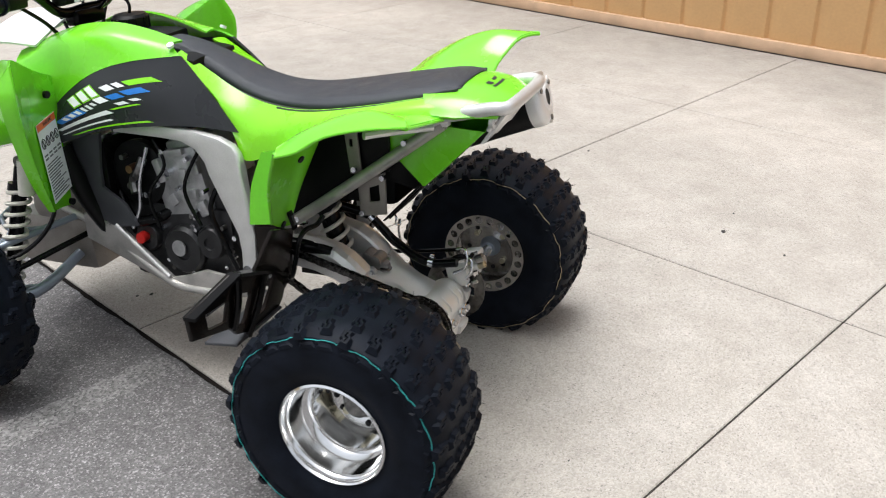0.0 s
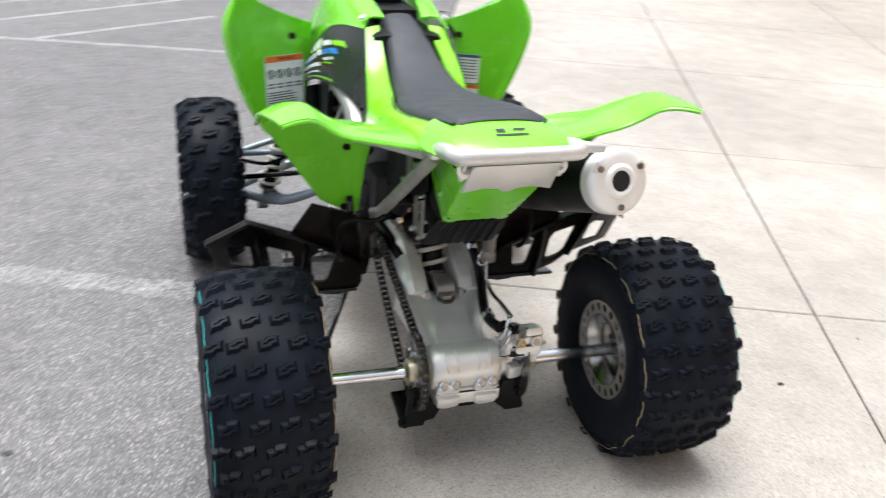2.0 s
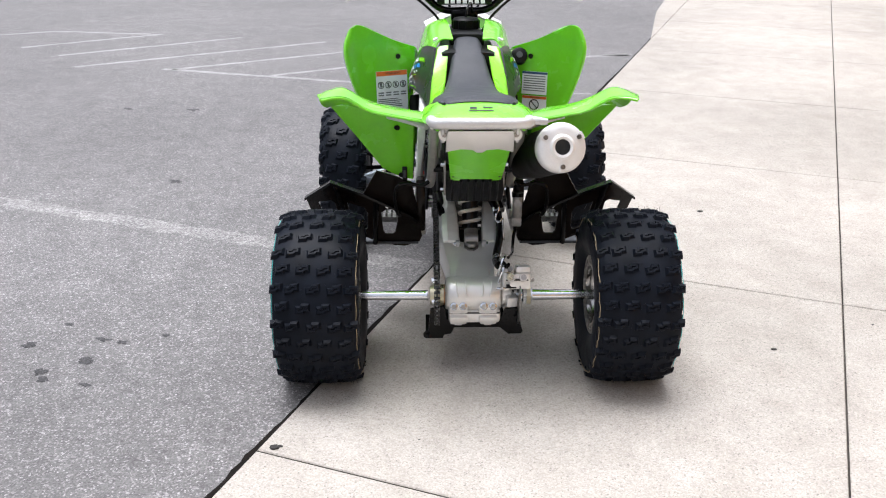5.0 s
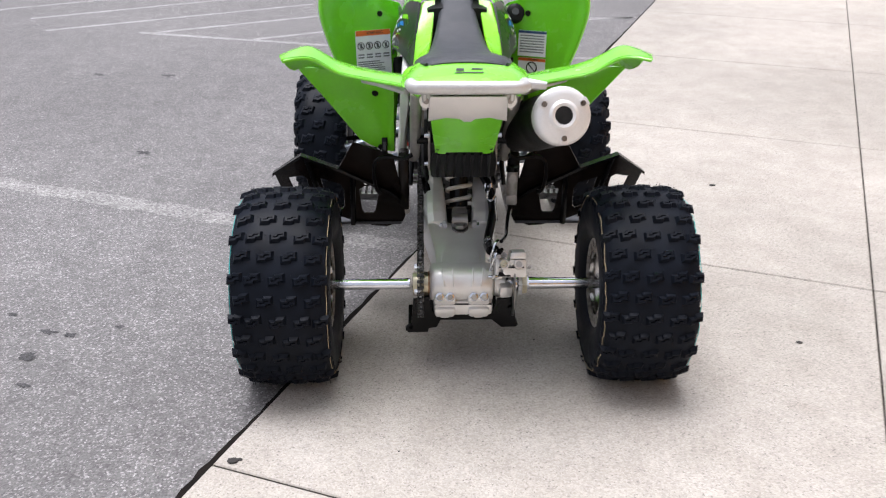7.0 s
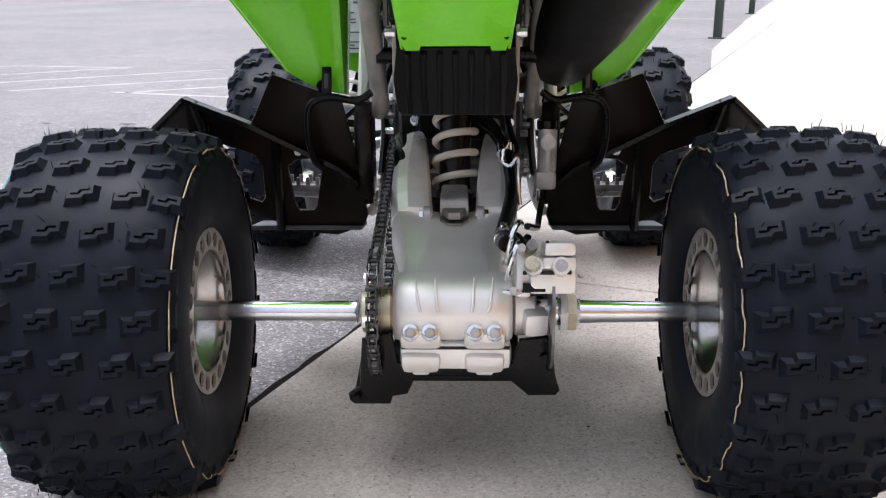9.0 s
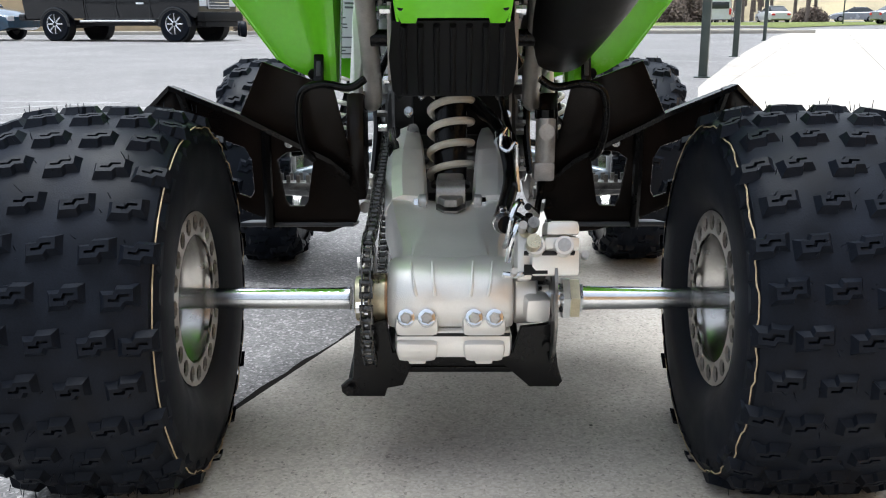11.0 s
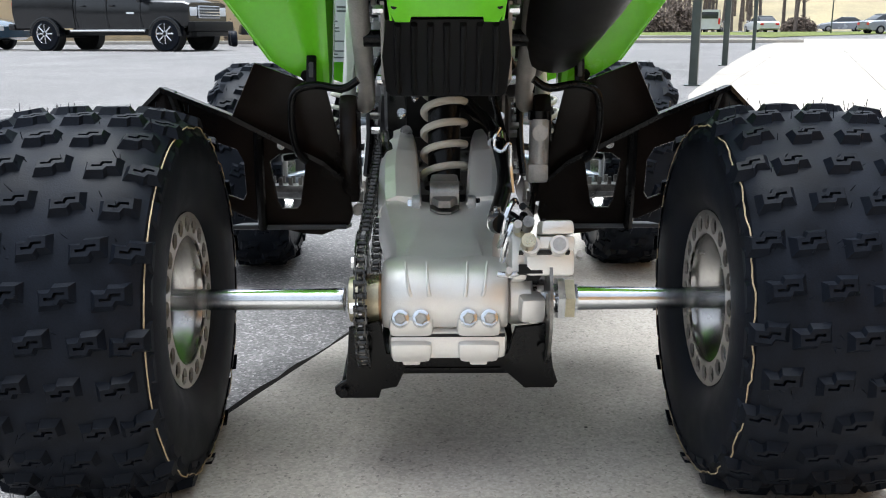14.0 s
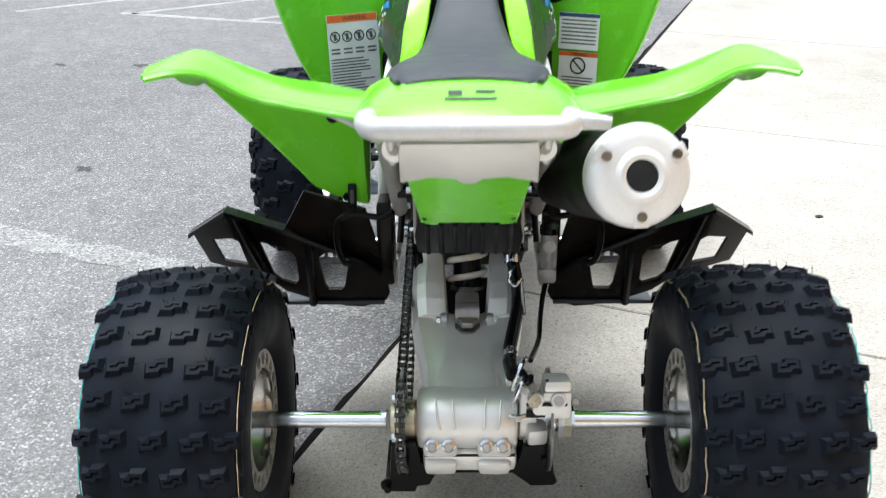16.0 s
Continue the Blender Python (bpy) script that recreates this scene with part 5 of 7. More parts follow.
# frame: main spar, tail tubes, lower rails
def frame_side(s):
    bm = bmesh.new()
    poly = [(0.86, 0.730), (0.715, 0.729), (0.60, 0.722), (0.526, 0.709), (0.484, 0.692), (0.466, 0.670), (0.460, 0.634), (0.440, 0.514), (0.430, 0.480), (0.432, 0.380), (0.440, 0.345), (0.468, 0.340), (0.478, 0.360), (0.477, 0.430), (0.484, 0.473), (0.562, 0.616), (0.574, 0.648), (0.600, 0.676), (0.640, 0.692), (0.703, 0.697), (0.86, 0.702)]
    prism(bm, poly, 0.026, lambda y, z, d: (s * (0.140 + d + (0.72 - z) * 0.06), y, z), bevel=0.010)
    f = part("frame_spar", bm, PAINTALU, QUAD, "silver cast aluminium main frame spar")
    bm = bmesh.new()
    rod(bm, (s * 0.17, 0.458, 0.385), (s * 0.190, 0.458, 0.385), 0.014, 12)
    part("pivot_bolt", bm, CHROME, f)
    bm = bmesh.new()
    prism(bm, [(0.436, 0.500), (0.365, 0.506), (0.345, 0.470), (0.340, 0.380), (0.372, 0.330), (0.436, 0.345)], 0.030, lambda y, z, d: (s * (0.146 + d), y, z), bevel=0.008)
    part("pivot_guard", bm, BROWNBLACK, f, "black plastic guard behind the spar")
    bm = bmesh.new()
    tube(bm, ((s * 0.118, -0.075, 0.768), (s * 0.122, 0.10, 0.655), (s * 0.128, 0.33, 0.512), (s * 0.135, 0.38, 0.49)), 0.0148, 12, 4)
    part("subframe_tube", bm, RAILALU, QUAD, "dull silver subframe tube")
    bm = bmesh.new()
    prism(bm, [(-0.075, 0.795), (0.12, 0.800), (0.20, 0.775), (0.10, 0.745), (-0.075, 0.750)], 0.008, lambda y, z, d: (s * (0.112 + d), y, z), [[(0.02, 0.765), (0.10, 0.775), (0.10, 0.762), (0.04, 0.755)]], bevel=0.002)
    prism(bm, [(0.160, 0.735), (0.195, 0.735), (0.182, 0.630), (0.150, 0.630)], 0.006, lambda y, z, d: (s * (0.100 + d), y, z), [[(0.172, 0.712), (0.182, 0.712), (0.181, 0.695), (0.172, 0.695)]], bevel=0.001)
    prism(bm, [(0.096, 0.632), (0.172, 0.604), (0.168, 0.520), (0.094, 0.530)], 0.006, lambda y, z, d: (s * (0.084 + d), y, z), [[(0.113, 0.602), (0.142, 0.592), (0.140, 0.557), (0.111, 0.562)]], bevel=0.001)
    part("subframe_bracket", bm, DULLALU, QUAD, "drilled silver bracket")
    bm = bmesh.new()
    tube(bm, ((s * 0.10, 1.16, 0.45), (s * 0.125, 1.02, 0.425), (s * 0.150, 0.90, 0.385), (s * 0.160, 0.74, 0.306), (s * 0.160, 0.62, 0.294), (s * 0.155, 0.42, 0.310)), (0.009, 0.010, 0.011, 0.011, 0.010), 10, 5)
    prism(bm, [(1.02, 0.470), (0.93, 0.458), (0.891, 0.440), (0.735, 0.318), (0.690, 0.328), (0.620, 0.352), (0.556, 0.346), (0.620, 0.288), (0.752, 0.297), (0.927, 0.366), (1.02, 0.400)], 0.012, lambda y, z, d: (s * (0.150 + d), y, z), bevel=0.003)
    rail = part("lower_rail", bm, RAILALU, QUAD, "silver lower frame rail")
    bm = bmesh.new()
    tube(bm, ((s * 0.164, 0.905, 0.450), (s * 0.166, 0.74, 0.322)), 0.006, 8, 1)
    part("rail_edge", bm, PAINTALU, rail)
    for p in ((0.122, 0.02, 0.722), (0.108, 0.165, 0.645), (0.086, 0.10, 0.622), (0.086, 0.16, 0.530), (0.130, 0.325, 0.515)):
        bm = bmesh.new()
        rod(bm, (s * p[0], p[1], p[2]), (s * (p[0] + 0.014), p[1], p[2]), 0.007, 8)
        part("frame_bolt", bm, CHROME, QUAD)


for side in (-1, 1):
    frame_side(side)
bm = bmesh.new()
rod(bm, (-0.12, 0.19, 0.588), (0.12, 0.19, 0.588), 0.012)
part("cross_tube", bm, SATIN, QUAD)
# black box added behind the shock so the well reads as shade
bm = bmesh.new()
box(bm, (0.01, 0.478, 0.55), (0.16, 0.03, 0.24), 0.01)
part("well_backing", bm, BLACK, QUAD, "black sheet added for the dark behind the shock")

# engine
bm = bmesh.new()
box(bm, (0, 0.66, 0.40), (0.25, 0.36, 0.22), 0.03)
box(bm, (0, 0.52, 0.47), (0.22, 0.18, 0.16), 0.03)
# black box added to fill the shaded space ahead of the engine
box(bm, (0, 0.80, 0.41), (0.20, 0.20, 0.20), 0.03)
engine = part("engine", bm, ENGINE, QUAD, "black and silver single-cylinder engine", loc=(0, 0.062, 0))
bm = bmesh.new()
box(bm, (0, 0.635, 0.565), (0.25, 0.165, 0.18), 0.018, (-14, 0, 0))
box(bm, (0, 0.60, 0.66), (0.22, 0.17, 0.06), 0.02, (-14, 0, 0))
part("cylinder_head", bm, GREYALU, engine, "grey cast cylinder head")
for s in (-1, 1):
    for y, z, r, t in ((0.635, 0.392, 0.066, 0.030), (0.76, 0.415, 0.040, 0.022), (0.545, 0.42, 0.045, 0.026)):
        bm = bmesh.new()
        lathe(bm, [(s * a, q) for a, q in ((0.12, r), (0.12 + t * 0.7, r), (0.12 + t, r * 0.88), (0.12 + t, r * 0.4), (0.12 + t * 0.8, r * 0.36), (0.12 + t * 0.8, 0.001))], 28)
        part("engine_cover", bm, ENGINE, engine, loc=(0, y, z))
    bm = bmesh.new()
    rod(bm, (s * 0.148, 0.645, 0.400), (s * 0.153, 0.645, 0.400), 0.022, 20)
    part("cover_badge", bm, GREYALU, engine)
    for y, z, w, h, r in ((0.575, 0.615, 0.030, 0.034, 0), (0.600, 0.545, 0.052, 0.026, 8), (0.655, 0.525, 0.030, 0.030, -20), (0.690, 0.600, 0.024, 0.062, -6), (0.640, 0.650, 0.070, 0.018, 4), (0.615, 0.590, 0.026, 0.040, 15), (0.560, 0.510, 0.030, 0.040, -12)):
        bm = bmesh.new()
        box(bm, (s * 0.128, y, z), (0.020, w, h), 0.005, (-14 + r, 0, 0))
        part("casting_boss", bm, GREYALU, engine)
    for y, z, r in ((0.590, 0.640, 0.007), (0.665, 0.655, 0.007), (0.700, 0.565, 0.008), (0.630, 0.560, 0.006), (0.585, 0.500, 0.008), (0.655, 0.600, 0.010), (0.545, 0.560, 0.006), (0.720, 0.475, 0.007), (0.585, 0.455, 0.006), (0.690, 0.360, 0.006), (0.610, 0.335, 0.006), (0.80, 0.36, 0.007), (0.76, 0.33, 0.006)):
        bm = bmesh.new()
        rod(bm, (s * 0.125, y, z), (s * 0.147, y, z), r, 6)
        part("engine_bolt", bm, CHROME, engine)
    for line, r, mt in ((((0.135, 0.72, 0.66), (0.155, 0.74, 0.58), (0.150, 0.76, 0.50), (0.145, 0.80, 0.44)), 0.006, CHROME), (((0.125, 0.52, 0.70), (0.150, 0.56, 0.64), (0.150, 0.60, 0.56), (0.150, 0.56, 0.47)), 0.005, SATIN), (((0.13, 0.70, 0.68), (0.145, 0.66, 0.62), (0.15, 0.72, 0.54), (0.15, 0.70, 0.45)), 0.0045, SATIN)):
        bm = bmesh.new()
        tube(bm, [(s * x, y, z) for x, y, z in line], r, 8, 6)
        part("engine_pipe", bm, mt, engine)
    rnd = random.Random(7 + s)
    for k in range(22):
        y, z = rnd.uniform(0.47, 0.83), rnd.uniform(0.32, 0.50)
        bm = bmesh.new()
        rod(bm, (s * 0.12, y, z), (s * rnd.uniform(0.130, 0.142), y, z), rnd.uniform(0.005, 0.008), 6)
        part("engine_bolt", bm, CHROME if k % 3 else STEEL, engine)
    bm = bmesh.new()
    tube(bm, [(s * x, y, z) for x, y, z in ((0.11, 0.86, 0.52), (0.14, 0.80, 0.46), (0.13, 0.72, 0.47), (0.10, 0.66, 0.50))], 0.014, 10, 5)
    part("water_hose", bm, SATIN, engine)
    bm = bmesh.new()
    tube(bm, [(s * x, y, z) for x, y, z in ((0.10, 0.50, 0.60), (0.14, 0.53, 0.52), (0.14, 0.50, 0.43), (0.145, 0.46, 0.36))], 0.007, 8, 5)
    part("breather_hose", bm, SATIN, engine)
bm = bmesh.new()
rod(bm, (-0.11, 0.768, 0.418), (-0.160, 0.768, 0.418), 0.015, 14)
part("oil_filler", bm, RED, engine, "red filler cap")
bm = bmesh.new()
box(bm, (0, 0.94, 0.55), (0.30, 0.05, 0.24), 0.01)
rad = part("radiator", bm, SATIN, QUAD, "black radiator with fan")
for s in (-1, 1):
    bm = bmesh.new()
    prism(bm, [(1.03, 0.675), (0.912, 0.695), (0.930, 0.60), (0.932, 0.55), (0.866, 0.512), (0.829, 0.452), (0.945, 0.440), (0.975, 0.495), (1.005, 0.60)], 0.012, lambda y, z, d: (s * (0.150 + d), y, z), bevel=0.004)
    part("radiator_guard", bm, GREYPLASTIC, rad, "dark grey plastic radiator guard")
    bm = bmesh.new()
    lathe(bm, [(s * 0.10, 0.0), (s * 0.10, 0.085), (s * 0.125, 0.088), (s * 0.13, 0.075), (s * 0.115, 0.02), (s * 0.115, 0.0)], 24)
    part("fan_shroud", bm, BLACK, rad, loc=(0, 0.83, 0.585))
    bm = bmesh.new()
    tube(bm, [(s * x, y, z) for x, y, z in ((0.135, 0.80, 0.63), (0.15, 0.81, 0.60), (0.14, 0.84, 0.57), (0.15, 0.83, 0.54))], 0.012, 8, 5)
    part("thermostat", bm, STEEL, rad)
    for y, z, r, mt in ((0.845, 0.600, 0.011, BRONZE), (0.825, 0.575, 0.009, CHROME), (0.85, 0.555, 0.010, STEEL), (0.80, 0.535, 0.008, CHROME), (0.865, 0.63, 0.007, STEEL)):
        bm = bmesh.new()
        rod(bm, (s * 0.118, y, z), (s * 0.146, y, z), r, 10)
        part("pipe_union", bm, mt, rad)
    bm = bmesh.new()
    tube(bm, [(s * x, y, z) for x, y, z in ((0.190, 1.03, 0.66), (0.165, 0.99, 0.52), (0.14, 0.95, 0.42))], (0.03, 0.026, 0.02), 10, 5)
    part("shroud_leg", bm, BLACK, QUAD, "black shroud leg")


# tank shrouds with their printed panels
def shroud(s):
    top = [
        [(0.050, 0.690, 0.905), (0.060, 0.80, 0.935), (0.070, 0.90, 0.948), (0.085, 1.02, 0.935), (0.115, 1.18, 0.88)],
        [(0.090, 0.690, 0.905), (0.110, 0.80, 0.918), (0.125, 0.90, 0.925), (0.145, 1.02, 0.905), (0.160, 1.16, 0.84)],
        [(0.112, 0.650, 0.884), (0.138, 0.79, 0.872), (0.158, 0.89, 0.848), (0.172, 0.98, 0.800), (0.186, 1.09, 0.715)],
    ]
    skin = Skin(mirror(top, s))
    bm = bmesh.new()
    skin.sheet(bm, 14, 26, 0.005)
    part("tank_shroud", bm, GREEN, QUAD, "lime green plastic tank shroud")
    low = [
        [(0.110, 0.650, 0.884), (0.136, 0.79, 0.872), (0.156, 0.89, 0.848), (0.170, 0.98, 0.800), (0.184, 1.09, 0.715)],
        [(0.122, 0.570, 0.812), (0.156, 0.71, 0.812), (0.180, 0.83, 0.793), (0.198, 0.94, 0.755), (0.204, 1.075, 0.694)],
        [(0.132, 0.480, 0.715), (0.156, 0.60, 0.730), (0.180, 0.74, 0.728), (0.200, 0.88, 0.712), (0.206, 1.060, 0.660)],
    ]
    skin = Skin(mirror(low, s))
    bm = bmesh.new()
    skin.sheet(bm, 14, 30, 0.006)
    p = part("tank_panel", bm, PANELM, QUAD, "glossy black tank panel with slanted coloured print")
    lift = 0.0042 if skin.normal(0.5, 0.5).x * s > 0 else -0.0042

    def stripes(name, quads, material, k=1.0):
        for u0, u1, v0, v1, lean in quads:
            b = bmesh.new()
            skin.patch(b, ((u0, v0 + lean), (u0, v1 + lean), (u1, v1), (u1, v0)), lift * k)
            part(name, b, material, p)

    letters = [(0.215, 0.400, 0.690, 0.735, 0.03), (0.215, 0.400, 0.622, 0.667, 0.03), (0.215, 0.400, 0.555, 0.600, 0.03)]
    stripes("print_lime", [(u0 - 0.022, u1 + 0.022, v0 - 0.007, v1 + 0.007, g) for u0, u1, v0, v1, g in letters], LIME, 0.85)
    stripes("print_white", letters, WHITE, 1.1)
    stripes("print_blue", [(0.455, 0.580, 0.690, 0.840, 0.03), (0.440, 0.520, 0.270, 0.400, 0.03), (0.450, 0.530, 0.420, 0.500, 0.03)], BLUE, 0.9)
    stripes("print_white", [(0.475, 0.560, 0.790, 0.812, 0.02), (0.475, 0.560, 0.750, 0.775, 0.02), (0.475, 0.560, 0.712, 0.735, 0.02), (0.465, 0.560, 0.670, 0.690, 0.02), (0.465, 0.560, 0.635, 0.655, 0.02), (0.465, 0.530, 0.600, 0.622, 0.02), (0.430, 0.530, 0.520, 0.580, 0.03), (0.300, 0.390, 0.440, 0.500, 0.03), (0.310, 0.390, 0.375, 0.420, 0.03), (0.580, 0.620, 0.430, 0.490, 0.02), (0.570, 0.605, 0.350, 0.400, 0.02), (0.640, 0.700, 0.560, 0.860, 0.02), (0.770, 0.800, 0.600, 0.860, 0.01)], WHITE)
    stripes("print_lime", [(0.320, 0.395, 0.180, 0.350, 0.03), (0.870, 0.905, 0.420, 0.820, 0.02), (0.640, 0.660, 0.380, 0.540, 0.02)], LIME)


for side in (-1, 1):
    shroud(side)
bm = bmesh.new()
box(bm, (0, 0.80, 0.80), (0.20, 0.36, 0.16), 0.04)
box(bm, (0, 0.88, 0.89), (0.12, 0.26, 0.06), 0.02)
part("fuel_tank", bm, BLACK, QUAD, "black plastic fuel tank")
bm = bmesh.new()
lathe(bm, [(0.905, 0.030), (0.915, 0.047), (0.945, 0.047), (0.952, 0.040), (0.954, 0.0)], 28, axis="z")
cap = part("fuel_cap", bm, BLACK, QUAD, "black ribbed fuel cap", loc=(0, 0.895, 0.005))
for k in range(12):
    t = math.tau * k / 12
    bm = bmesh.new()
    rod(bm, (0.047 * math.cos(t), 0.047 * math.sin(t), 0.917), (0.047 * math.cos(t), 0.047 * math.sin(t), 0.944), 0.004, 6)
    part("cap_rib", bm, BLACK, cap)
for s in (-1, 1):
    bm = bmesh.new()
    rod(bm, (s * 0.108, 0.680, 0.905), (s * 0.111, 0.679, 0.911), 0.009, 14)
    part("shroud_bolt", bm, WHITEP, QUAD)


# front fenders with the warning labels
def front_fender(s):
    def y_of(x):
        return 1.110 - 0.5 * x

    back = []
    for row in (((0.430, 0.020, 0.888), (0.412, -0.008, 0.917), (0.384, 0.0, 0.926), (0.325, 0.0, 0.898), (0.262, 0.0, 0.868), (0.186, 0.0, 0.840)),
                ((0.440, 0.020, 0.855), (0.428, -0.020, 0.864), (0.398, -0.004, 0.868), (0.330, 0.004, 0.852), (0.262, 0.002, 0.836), (0.186, 0.0, 0.806)),
                ((0.437, 0.020, 0.800), (0.424, -0.020, 0.800), (0.396, -0.002, 0.794), (0.330, 0.004, 0.780), (0.262, 0.002, 0.765), (0.186, 0.0, 0.745)),
                ((0.408, 0.018, 0.700), (0.397, -0.016, 0.700), (0.374, 0.0, 0.694), (0.320, 0.002, 0.680), (0.262, 0.0, 0.665), (0.196, 0.0, 0.650)),
                ((0.374, 0.014, 0.620), (0.364, -0.012, 0.618), (0.347, 0.0, 0.612), (0.310, 0.0, 0.602), (0.260, 0.0, 0.590), (0.203, 0.0, 0.575)),
                ((0.330, 0.008, 0.548), (0.323, -0.004, 0.546), (0.312, 0.0, 0.543), (0.286, 0.0, 0.537), (0.250, 0.0, 0.528), (0.210, 0.0, 0.514))):
        back.append([(s * x, y_of(x) + d, z) for x, d, z in row])
    skin = Skin(back)
    bm = bmesh.new()
    skin.sheet(bm, 24, 30, 0.005)
    f = part("front_fender", bm, GREEN, QUAD, "lime green plastic front fender")
    top = [back[0]]
    for row in (((0.405, 0.965, 0.872), (0.360, 0.985, 0.910), (0.262, 1.020, 0.856), (0.176, 1.060, 0.822)),
                ((0.330, 1.10, 0.778), (0.295, 1.12, 0.815), (0.228, 1.15, 0.782), (0.160, 1.18, 0.752)),
                ((0.250, 1.28, 0.682), (0.222, 1.31, 0.712), (0.180, 1.34, 0.690), (0.135, 1.36, 0.67)),
                ((0.200, 1.46, 0.590), (0.180, 1.49, 0.612), (0.150, 1.52, 0.60), (0.110, 1.52, 0.59))):
        a, b, c, d = [Vector((s * x, y, z)) for x, y, z in row]
        top.append([tuple(q) for q in (a, a.lerp(b, 0.6), b, b.lerp(c, 0.6), c, d)])
    bm = bmesh.new()
    Skin(top).sheet(bm, 24, 16, 0.005)
    part("fender_top", bm, GREEN, f)
    side = [[top[k][0] for k in range(5)], [(s * 0.437, 0.912, 0.80), (s * 0.408, 0.965, 0.800), (s * 0.332, 1.10, 0.730), (s * 0.250, 1.29, 0.645), (s * 0.205, 1.47, 0.56)]]
    bm = bmesh.new()
    Skin(side).sheet(bm, 4, 24, 0.005)
    part("fender_edge", bm, GREEN, f)
    for x, z in ((0.246, 0.812), (0.218, 0.528)):
        bm = bmesh.new()
        rod(bm, (s * x, y_of(x) - 0.004, z), (s * x, y_of(x) - 0.014, z), 0.009, 12)
        part("push_rivet", bm, BLACK, f)

    # a flat label; its own x to the viewer's right, y up
    def label(x0, x1, z0, z1, name, text, rows):
        xm, zm = (x0 + x1) / 2, (z0 + z1) / 2
        yaw = 26.57 if s < 0 else -26.57
        w, h = (x1 - x0) / math.cos(radians(26.57)), z1 - z0
        m = pose(s * xm, y_of(xm) - 0.0085, zm, 90, 0, yaw) @ pose(0, 0, 0, -3, 0, 0)
        bm = bmesh.new()
        box(bm, (0, 0, 0), (w, h, 0.0012), 0.0)
        lab = part(name, bm, WHITE, f, text)
        lab.matrix_basis = m

        def bar(nm, cx, cy, bw, bh, mt, up=0.001):
            b = bmesh.new()
            box(b, (cx * w, cy * h, up), (bw * w, bh * h, 0.0006), 0.0)
            return part(nm, b, mt, lab)

        for r in rows:
            bar(*r)
        return lab, w, h, m

    if s < 0:
        rows = [("label_header", 0, 0.455, 0.98, 0.085, ORANGE)]
        for k in range(4):
            rows.append(("pictogram", -0.355 + 0.237 * k, 0.245, 0.05, 0.08, PRINTGREY))
        for k in range(4):
            for j in range(2):
                rows.append(("print_line", -0.36 + 0.24 * k, 0.10 - 0.045 * j, 0.17, 0.022, PRINTGREY))
        rr = random.Random(3)
        for k in range(13):
            wd = rr.uniform(0.55, 0.9)
            rows.append(("print_line", -0.46 + wd / 2, -0.02 - 0.036 * k, wd, 0.015, PRINTGREY))
        lab, w, h, m = label(0.212, 0.326, 0.566, 0.761, "warning_label", "white warning label with orange header", rows)
        word("WARNING", 0.0125, pose(0.006, 0.455 * h, 0.0014), INK, lab, "warning_word")
        for k in range(4):
            bm = bmesh.new()
            cx, cy, r = (-0.355 + 0.237 * k) * w, 0.245 * h, 0.0115
            tube(bm, [(cx + r * math.cos(math.tau * i / 24), cy + r * math.sin(math.tau * i / 24), 0.001) for i in range(24)], 0.0014, 5, closed=True)
            tube(bm, ((cx - r * 0.7, cy + r * 0.7, 0.001), (cx + r * 0.7, cy - r * 0.7, 0.001)), 0.0012, 5, 1)
            part("prohibition_ring", bm, INK, lab)
    else:
        rows = [("label_header", 0, 0.44, 1.0, 0.10, NAVY)]
        for k in range(7):
            rows.append(("print_line", 0, 0.30 - 0.105 * k, 0.86, 0.04, PRINTGREY))
        label(0.219, 0.308, 0.674, 0.757, "notice_label", "white notice label with navy header", rows)
        rows = [("label_header", 0, 0.43, 1.0, 0.12, ORANGE)]
        for k in range(3):
            rows.append(("print_line", 0, -0.25 - 0.09 * k, 0.8, 0.04, PRINTGREY))
        lab, w, h, m = label(0.221, 0.308, 0.588, 0.668, "age_label", "white warning label with orange header", rows)
        word("WARNING", 0.008, pose(0.003, 0.43 * h, 0.0014), INK, lab, "warning_word")
        bm = bmesh.new()
        tube(bm, [(0.018 * math.cos(math.tau * i / 28), 0.008 + 0.018 * math.sin(math.tau * i / 28), 0.001) for i in range(28)], 0.0022, 5, closed=True)
        tube(bm, ((-0.012, 0.020, 0.001), (0.012, -0.004, 0.001)), 0.002, 5, 1)
        part("prohibition_ring", bm, INK, lab)
        bm = bmesh.new()
        lathe(bm, [(-0.03, 0.022), (-0.022, 0.030), (0.0, 0.030), (0.004, 0.024), (0.004, 0.0)], 28, axis="z")
        knob = part("reverse_knob", bm, BLACK, QUAD, "round black knob beside the tank")
        knob.matrix_basis = pose(0.205, 0.985, 0.815, 60, 0, 0)
        bm = bmesh.new()
        rod(bm, (0, 0, 0.004), (0, 0, 0.007), 0.012, 16)
        part("knob_disc", bm, GREYPLASTIC, knob)


for side in (-1, 1):
    front_fender(side)


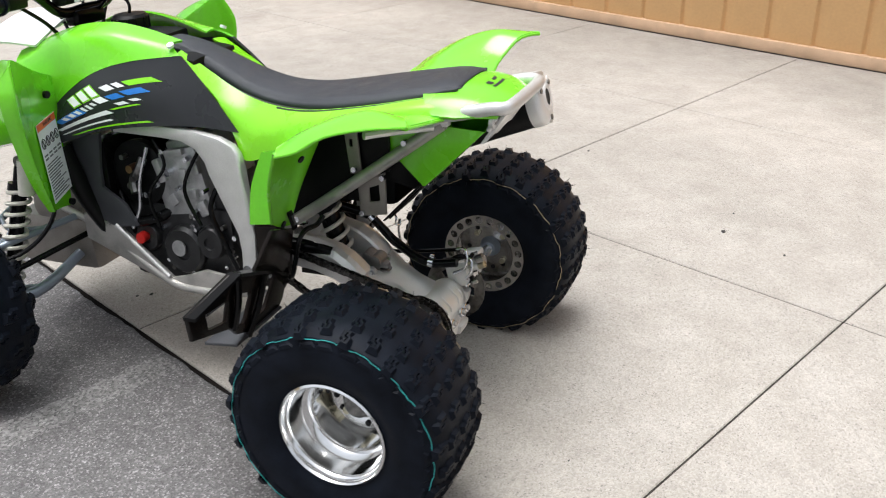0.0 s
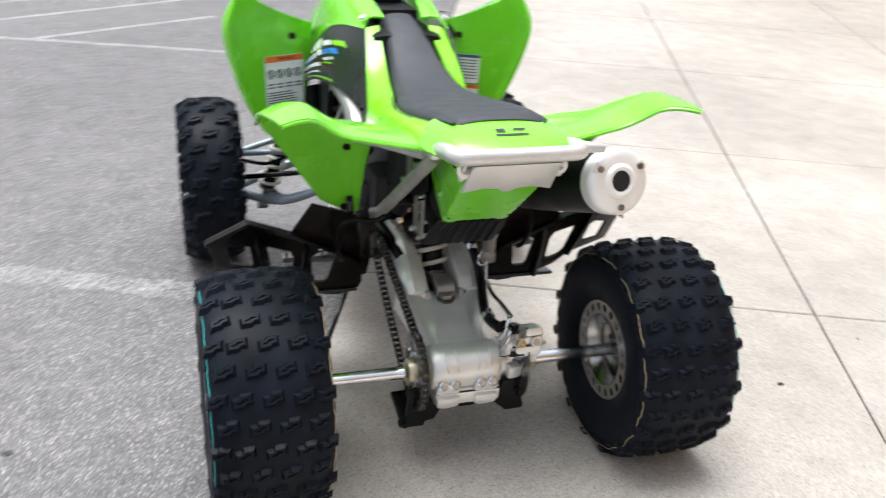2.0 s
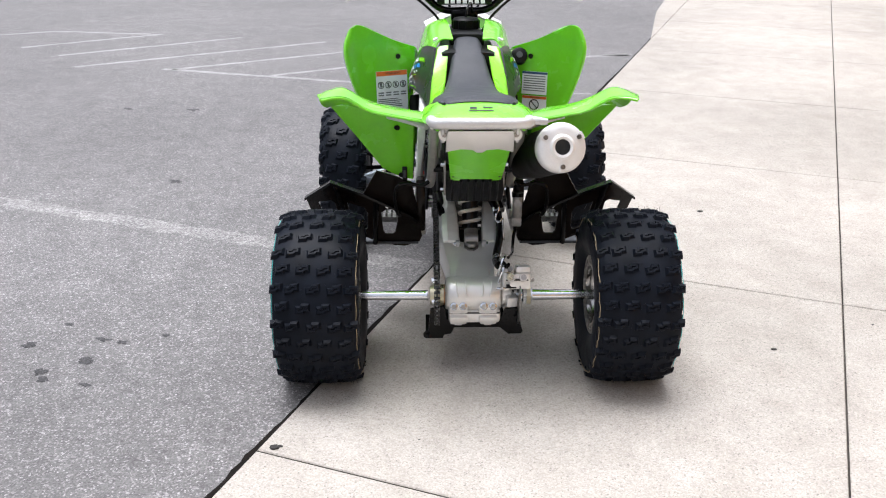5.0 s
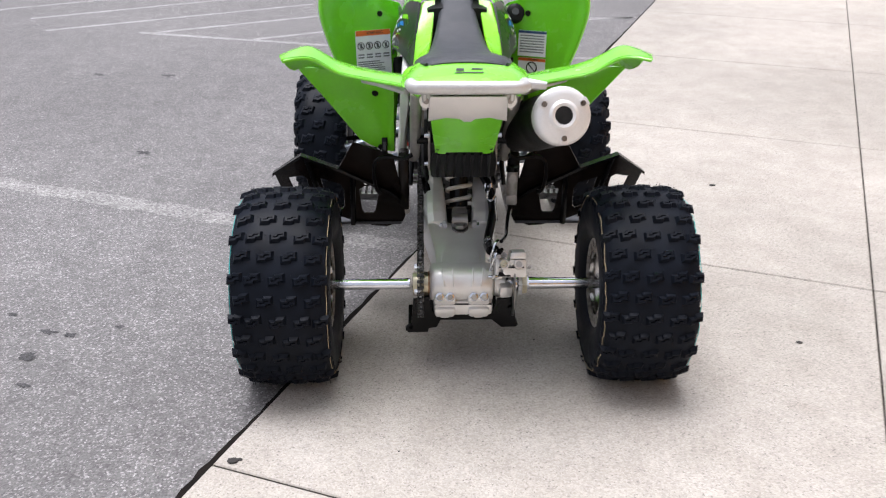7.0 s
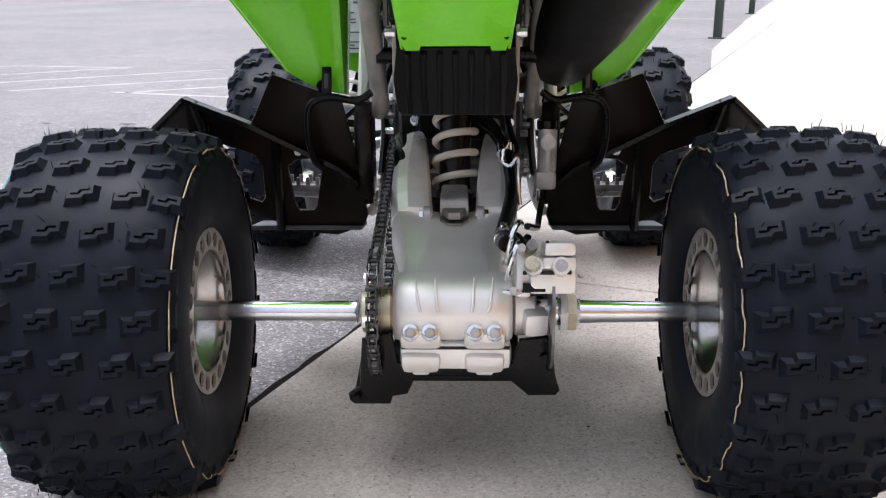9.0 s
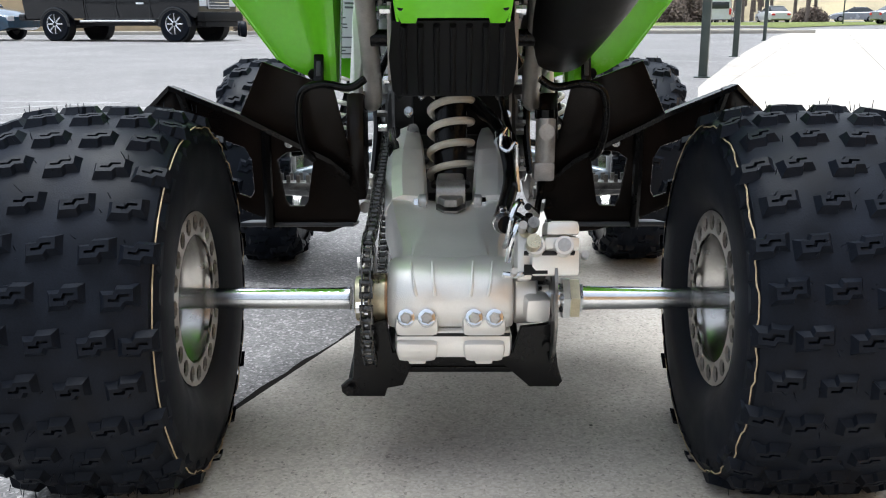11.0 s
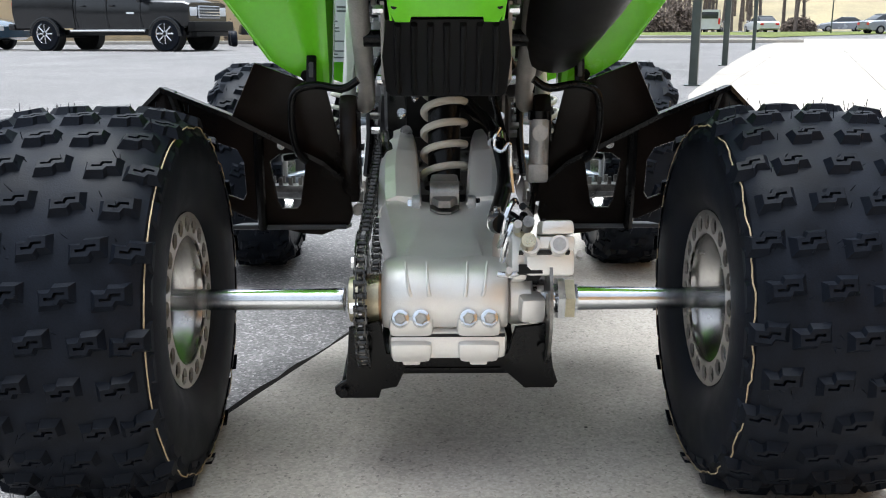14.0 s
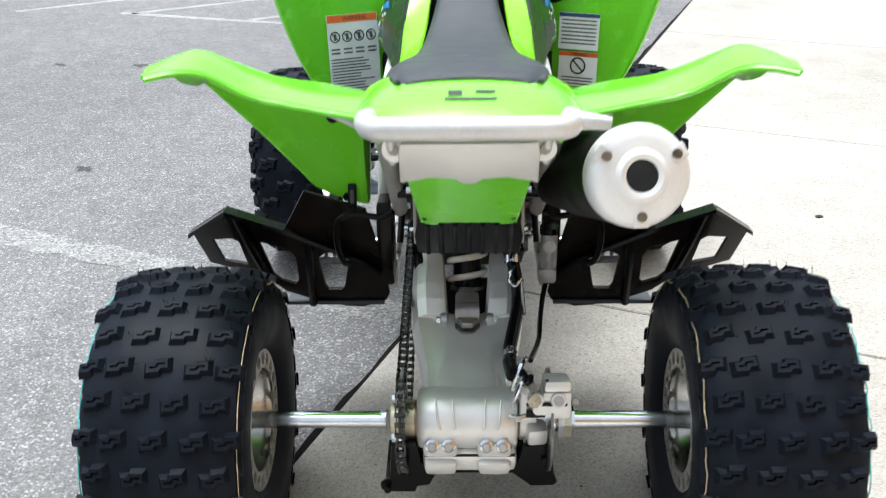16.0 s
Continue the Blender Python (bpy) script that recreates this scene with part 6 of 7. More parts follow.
# front suspension
def front_leg(s):
    ball_lo, ball_up = Vector((s * 0.415, 1.27, 0.215)), Vector((s * 0.405, 1.25, 0.345))
    bm = bmesh.new()
    tube(bm, ((s * 0.105, 1.12, 0.270), (s * 0.26, 1.15, 0.215), ball_lo), (0.014, 0.017, 0.015), 10, 5)
    tube(bm, ((s * 0.105, 1.38, 0.290), (s * 0.26, 1.35, 0.245), ball_lo), (0.014, 0.016, 0.015), 10, 5)
    tube(bm, ((s * 0.25, 1.155, 0.222), (s * 0.29, 1.24, 0.225), (s * 0.27, 1.345, 0.245)), 0.010, 8, 4)
    part("lower_arm", bm, GREYPAINT, QUAD, "grey-blue tubular lower suspension arm")
    bm = bmesh.new()
    tube(bm, ((s * 0.115, 1.10, 0.390), (s * 0.27, 1.17, 0.372), ball_up), 0.010, 10, 5)
    tube(bm, ((s * 0.115, 1.32, 0.400), (s * 0.27, 1.28, 0.375), ball_up), 0.010, 10, 5)
    tube(bm, ((s * 0.20, 1.14, 0.382), (s * 0.24, 1.22, 0.382), (s * 0.20, 1.30, 0.388)), 0.007, 8, 4)
    part("upper_arm", bm, GREYPAINT, QUAD, "grey-blue tubular upper suspension arm")
    bm = bmesh.new()
    tube(bm, (ball_lo + Vector((s * 0.008, 0, -0.02)), ball_lo.lerp(ball_up, 0.5) + Vector((s * 0.02, 0, 0)), ball_up + Vector((s * 0.008, 0, 0.02))), (0.018, 0.026, 0.016), 12, 4)
    part("knuckle", bm, GREYALU, QUAD)
    bm = bmesh.new()
    rod(bm, (s * 0.06, 1.06, 0.345), (s * 0.40, 1.19, 0.285), 0.0085, 10)
    part("tie_rod", bm, SATIN, QUAD, "black steering tie rod")
    shock((s * 0.315, 1.20, 0.245), (s * 0.205, 1.16, 0.620), 0.030, 0.0055, 8.5, 0.02, QUAD, 0.16, 0.80)
    bm = bmesh.new()
    rod(bm, (s * 0.255, 1.11, 0.55), (s * 0.245, 1.10, 0.64), 0.022, 16)
    part("shock_reservoir", bm, CREAM, QUAD, "cream shock reservoir")
    bm = bmesh.new()
    tube(bm, ((s * 0.16, 1.10, 0.52), (s * 0.22, 1.08, 0.42), (s * 0.30, 1.13, 0.35), (s * 0.40, 1.22, 0.34)), 0.006, 8, 6)
    part("front_brake_hose", bm, SATIN, QUAD)


for side in (-1, 1):
    front_leg(side)
bm = bmesh.new()
box(bm, (0, 1.24, 0.34), (0.21, 0.36, 0.14), 0.02, taper=0.8)
box(bm, (0, 1.20, 0.52), (0.18, 0.20, 0.24), 0.03)
part("front_frame", bm, DULLALU, QUAD, "silver front frame")
bm = bmesh.new()
box(bm, (0, 1.38, 0.70), (0.24, 0.34, 0.20), 0.05, (-12, 0, 0), 0.8)
part("nose_cover", bm, GREEN, QUAD, "lime green nose cover")
bm = bmesh.new()
Skin([[(-0.14, 1.10, 0.90), (-0.15, 1.25, 0.905), (-0.13, 1.40, 0.85)], [(0, 1.08, 0.955), (0, 1.25, 0.96), (0, 1.42, 0.89)], [(0.14, 1.10, 0.90), (0.15, 1.25, 0.905), (0.13, 1.40, 0.85)]]).sheet(bm, 12, 12, 0.006)
part("number_plate_cover", bm, WHITEP, QUAD, "white front cover")

# handlebar
bm = bmesh.new()
tube(bm, ((-0.44, 0.93, 1.030), (-0.28, 1.00, 1.035), (-0.17, 1.045, 1.030), (-0.085, 1.05, 0.972), (0, 1.05, 0.968), (0.085, 1.05, 0.972), (0.17, 1.045, 1.030), (0.28, 1.00, 1.035), (0.44, 0.93, 1.030)), 0.0125, 12, 6)
rod(bm, (-0.17, 1.045, 1.024), (0.17, 1.045, 1.024), 0.008)
bar_ob = part("handlebar", bm, SATIN, QUAD, "black handlebar with crossbar pad")
bm = bmesh.new()
box(bm, (0, 1.035, 1.020), (0.205, 0.055, 0.062), 0.014, (-12, 0, 0))
pad = part("crossbar_pad", bm, BLACK, bar_ob, "black crossbar pad with pale print")
bm = bmesh.new()
for k in range(7):
    box(bm, (-0.066 + 0.022 * k, 1.004, 1.002), (0.015, 0.004, 0.014), 0.0, (-12, 0, 0))
    box(bm, (-0.066 + 0.022 * k, 1.012, 1.036), (0.015, 0.004, 0.016), 0.0, (-12, 0, 0))
part("pad_print", bm, WHITE, bar_ob)
for s in (-1, 1):
    bm = bmesh.new()
    tube(bm, ((s * 0.33, 0.978, 1.034), (s * 0.45, 0.926, 1.030)), 0.0175, 14, 1)
    rod(bm, (s * 0.325, 0.980, 1.034), (s * 0.335, 0.976, 1.034), 0.024, 14)
    part("grip", bm, RUBBER, bar_ob, "black rubber grip")
    bm = bmesh.new()
    box(bm, (s * 0.275, 1.00, 1.036), (0.06, 0.05, 0.045), 0.01)
    box(bm, (s * 0.225, 1.03, 1.045), (0.035, 0.04, 0.05), 0.01)
    part("switch_housing", bm, BLACK, bar_ob)
    bm = bmesh.new()
    tube(bm, ((s * 0.27, 1.03, 1.03), (s * 0.34, 1.035, 1.02), (s * 0.43, 1.00, 1.01)), (0.009, 0.007, 0.006), 8, 4)
    part("lever", bm, PAINTALU, bar_ob, "silver lever")
    bm = bmesh.new()
    tube(bm, ((s * 0.25, 1.04, 1.03), (s * 0.20, 1.10, 1.02), (s * 0.11, 1.08, 0.95), (s * 0.06, 1.06, 0.88)), 0.005, 8, 6)
    tube(bm, ((s * 0.22, 1.05, 1.05), (s * 0.12, 1.14, 1.06), (s * 0.05, 1.10, 0.97), (s * 0.04, 1.06, 0.88)), 0.0045, 8, 6)
    part("control_cable", bm, SATIN, bar_ob)
bm = bmesh.new()
rod(bm, (-0.245, 0.995, 1.055), (-0.245, 0.985, 1.070), 0.010, 12)
part("stop_switch", bm, RED, bar_ob, "red stop switch")
bm = bmesh.new()
rod(bm, (0, 1.06, 0.70), (0, 1.05, 0.955), 0.020)
box(bm, (0, 1.05, 0.95), (0.10, 0.05, 0.04), 0.01)
part("steering_stem", bm, SATIN, QUAD)
bm = bmesh.new()
tube(bm, ((0.0, 0.895, 0.955), (0.005, 0.90, 0.985), (0.02, 0.96, 1.00), (0.03, 1.03, 0.96)), 0.004, 8, 6)
part("tank_vent_hose", bm, SATIN, QUAD)

# the sprung body sits a little nose-down: all but the wheels and the front suspension
LEAN = Matrix(((1, 0, 0, 0), (0, 0.94, 0, 0), (0, -0.0477, 1.031, AXZ - 1.031 * BUILT), (0, 0, 0, 1)))
ARMS = Matrix(((1, 0, 0, 0), (0, 0.94, 0, 0), (0, 0, 1, AXZ - BUILT), (0, 0, 0, 1)))
for ob in QUAD.children:
    kind = ob.name.split(".")[0]
    if kind in ("lower_arm", "upper_arm", "knuckle", "tie_rod", "front_brake_hose"):
        ob.matrix_parent_inverse = ARMS
    elif kind not in ("rear_wheel", "front_wheel", "axle", "axle_nut"):
        ob.matrix_parent_inverse = LEAN


# ---- building beside the pavement ----
WALL_X, RIB = 4.445, 0.30
wall = tagged(new("wall_building"), "tan metal-sided building wall with vertical ribs", "wall", kind="structure")
prof = [(0.0, 0.0), (0.262, 0.0), (0.268, -0.016), (0.284, -0.016), (RIB, 0.0)]
b = bmesh.new()
lo = [b.verts.new((-d, y, 0.075)) for y, d in prof]
hi = [b.verts.new((-d, y, 3.1)) for y, d in prof]
backs = [[b.verts.new((0.05, y, z)) for y in (0.0, RIB)] for z in (0.075, 3.1)]
for k in range(len(prof) - 1):
    b.faces.new((lo[k], lo[k + 1], hi[k + 1], hi[k]))
b.faces.new((backs[0][0], backs[0][1], backs[1][1], backs[1][0]))
b.faces.new((lo[0], hi[0], backs[1][0], backs[0][0]))
b.faces.new((lo[-1], hi[-1], backs[1][1], backs[0][1]))
first = None
for k in range(-26, 42):
    m = EDGE @ pose(WALL_X, k * RIB + 0.065, 0)
    if first is None:
        first = part("panel", b, WALLM, wall, flat=True)
        first.matrix_basis = m
    else:
        same(first, wall, m)
bm = bmesh.new()
box(bm, (WALL_X + 0.02, 2.4, 0.037), (0.10, 20.8, 0.074), 0.006)
ob = part("base_trim", bm, WALLTRIM, wall, "pale tan base flashing")
ob.matrix_basis = EDGE
bm = bmesh.new()
box(bm, (WALL_X + 3.6, 2.4, 2.0), (7.0, 20.8, 3.18), 0.0)
box(bm, (WALL_X + 3.4, 2.4, 3.22), (7.4, 21.2, 0.20), 0.02)
ob = part("building_body", bm, WALLM, wall)
ob.matrix_basis = EDGE


# ---- posts along the edge ----
def post(u, v):
    p = new("steel_post")
    p.matrix_basis = EDGE @ pose(v, u, 0)
    tagged(p, "dark green painted steel post at the lot edge", "post", "posts along the edge")
    bm = bmesh.new()
    box(bm, (0, 0, 1.75), (0.088, 0.088, 3.52), 0.008)
    part("shaft", bm, POSTM, p)
    bm = bmesh.new()
    box(bm, (0, 0, -0.003), (0.17, 0.17, 0.012), 0.003)
    part("foot_plate", bm, POSTM, p)


for u, v in ((9.14, -0.345), (14.52, -0.50), (24.83, -0.69), (73.9, 1.72)):
    post(u, v)


# ---- vehicles across the lot ----
def wheel_for(parent, x, y, r, w, rim, s):
    wh = new("wheel")
    wh.parent, wh.location = parent, (x, y, r)
    b = bmesh.new()
    lathe(b, [(-w / 2, r * 0.60), (-w / 2, r * 0.93), (-w * 0.36, r), (w * 0.36, r), (w / 2, r * 0.93), (w / 2, r * 0.60)], 32)
    part("tyre", b, RUBBER, wh)
    b = bmesh.new()
    lathe(b, [(s * a, q) for a, q in ((w * 0.30, r * 0.10), (w * 0.20, r * 0.30), (w * 0.1, r * 0.5), (w * 0.42, r * 0.57), (w * 0.50, r * 0.615), (w * 0.2, r * 0.60))], 32)
    for k in range(8):
        t = math.tau * k / 8
        tube(b, ((s * w * 0.42, r * 0.10 * math.cos(t), r * 0.10 * math.sin(t)), (s * w * 0.44, r * 0.56 * math.cos(t), r * 0.56 * math.sin(t))), (r * 0.07, r * 0.05), 6, 1)
    part("rim", b, rim, wh)
    return wh


def sweep_body(bm, stations):
    """A car body from cross-sections along its length: (x, half width, sill z, shoulder z, roof z, roof half width)."""
    net = []
    for x, h, z0, z1, z2, h2 in stations:
        net.append([(x, -h * 0.94, z0), (x, -h, (z0 + z1) / 2), (x, -h * 0.97, z1), (x, -h2, z2), (x, 0, z2 + 0.02), (x, h2, z2), (x, h * 0.97, z1), (x, h, (z0 + z1) / 2), (x, h * 0.94, z0)])
    rings = [[bm.verts.new(p) for p in row] for row in net]
    for a, c in zip(rings, rings[1:]):
        for k in range(len(a) - 1):
            bm.faces.new((a[k], a[k + 1], c[k + 1], c[k]))
        bm.faces.new((a[0], a[-1], c[-1], c[0]))
    bm.faces.new(rings[0]), bm.faces.new(rings[-1])
    return bm


def pickup(m):
    t = new("pickup_truck")
    t.matrix_basis = m
    tagged(t, "black crew-cab pickup truck parked across the lot", "pickup truck")
    bm = bmesh.new()
    W = 0.98
    sweep_body(bm, [(-3.15, W, 0.72, 1.40, 1.42, W * 0.92), (-3.10, W, 0.62, 1.42, 1.44, W * 0.94), (-1.05, W, 0.62, 1.42, 1.44, W * 0.94)])
    sweep_body(bm, [(-1.02, W, 0.58, 1.36, 1.95, W * 0.80), (-0.85, W, 0.58, 1.36, 2.02, W * 0.80), (0.9, W, 0.58, 1.34, 2.02, W * 0.80), (1.45, W, 0.58, 1.34, 1.45, W * 0.84)])
    sweep_body(bm, [(1.45, W, 0.62, 1.30, 1.40, W * 0.86), (2.50, W, 0.66, 1.28, 1.36, W * 0.84), (2.66, W * 0.96, 0.70, 1.22, 1.28, W * 0.80)])
    body = part("body", bm, TRUCKPAINT, t)
    for s in (-1, 1):
        for x, r in ((-2.05, 0.53), (1.92, 0.53)):
            b = bmesh.new()
            pts = [(x + r * math.cos(radians(a)), 0.40 + r * math.sin(radians(a))) for a in range(0, 181, 12)]
            inner = [(x + (r - 0.10) * math.cos(radians(a)), 0.40 + (r - 0.10) * math.sin(radians(a))) for a in range(180, -1, -12)]
            prism(b, pts + inner, 0.06, lambda px, pz, d, s=s: (px, s * (0.965 + d), pz), bevel=0.015)
            part("wheel_arch", b, TRUCKPAINT, body)
            # solid black drum in place of the shade inside the wheel arch
            b = bmesh.new()
            rod(b, (x, s * 0.70, 0.42), (x, s * 0.984, 0.42), 0.47, 28)
            part("wheel_well_shade", b, HOLE, body)
        for x0, x1 in ((-0.80, 0.02), (0.10, 1.10)):
            b = bmesh.new()
            prism(b, [(x0, 1.40), (x1 + 0.02, 1.40), (x1 - (0.32 if x1 > 0.5 else 0), 1.90), (x0 + 0.05, 1.90)], 0.02, lambda px, pz, d, s=s: (px, s * (0.972 + d - (pz - 1.38) * 0.29), pz))
            part("side_window", b, GLASSDARK, body)
        # black strips on the flank paint the shade of door gaps
        for x in (-0.98, 0.06, 1.16):
            b = bmesh.new()
            box(b, (x, s * 0.984, 1.0), (0.014, 0.01, 0.78), 0.0)
            part("door_gap_shade", b, INK, body)
        for x in (-0.72, 0.25):
            b = bmesh.new()
            box(b, (x, s * 1.0, 1.22), (0.17, 0.03, 0.04), 0.01)
            part("door_handle", b, TRUCKPAINT, body)
        b = bmesh.new()
        tube(b, ((-1.1, s * 1.05, 0.535), (-0.9, s * 1.06, 0.55), (1.15, s * 1.06, 0.55), (1.3, s * 1.05, 0.535)), 0.035, 10, 3)
        part("side_step", b, POLISH, body, "polished side step")
        b = bmesh.new()
        box(b, (2.60, s * 0.72, 1.05), (0.16, 0.34, 0.24), 0.03)
        part("headlamp", b, HEADLAMP, body)
        b = bmesh.new()
        box(b, (1.30, s * 1.12, 1.42), (0.14, 0.24, 0.26), 0.04)
        part("wing_mirror", b, TRUCKPAINT, body)
        b = bmesh.new()
        box(b, (0.85, s * 0.992, 1.02), (0.24, 0.008, 0.05), 0.0)
        part("side_badge", b, WHITE, body)
        wheel_for(t, -2.05, s * 0.86, 0.47, 0.32, CHROME, s).rotation_euler = (0, 0, radians(90))
        wheel_for(t, 1.92, s * 0.86, 0.47, 0.32, CHROME, s).rotation_euler = (0, 0, radians(90))
        b = bmesh.new()
        box(b, (-3.14, s * 0.86, 1.16), (0.10, 0.16, 0.36), 0.02)
        part("tail_lamp", b, RED, body)
    b = bmesh.new()
    box(b, (2.68, 0, 1.04), (0.06, 1.06, 0.34), 0.02)
    g = part("grille", b, CHROME, body)
    b = bmesh.new()
    for k in range(4):
        box(b, (2.715, 0, 0.92 + 0.08 * k), (0.02, 0.96, 0.05), 0.0)
    part("grille_mesh", b, GREYPLASTIC, g)
    b = bmesh.new()
    box(b, (2.74, 0, 0.66), (0.24, 1.94, 0.26), 0.05)
    box(b, (2.70, 0, 0.46), (0.16, 1.6, 0.14), 0.03)
    part("front_bumper", b, BLACK, body)
    b = bmesh.new()
    box(b, (-3.26, 0, 0.66), (0.22, 1.9, 0.18), 0.04)
    part("rear_bumper", b, TRUCKPAINT, body)
    b = bmesh.new()
    prism(b, [(1.48, -0.78), (1.48, 0.78), (0.98, 0.74), (0.98, -0.74)], 0.02, lambda px, py, d: (px, py, 1.44 + (1.48 - px) * 1.10 + d))
    part("windscreen", b, GLASSDARK, body)
    b = bmesh.new()
    box(b, (0, 0, 0.50), (4.6, 0.9, 0.16), 0.03)
    rod(b, (-2.05, -0.8, 0.42), (-2.05, 0.8, 0.42), 0.07)
    rod(b, (1.92, -0.8, 0.42), (1.92, 0.8, 0.42), 0.06)
    part("chassis", b, INK, t)


def car(m, paint, label):
    c = new("parked_car")
    c.matrix_basis = m
    tagged(c, label, "car", "cars across the lot")
    bm = bmesh.new()
    W = 0.88
    sweep_body(bm, [(-2.2, W * 0.9, 0.40, 0.80, 0.86, W * 0.80), (-2.05, W, 0.30, 0.88, 0.96, W * 0.84), (-1.3, W, 0.25, 0.90, 1.00, W * 0.84), (1.0, W, 0.25, 0.88, 0.96, W * 0.84), (1.95, W, 0.28, 0.74, 0.80, W * 0.80), (2.2, W * 0.86, 0.36, 0.62, 0.66, W * 0.70)])
    body = part("body", bm, paint, c)
    bm = bmesh.new()
    sweep_body(bm, [(-1.75, W * 0.86, 0.90, 0.95, 1.00, W * 0.74), (-1.0, W * 0.86, 0.92, 1.05, 1.40, W * 0.64), (0.1, W * 0.86, 0.92, 1.05, 1.42, W * 0.64), (1.05, W * 0.86, 0.90, 0.93, 0.98, W * 0.76)])
    part("cabin_glass", bm, GLASSDARK, body)
    bm = bmesh.new()
    sweep_body(bm, [(-1.02, W * 0.66, 1.36, 1.38, 1.42, W * 0.6), (0.12, W * 0.66, 1.38, 1.40, 1.44, W * 0.6)])
    part("roof", bm, paint, body)
    for s in (-1, 1):
        for x in (-1.35, 1.35):
            wheel_for(c, x, s * 0.78, 0.32, 0.20, RIMALU, s).rotation_euler = (0, 0, radians(90))
        b = bmesh.new()
        box(b, (2.12, s * 0.60, 0.62), (0.18, 0.30, 0.15), 0.03)
        part("headlamp", b, HEADLAMP, body)
        b = bmesh.new()
        box(b, (-2.18, s * 0.62, 0.74), (0.08, 0.28, 0.16), 0.02)
        part("tail_lamp", b, RED, body)
        b = bmesh.new()
        box(b, (0.72, s * 0.96, 0.98), (0.10, 0.16, 0.12), 0.03)
        part("wing_mirror", b, paint, body)


pickup(pose(-10.25, 25.0, -0.01, 0, 0, -15.5) @ Matrix.Scale(0.985, 4))
car(pose(-16.13, 26.08, -0.01, 0, 0, -8), BLUECAR, "dark blue sedan parked behind the pickup")
car(pose(22.41, 80.18, 0.0, 0, 0, 92), WHITECAR, "white hatchback parked beyond the grass")
car(pose(19.51, 85.68, 0.0, 0, 0, 70), GREYCAR, "silver car parked beyond the grass")
car(pose(33.81, 93.51, 0.0, 0, 0, 170), GREYCAR, "dark grey car on the far drive")
car(pose(37.77, 91.77, 0.0, 0, 0, 175), REDCAR, "red car on the far drive")
car(pose(28.69, 69.26, 0.0, 0, 0, 10), GREYCAR, "silver car beyond the pavement end")
car(pose(10.24, 89.07, 0.0, 0, 0, 20), TRUCKPAINT, "black car among the trees")


def van(m):
    v = new("white_van")
    v.matrix_basis = m
    tagged(v, "white van with its rear towards the lot", "van", "cars across the lot")
    bm = bmesh.new()
    sweep_body(bm, [(-2.5, 0.96, 0.35, 1.0, 1.95, 0.80), (1.2, 0.96, 0.35, 1.0, 1.98, 0.80), (1.9, 0.96, 0.35, 1.0, 1.2, 0.80), (2.6, 0.9, 0.4, 0.8, 0.95, 0.76)])
    body = part("body", bm, WHITECAR, v)
    b = bmesh.new()
    box(b, (-2.50, 0, 1.50), (0.04, 1.5, 0.55), 0.02)
    part("rear_window", b, GLASSDARK, body)
    for s in (-1, 1):
        for x in (-1.6, 1.6):
            wheel_for(v, x, s * 0.84, 0.34, 0.22, RIMALU, s).rotation_euler = (0, 0, radians(90))
        b = bmesh.new()
        box(b, (-2.5, s * 0.85, 1.0), (0.05, 0.16, 0.5), 0.02)
        part("tail_lamp", b, RED, body)


van(pose(18.74, 82.88, 0.0, 0, 0, 75))

# row of small motor vehicles behind the truck's nose
for k, (x, y) in enumerate(((-8.40, 30.53), (-7.63, 31.39), (-6.96, 32.46))):
    q = new("parked_quad")
    q.matrix_basis = pose(x, y, -0.01, 0, 0, 200)
    tagged(q, "dark quad bike parked in a row across the lot", "quad bike", "far quad bikes")
    for sx in (-1, 1):
        for sy in (-0.55, 0.55):
            b = bmesh.new()
            lathe(b, [(-0.09, 0.14), (-0.1, 0.23), (-0.05, 0.26), (0.05, 0.26), (0.1, 0.23), (0.09, 0.14)], 18)
            part("tyre", b, RUBBER, q, loc=(sx * 0.42, sy, 0.26))
    b = bmesh.new()
    box(b, (0, 0, 0.55), (0.4, 1.2, 0.35), 0.08, taper=0.7)
    part("body", b, SATIN, q)
    b = bmesh.new()
    tube(b, ((-0.36, 0.28, 1.0), (-0.1, 0.4, 0.94), (0.1, 0.4, 0.94), (0.36, 0.28, 1.0)), 0.018, 8, 4)
    part("handlebar", b, SATIN, q)

# ---- far side of the lot ----
bm = bmesh.new()
box(bm, (-14.49, 38.93, 3.0), (26.0, 0.4, 6.02), 0.02)
tan_wall = tagged(part("wall_far", bm, STUCCO), "tan stucco wall of a building across the lot", "wall", kind="structure")
bm = bmesh.new()
box(bm, (-8.60, 34.39, 0.05), (40.0, 0.16, 0.14), 0.03)
tagged(part("far_kerb", bm, CONCRETE), "pale concrete kerb at the far side", "kerb", kind="structure")
bm = bmesh.new()
box(bm, (-8.60, 36.51, 0.03), (40.0, 4.2, 0.10), 0.0)
tagged(part("far_verge", bm, FIELD), "dry pale verge under the far wall", "verge", kind="structure")


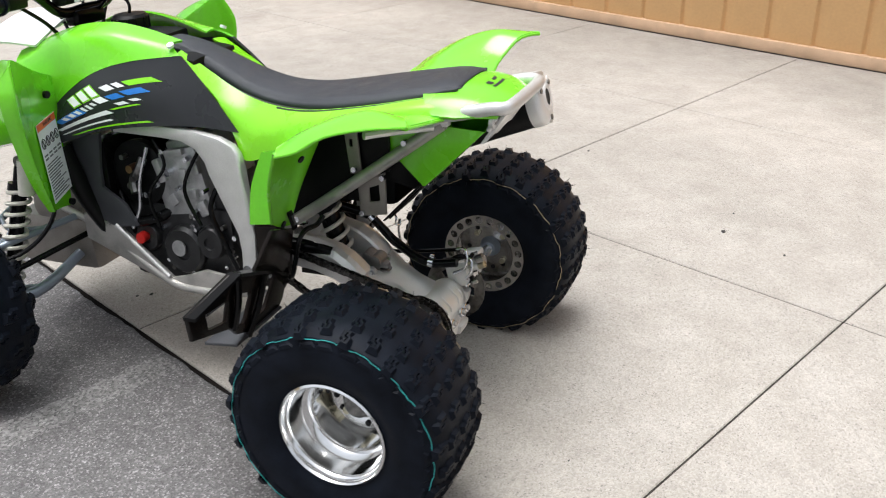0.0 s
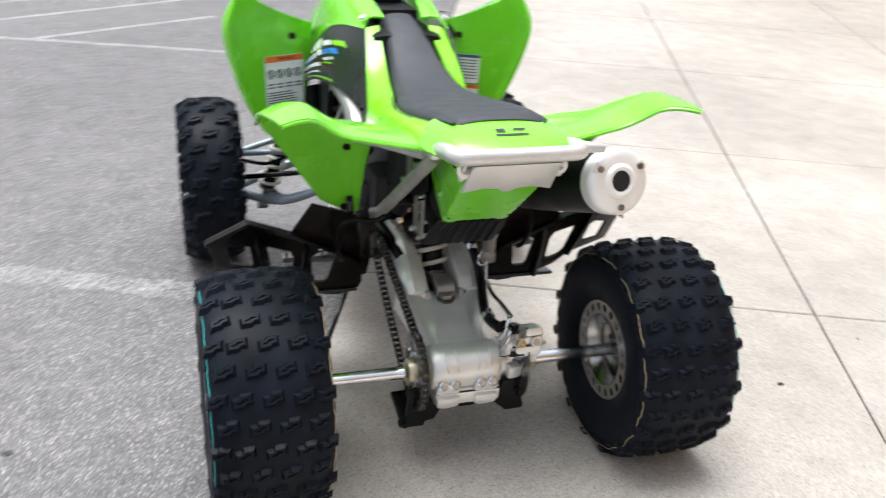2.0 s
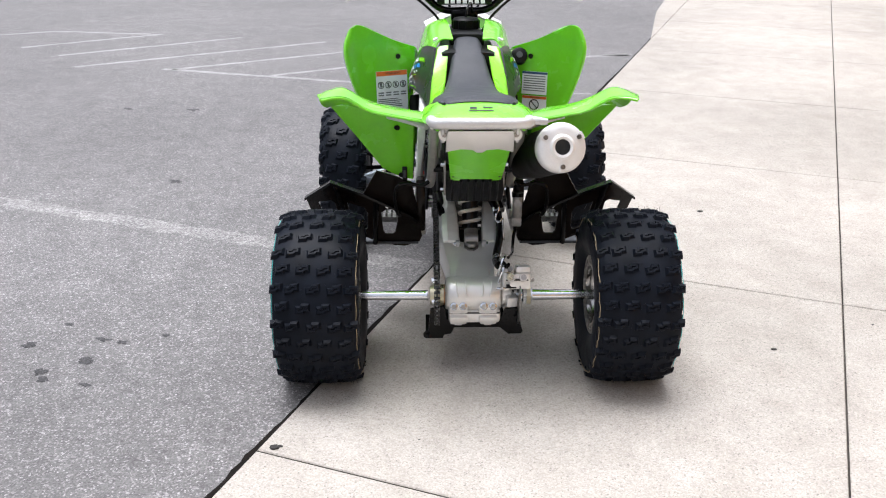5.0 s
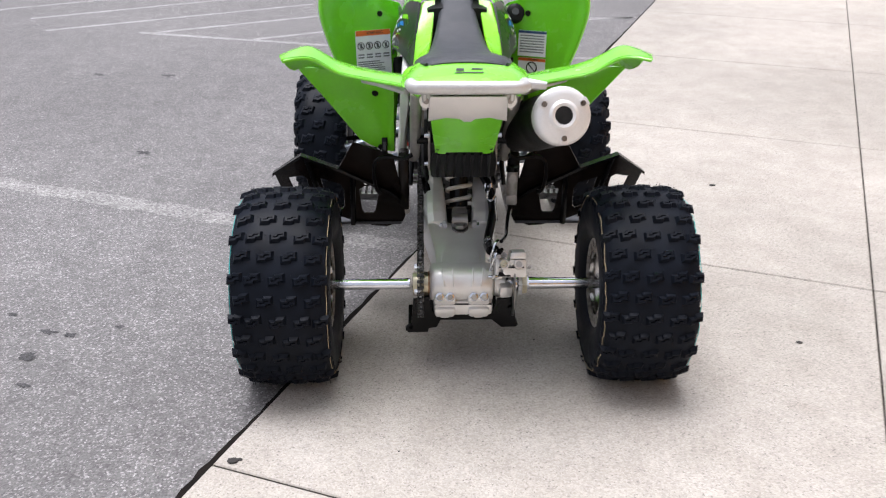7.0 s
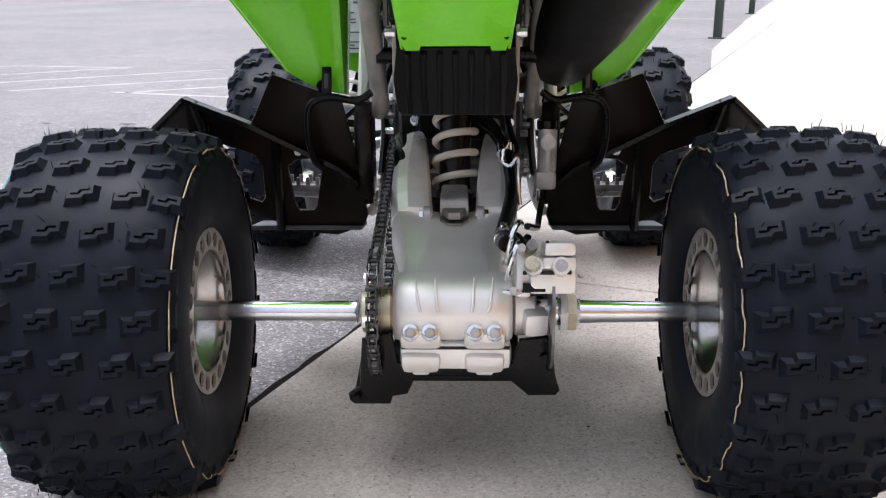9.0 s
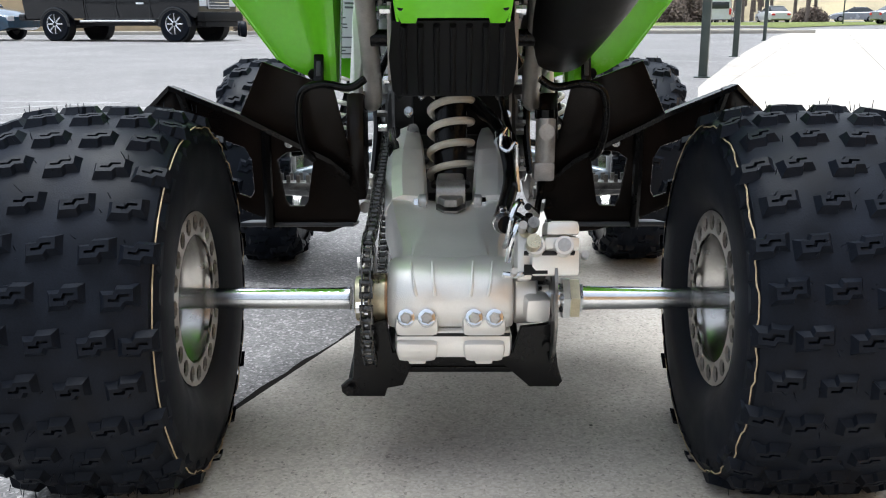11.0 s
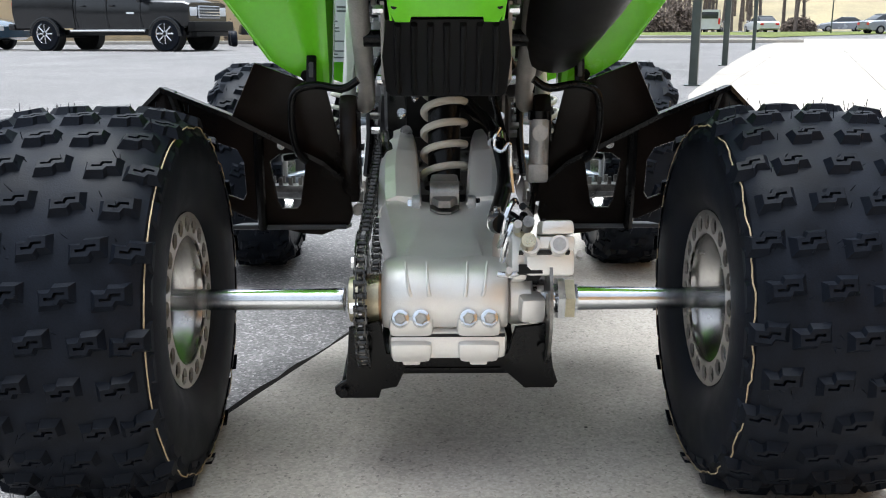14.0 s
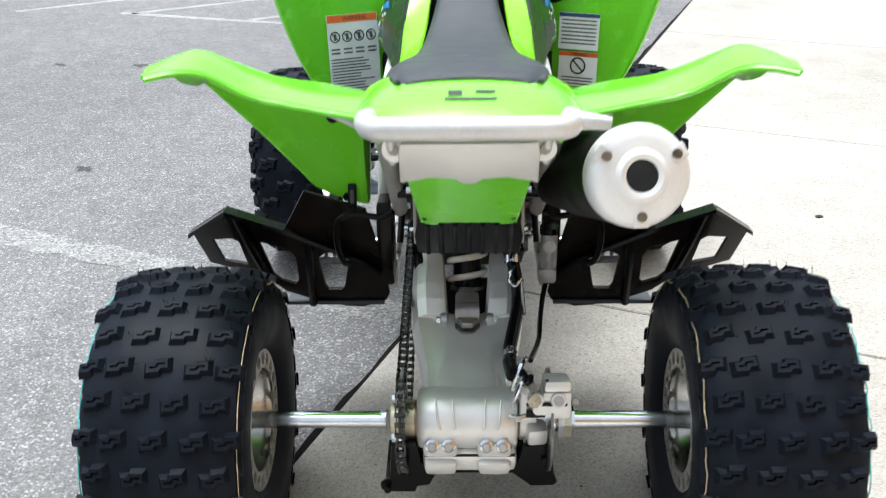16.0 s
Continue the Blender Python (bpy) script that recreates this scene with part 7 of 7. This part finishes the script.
def leafy(name, centre, size, count, material, label, category, seed, leaf=0.05):
    rnd = random.Random(seed)
    bm = bmesh.new()
    for k in range(count):
        d = Vector((rnd.gauss(0, 1), rnd.gauss(0, 1), rnd.gauss(0, 1))).normalized() * rnd.uniform(0.55, 1.0)
        p = Vector((d.x * size[0] / 2, d.y * size[1] / 2, abs(d.z) * size[2] * (0.85 + 0.3 * noise.noise(d * 3))))
        a = Vector((rnd.gauss(0, 1), rnd.gauss(0, 1), rnd.gauss(0, 1))).normalized() * leaf
        b = a.orthogonal().normalized() * leaf * 0.6
        bm.faces.new([bm.verts.new(p + v) for v in (a, b, -a, -b)])
    sh = new(name)
    sh.location = centre
    tagged(sh, label, category)
    part("foliage", bm, material, sh, flat=True)
    bm = bmesh.new()
    for k in range(6):
        t = math.tau * k / 6
        tube(bm, ((0, 0, -0.02), (size[0] * 0.2 * math.cos(t), size[1] * 0.2 * math.sin(t), size[2] * 0.6)), (0.03, 0.01), 6, 1)
    part("stems", bm, BARK, sh)


leafy("shrub", (-12.36, 35.16, 0.07), (1.6, 1.2, 0.72), 2600, SHRUB, "low olive green shrub at the far kerb", "shrub", 5)
leafy("shrub", (-10.34, 35.55, 0.07), (0.5, 0.5, 0.9), 700, BRUSH, "small brown dry shrub at the far kerb", "shrub", 6)

# grass verge on the right beyond the lot
bm = bmesh.new()
prev = None
for x, y0, y1 in ((1.93, 51.20, 73.42), (7.73, 51.78, 76.31), (13.91, 52.94, 78.25), (14.39, 48.30, 79.21), (15.07, 50.23, 80.18), (18.26, 55.64, 80.18), (22.12, 61.24, 80.18), (32.84, 74.38, 82.11)):
    pair = [bm.verts.new((x, y0, 0.03)), bm.verts.new((x, y1, 0.12))]
    if prev:
        bm.faces.new((prev[0], pair[0], pair[1], prev[1]))
    prev = pair
tagged(part("grass_verge", bm, GRASSM, flat=True), "short green grass verge beyond the lot", "grass", kind="structure")
bm = bmesh.new()
box(bm, (6.57, 51.39, 0.04), (15.0, 0.3, 0.16), 0.03)
tagged(part("verge_kerb", bm, CONCRETE), "pale concrete kerb along the grass", "kerb", kind="structure")
bm = bmesh.new()
prev = None
for x, y, z in ((30, 118, 0.0), (30, 124, 1.6), (30, 150, 7.5), (30, 240, 16)):
    pair = [bm.verts.new((8.0, y, z)), bm.verts.new((140.0, y, z))]
    if prev:
        bm.faces.new((prev[0], prev[1], pair[1], pair[0]))
    prev = pair
tagged(part("field_slope", bm, FIELD, flat=True), "dry pale grass slope behind the trees", "hillside", kind="structure")


def bare_tree(x, y, h, seed, spread=0.28):
    """A leafless tree: tapered trunk, limbs and twigs."""
    rnd = random.Random(seed)
    t = new("bare_tree")
    t.location = (x, y, -0.05)
    tagged(t, "leafless brown tree at the far edge of the lot", "tree", "far trees")
    bm = bmesh.new()
    lean = Vector((rnd.uniform(-0.06, 0.06), rnd.uniform(-0.06, 0.06), 1))
    tube(bm, (Vector((0, 0, 0)), lean * h * 0.5 + Vector((rnd.uniform(-0.1, 0.1), 0, 0)), lean * h), (0.018 * h, 0.012 * h, 0.003 * h), 7, 4)
    part("trunk", bm, BARK, t)
    bm = bmesh.new()
    for k in range(16):
        z = h * rnd.uniform(0.25, 0.9)
        a = lean * z
        ang = rnd.uniform(0, math.tau)
        l = h * spread * rnd.uniform(0.5, 1.1) * (1.2 - z / h)
        tip = a + Vector((math.cos(ang) * l, math.sin(ang) * l, l * rnd.uniform(0.5, 1.2)))
        tube(bm, (a, a.lerp(tip, 0.5) + Vector((0, 0, -0.05 * l)), tip), (0.006 * h, 0.004 * h, 0.0012 * h), 5, 2)
        for j in range(5):
            s0 = a.lerp(tip, rnd.uniform(0.3, 0.95))
            s1 = s0 + Vector((rnd.uniform(-1, 1), rnd.uniform(-1, 1), rnd.uniform(0.3, 1.2))) * l * 0.35
            tube(bm, (s0, s1), (0.0022 * h, 0.0008 * h), 4, 1)
    part("branches", bm, BARK, t)


rnd = random.Random(21)
for k in range(26):
    bare_tree(rnd.uniform(9, 34), rnd.uniform(98, 112), rnd.uniform(9, 14), 100 + k)
for k, (x, y, h) in enumerate(((39.0, 92.0, 9.0), (43.0, 96.0, 10.0), (18.6, 76.0, 11.0), (11.5, 84.0, 10.0), (13.5, 88.0, 12.0))):
    bare_tree(x, y, h, 300 + k, 0.34)
for k, (x, y, sx, h) in enumerate(((13.5, 82.0, 5.0, 2.6), (16.3, 84.0, 3.5, 3.2), (10.5, 86.0, 4.0, 2.4), (33.0, 104.0, 4.0, 1.8), (46.0, 104.0, 5.0, 2.0))):
    leafy("brush", (x, y, 0), (sx, 2.5, h), 2200, BRUSH, "tangled dry brown brush by the far trees", "brush", 40 + k, 0.16)

# far woods: too many to count
bm = bmesh.new()
rnd = random.Random(8)
for k in range(900):
    x = rnd.uniform(-80, 110)
    y = 165 + rnd.uniform(0, 45) if x > 34 else rnd.uniform(116, 160)
    z = 0 if y < 120 else (y - 118) * 0.22 if x > 8 else 0
    h = rnd.uniform(9, 17)
    tube(bm, ((x, y, z - 0.5), (x + rnd.uniform(-0.5, 0.5), y, z + h)), (rnd.uniform(0.12, 0.25), 0.05), 5, 1)
    for j in range(10):
        zz = z + h * rnd.uniform(0.25, 1)
        ang, l = rnd.uniform(0, math.tau), rnd.uniform(0.8, 2.6)
        tube(bm, ((x, y, zz), (x + l * math.cos(ang), y + l * math.sin(ang), zz + l * rnd.uniform(0.3, 1.2))), (0.06, 0.02), 3, 1, cap=False)
tagged(part("far_woods", bm, BARK), "dense leafless brown woods in the distance", "woods", kind="stuff")
bm = bmesh.new()
for k in range(7000):
    x = rnd.uniform(-90, 120)
    if 26 < x < 60:
        continue
    y = rnd.uniform(122, 140)
    p = Vector((x, y, rnd.uniform(0, 1) ** 1.5 * 9 + 0.5))
    a = Vector((rnd.gauss(0, 1), rnd.gauss(0, 1), rnd.gauss(0, 1))).normalized() * rnd.uniform(0.2, 0.6)
    b = a.orthogonal().normalized() * 0.25
    bm.faces.new([bm.verts.new(p + v) for v in (a, b, -a, -b)])
tagged(part("far_undergrowth", bm, BRUSH, flat=True), "brown undergrowth between the far trees", "undergrowth", kind="stuff")
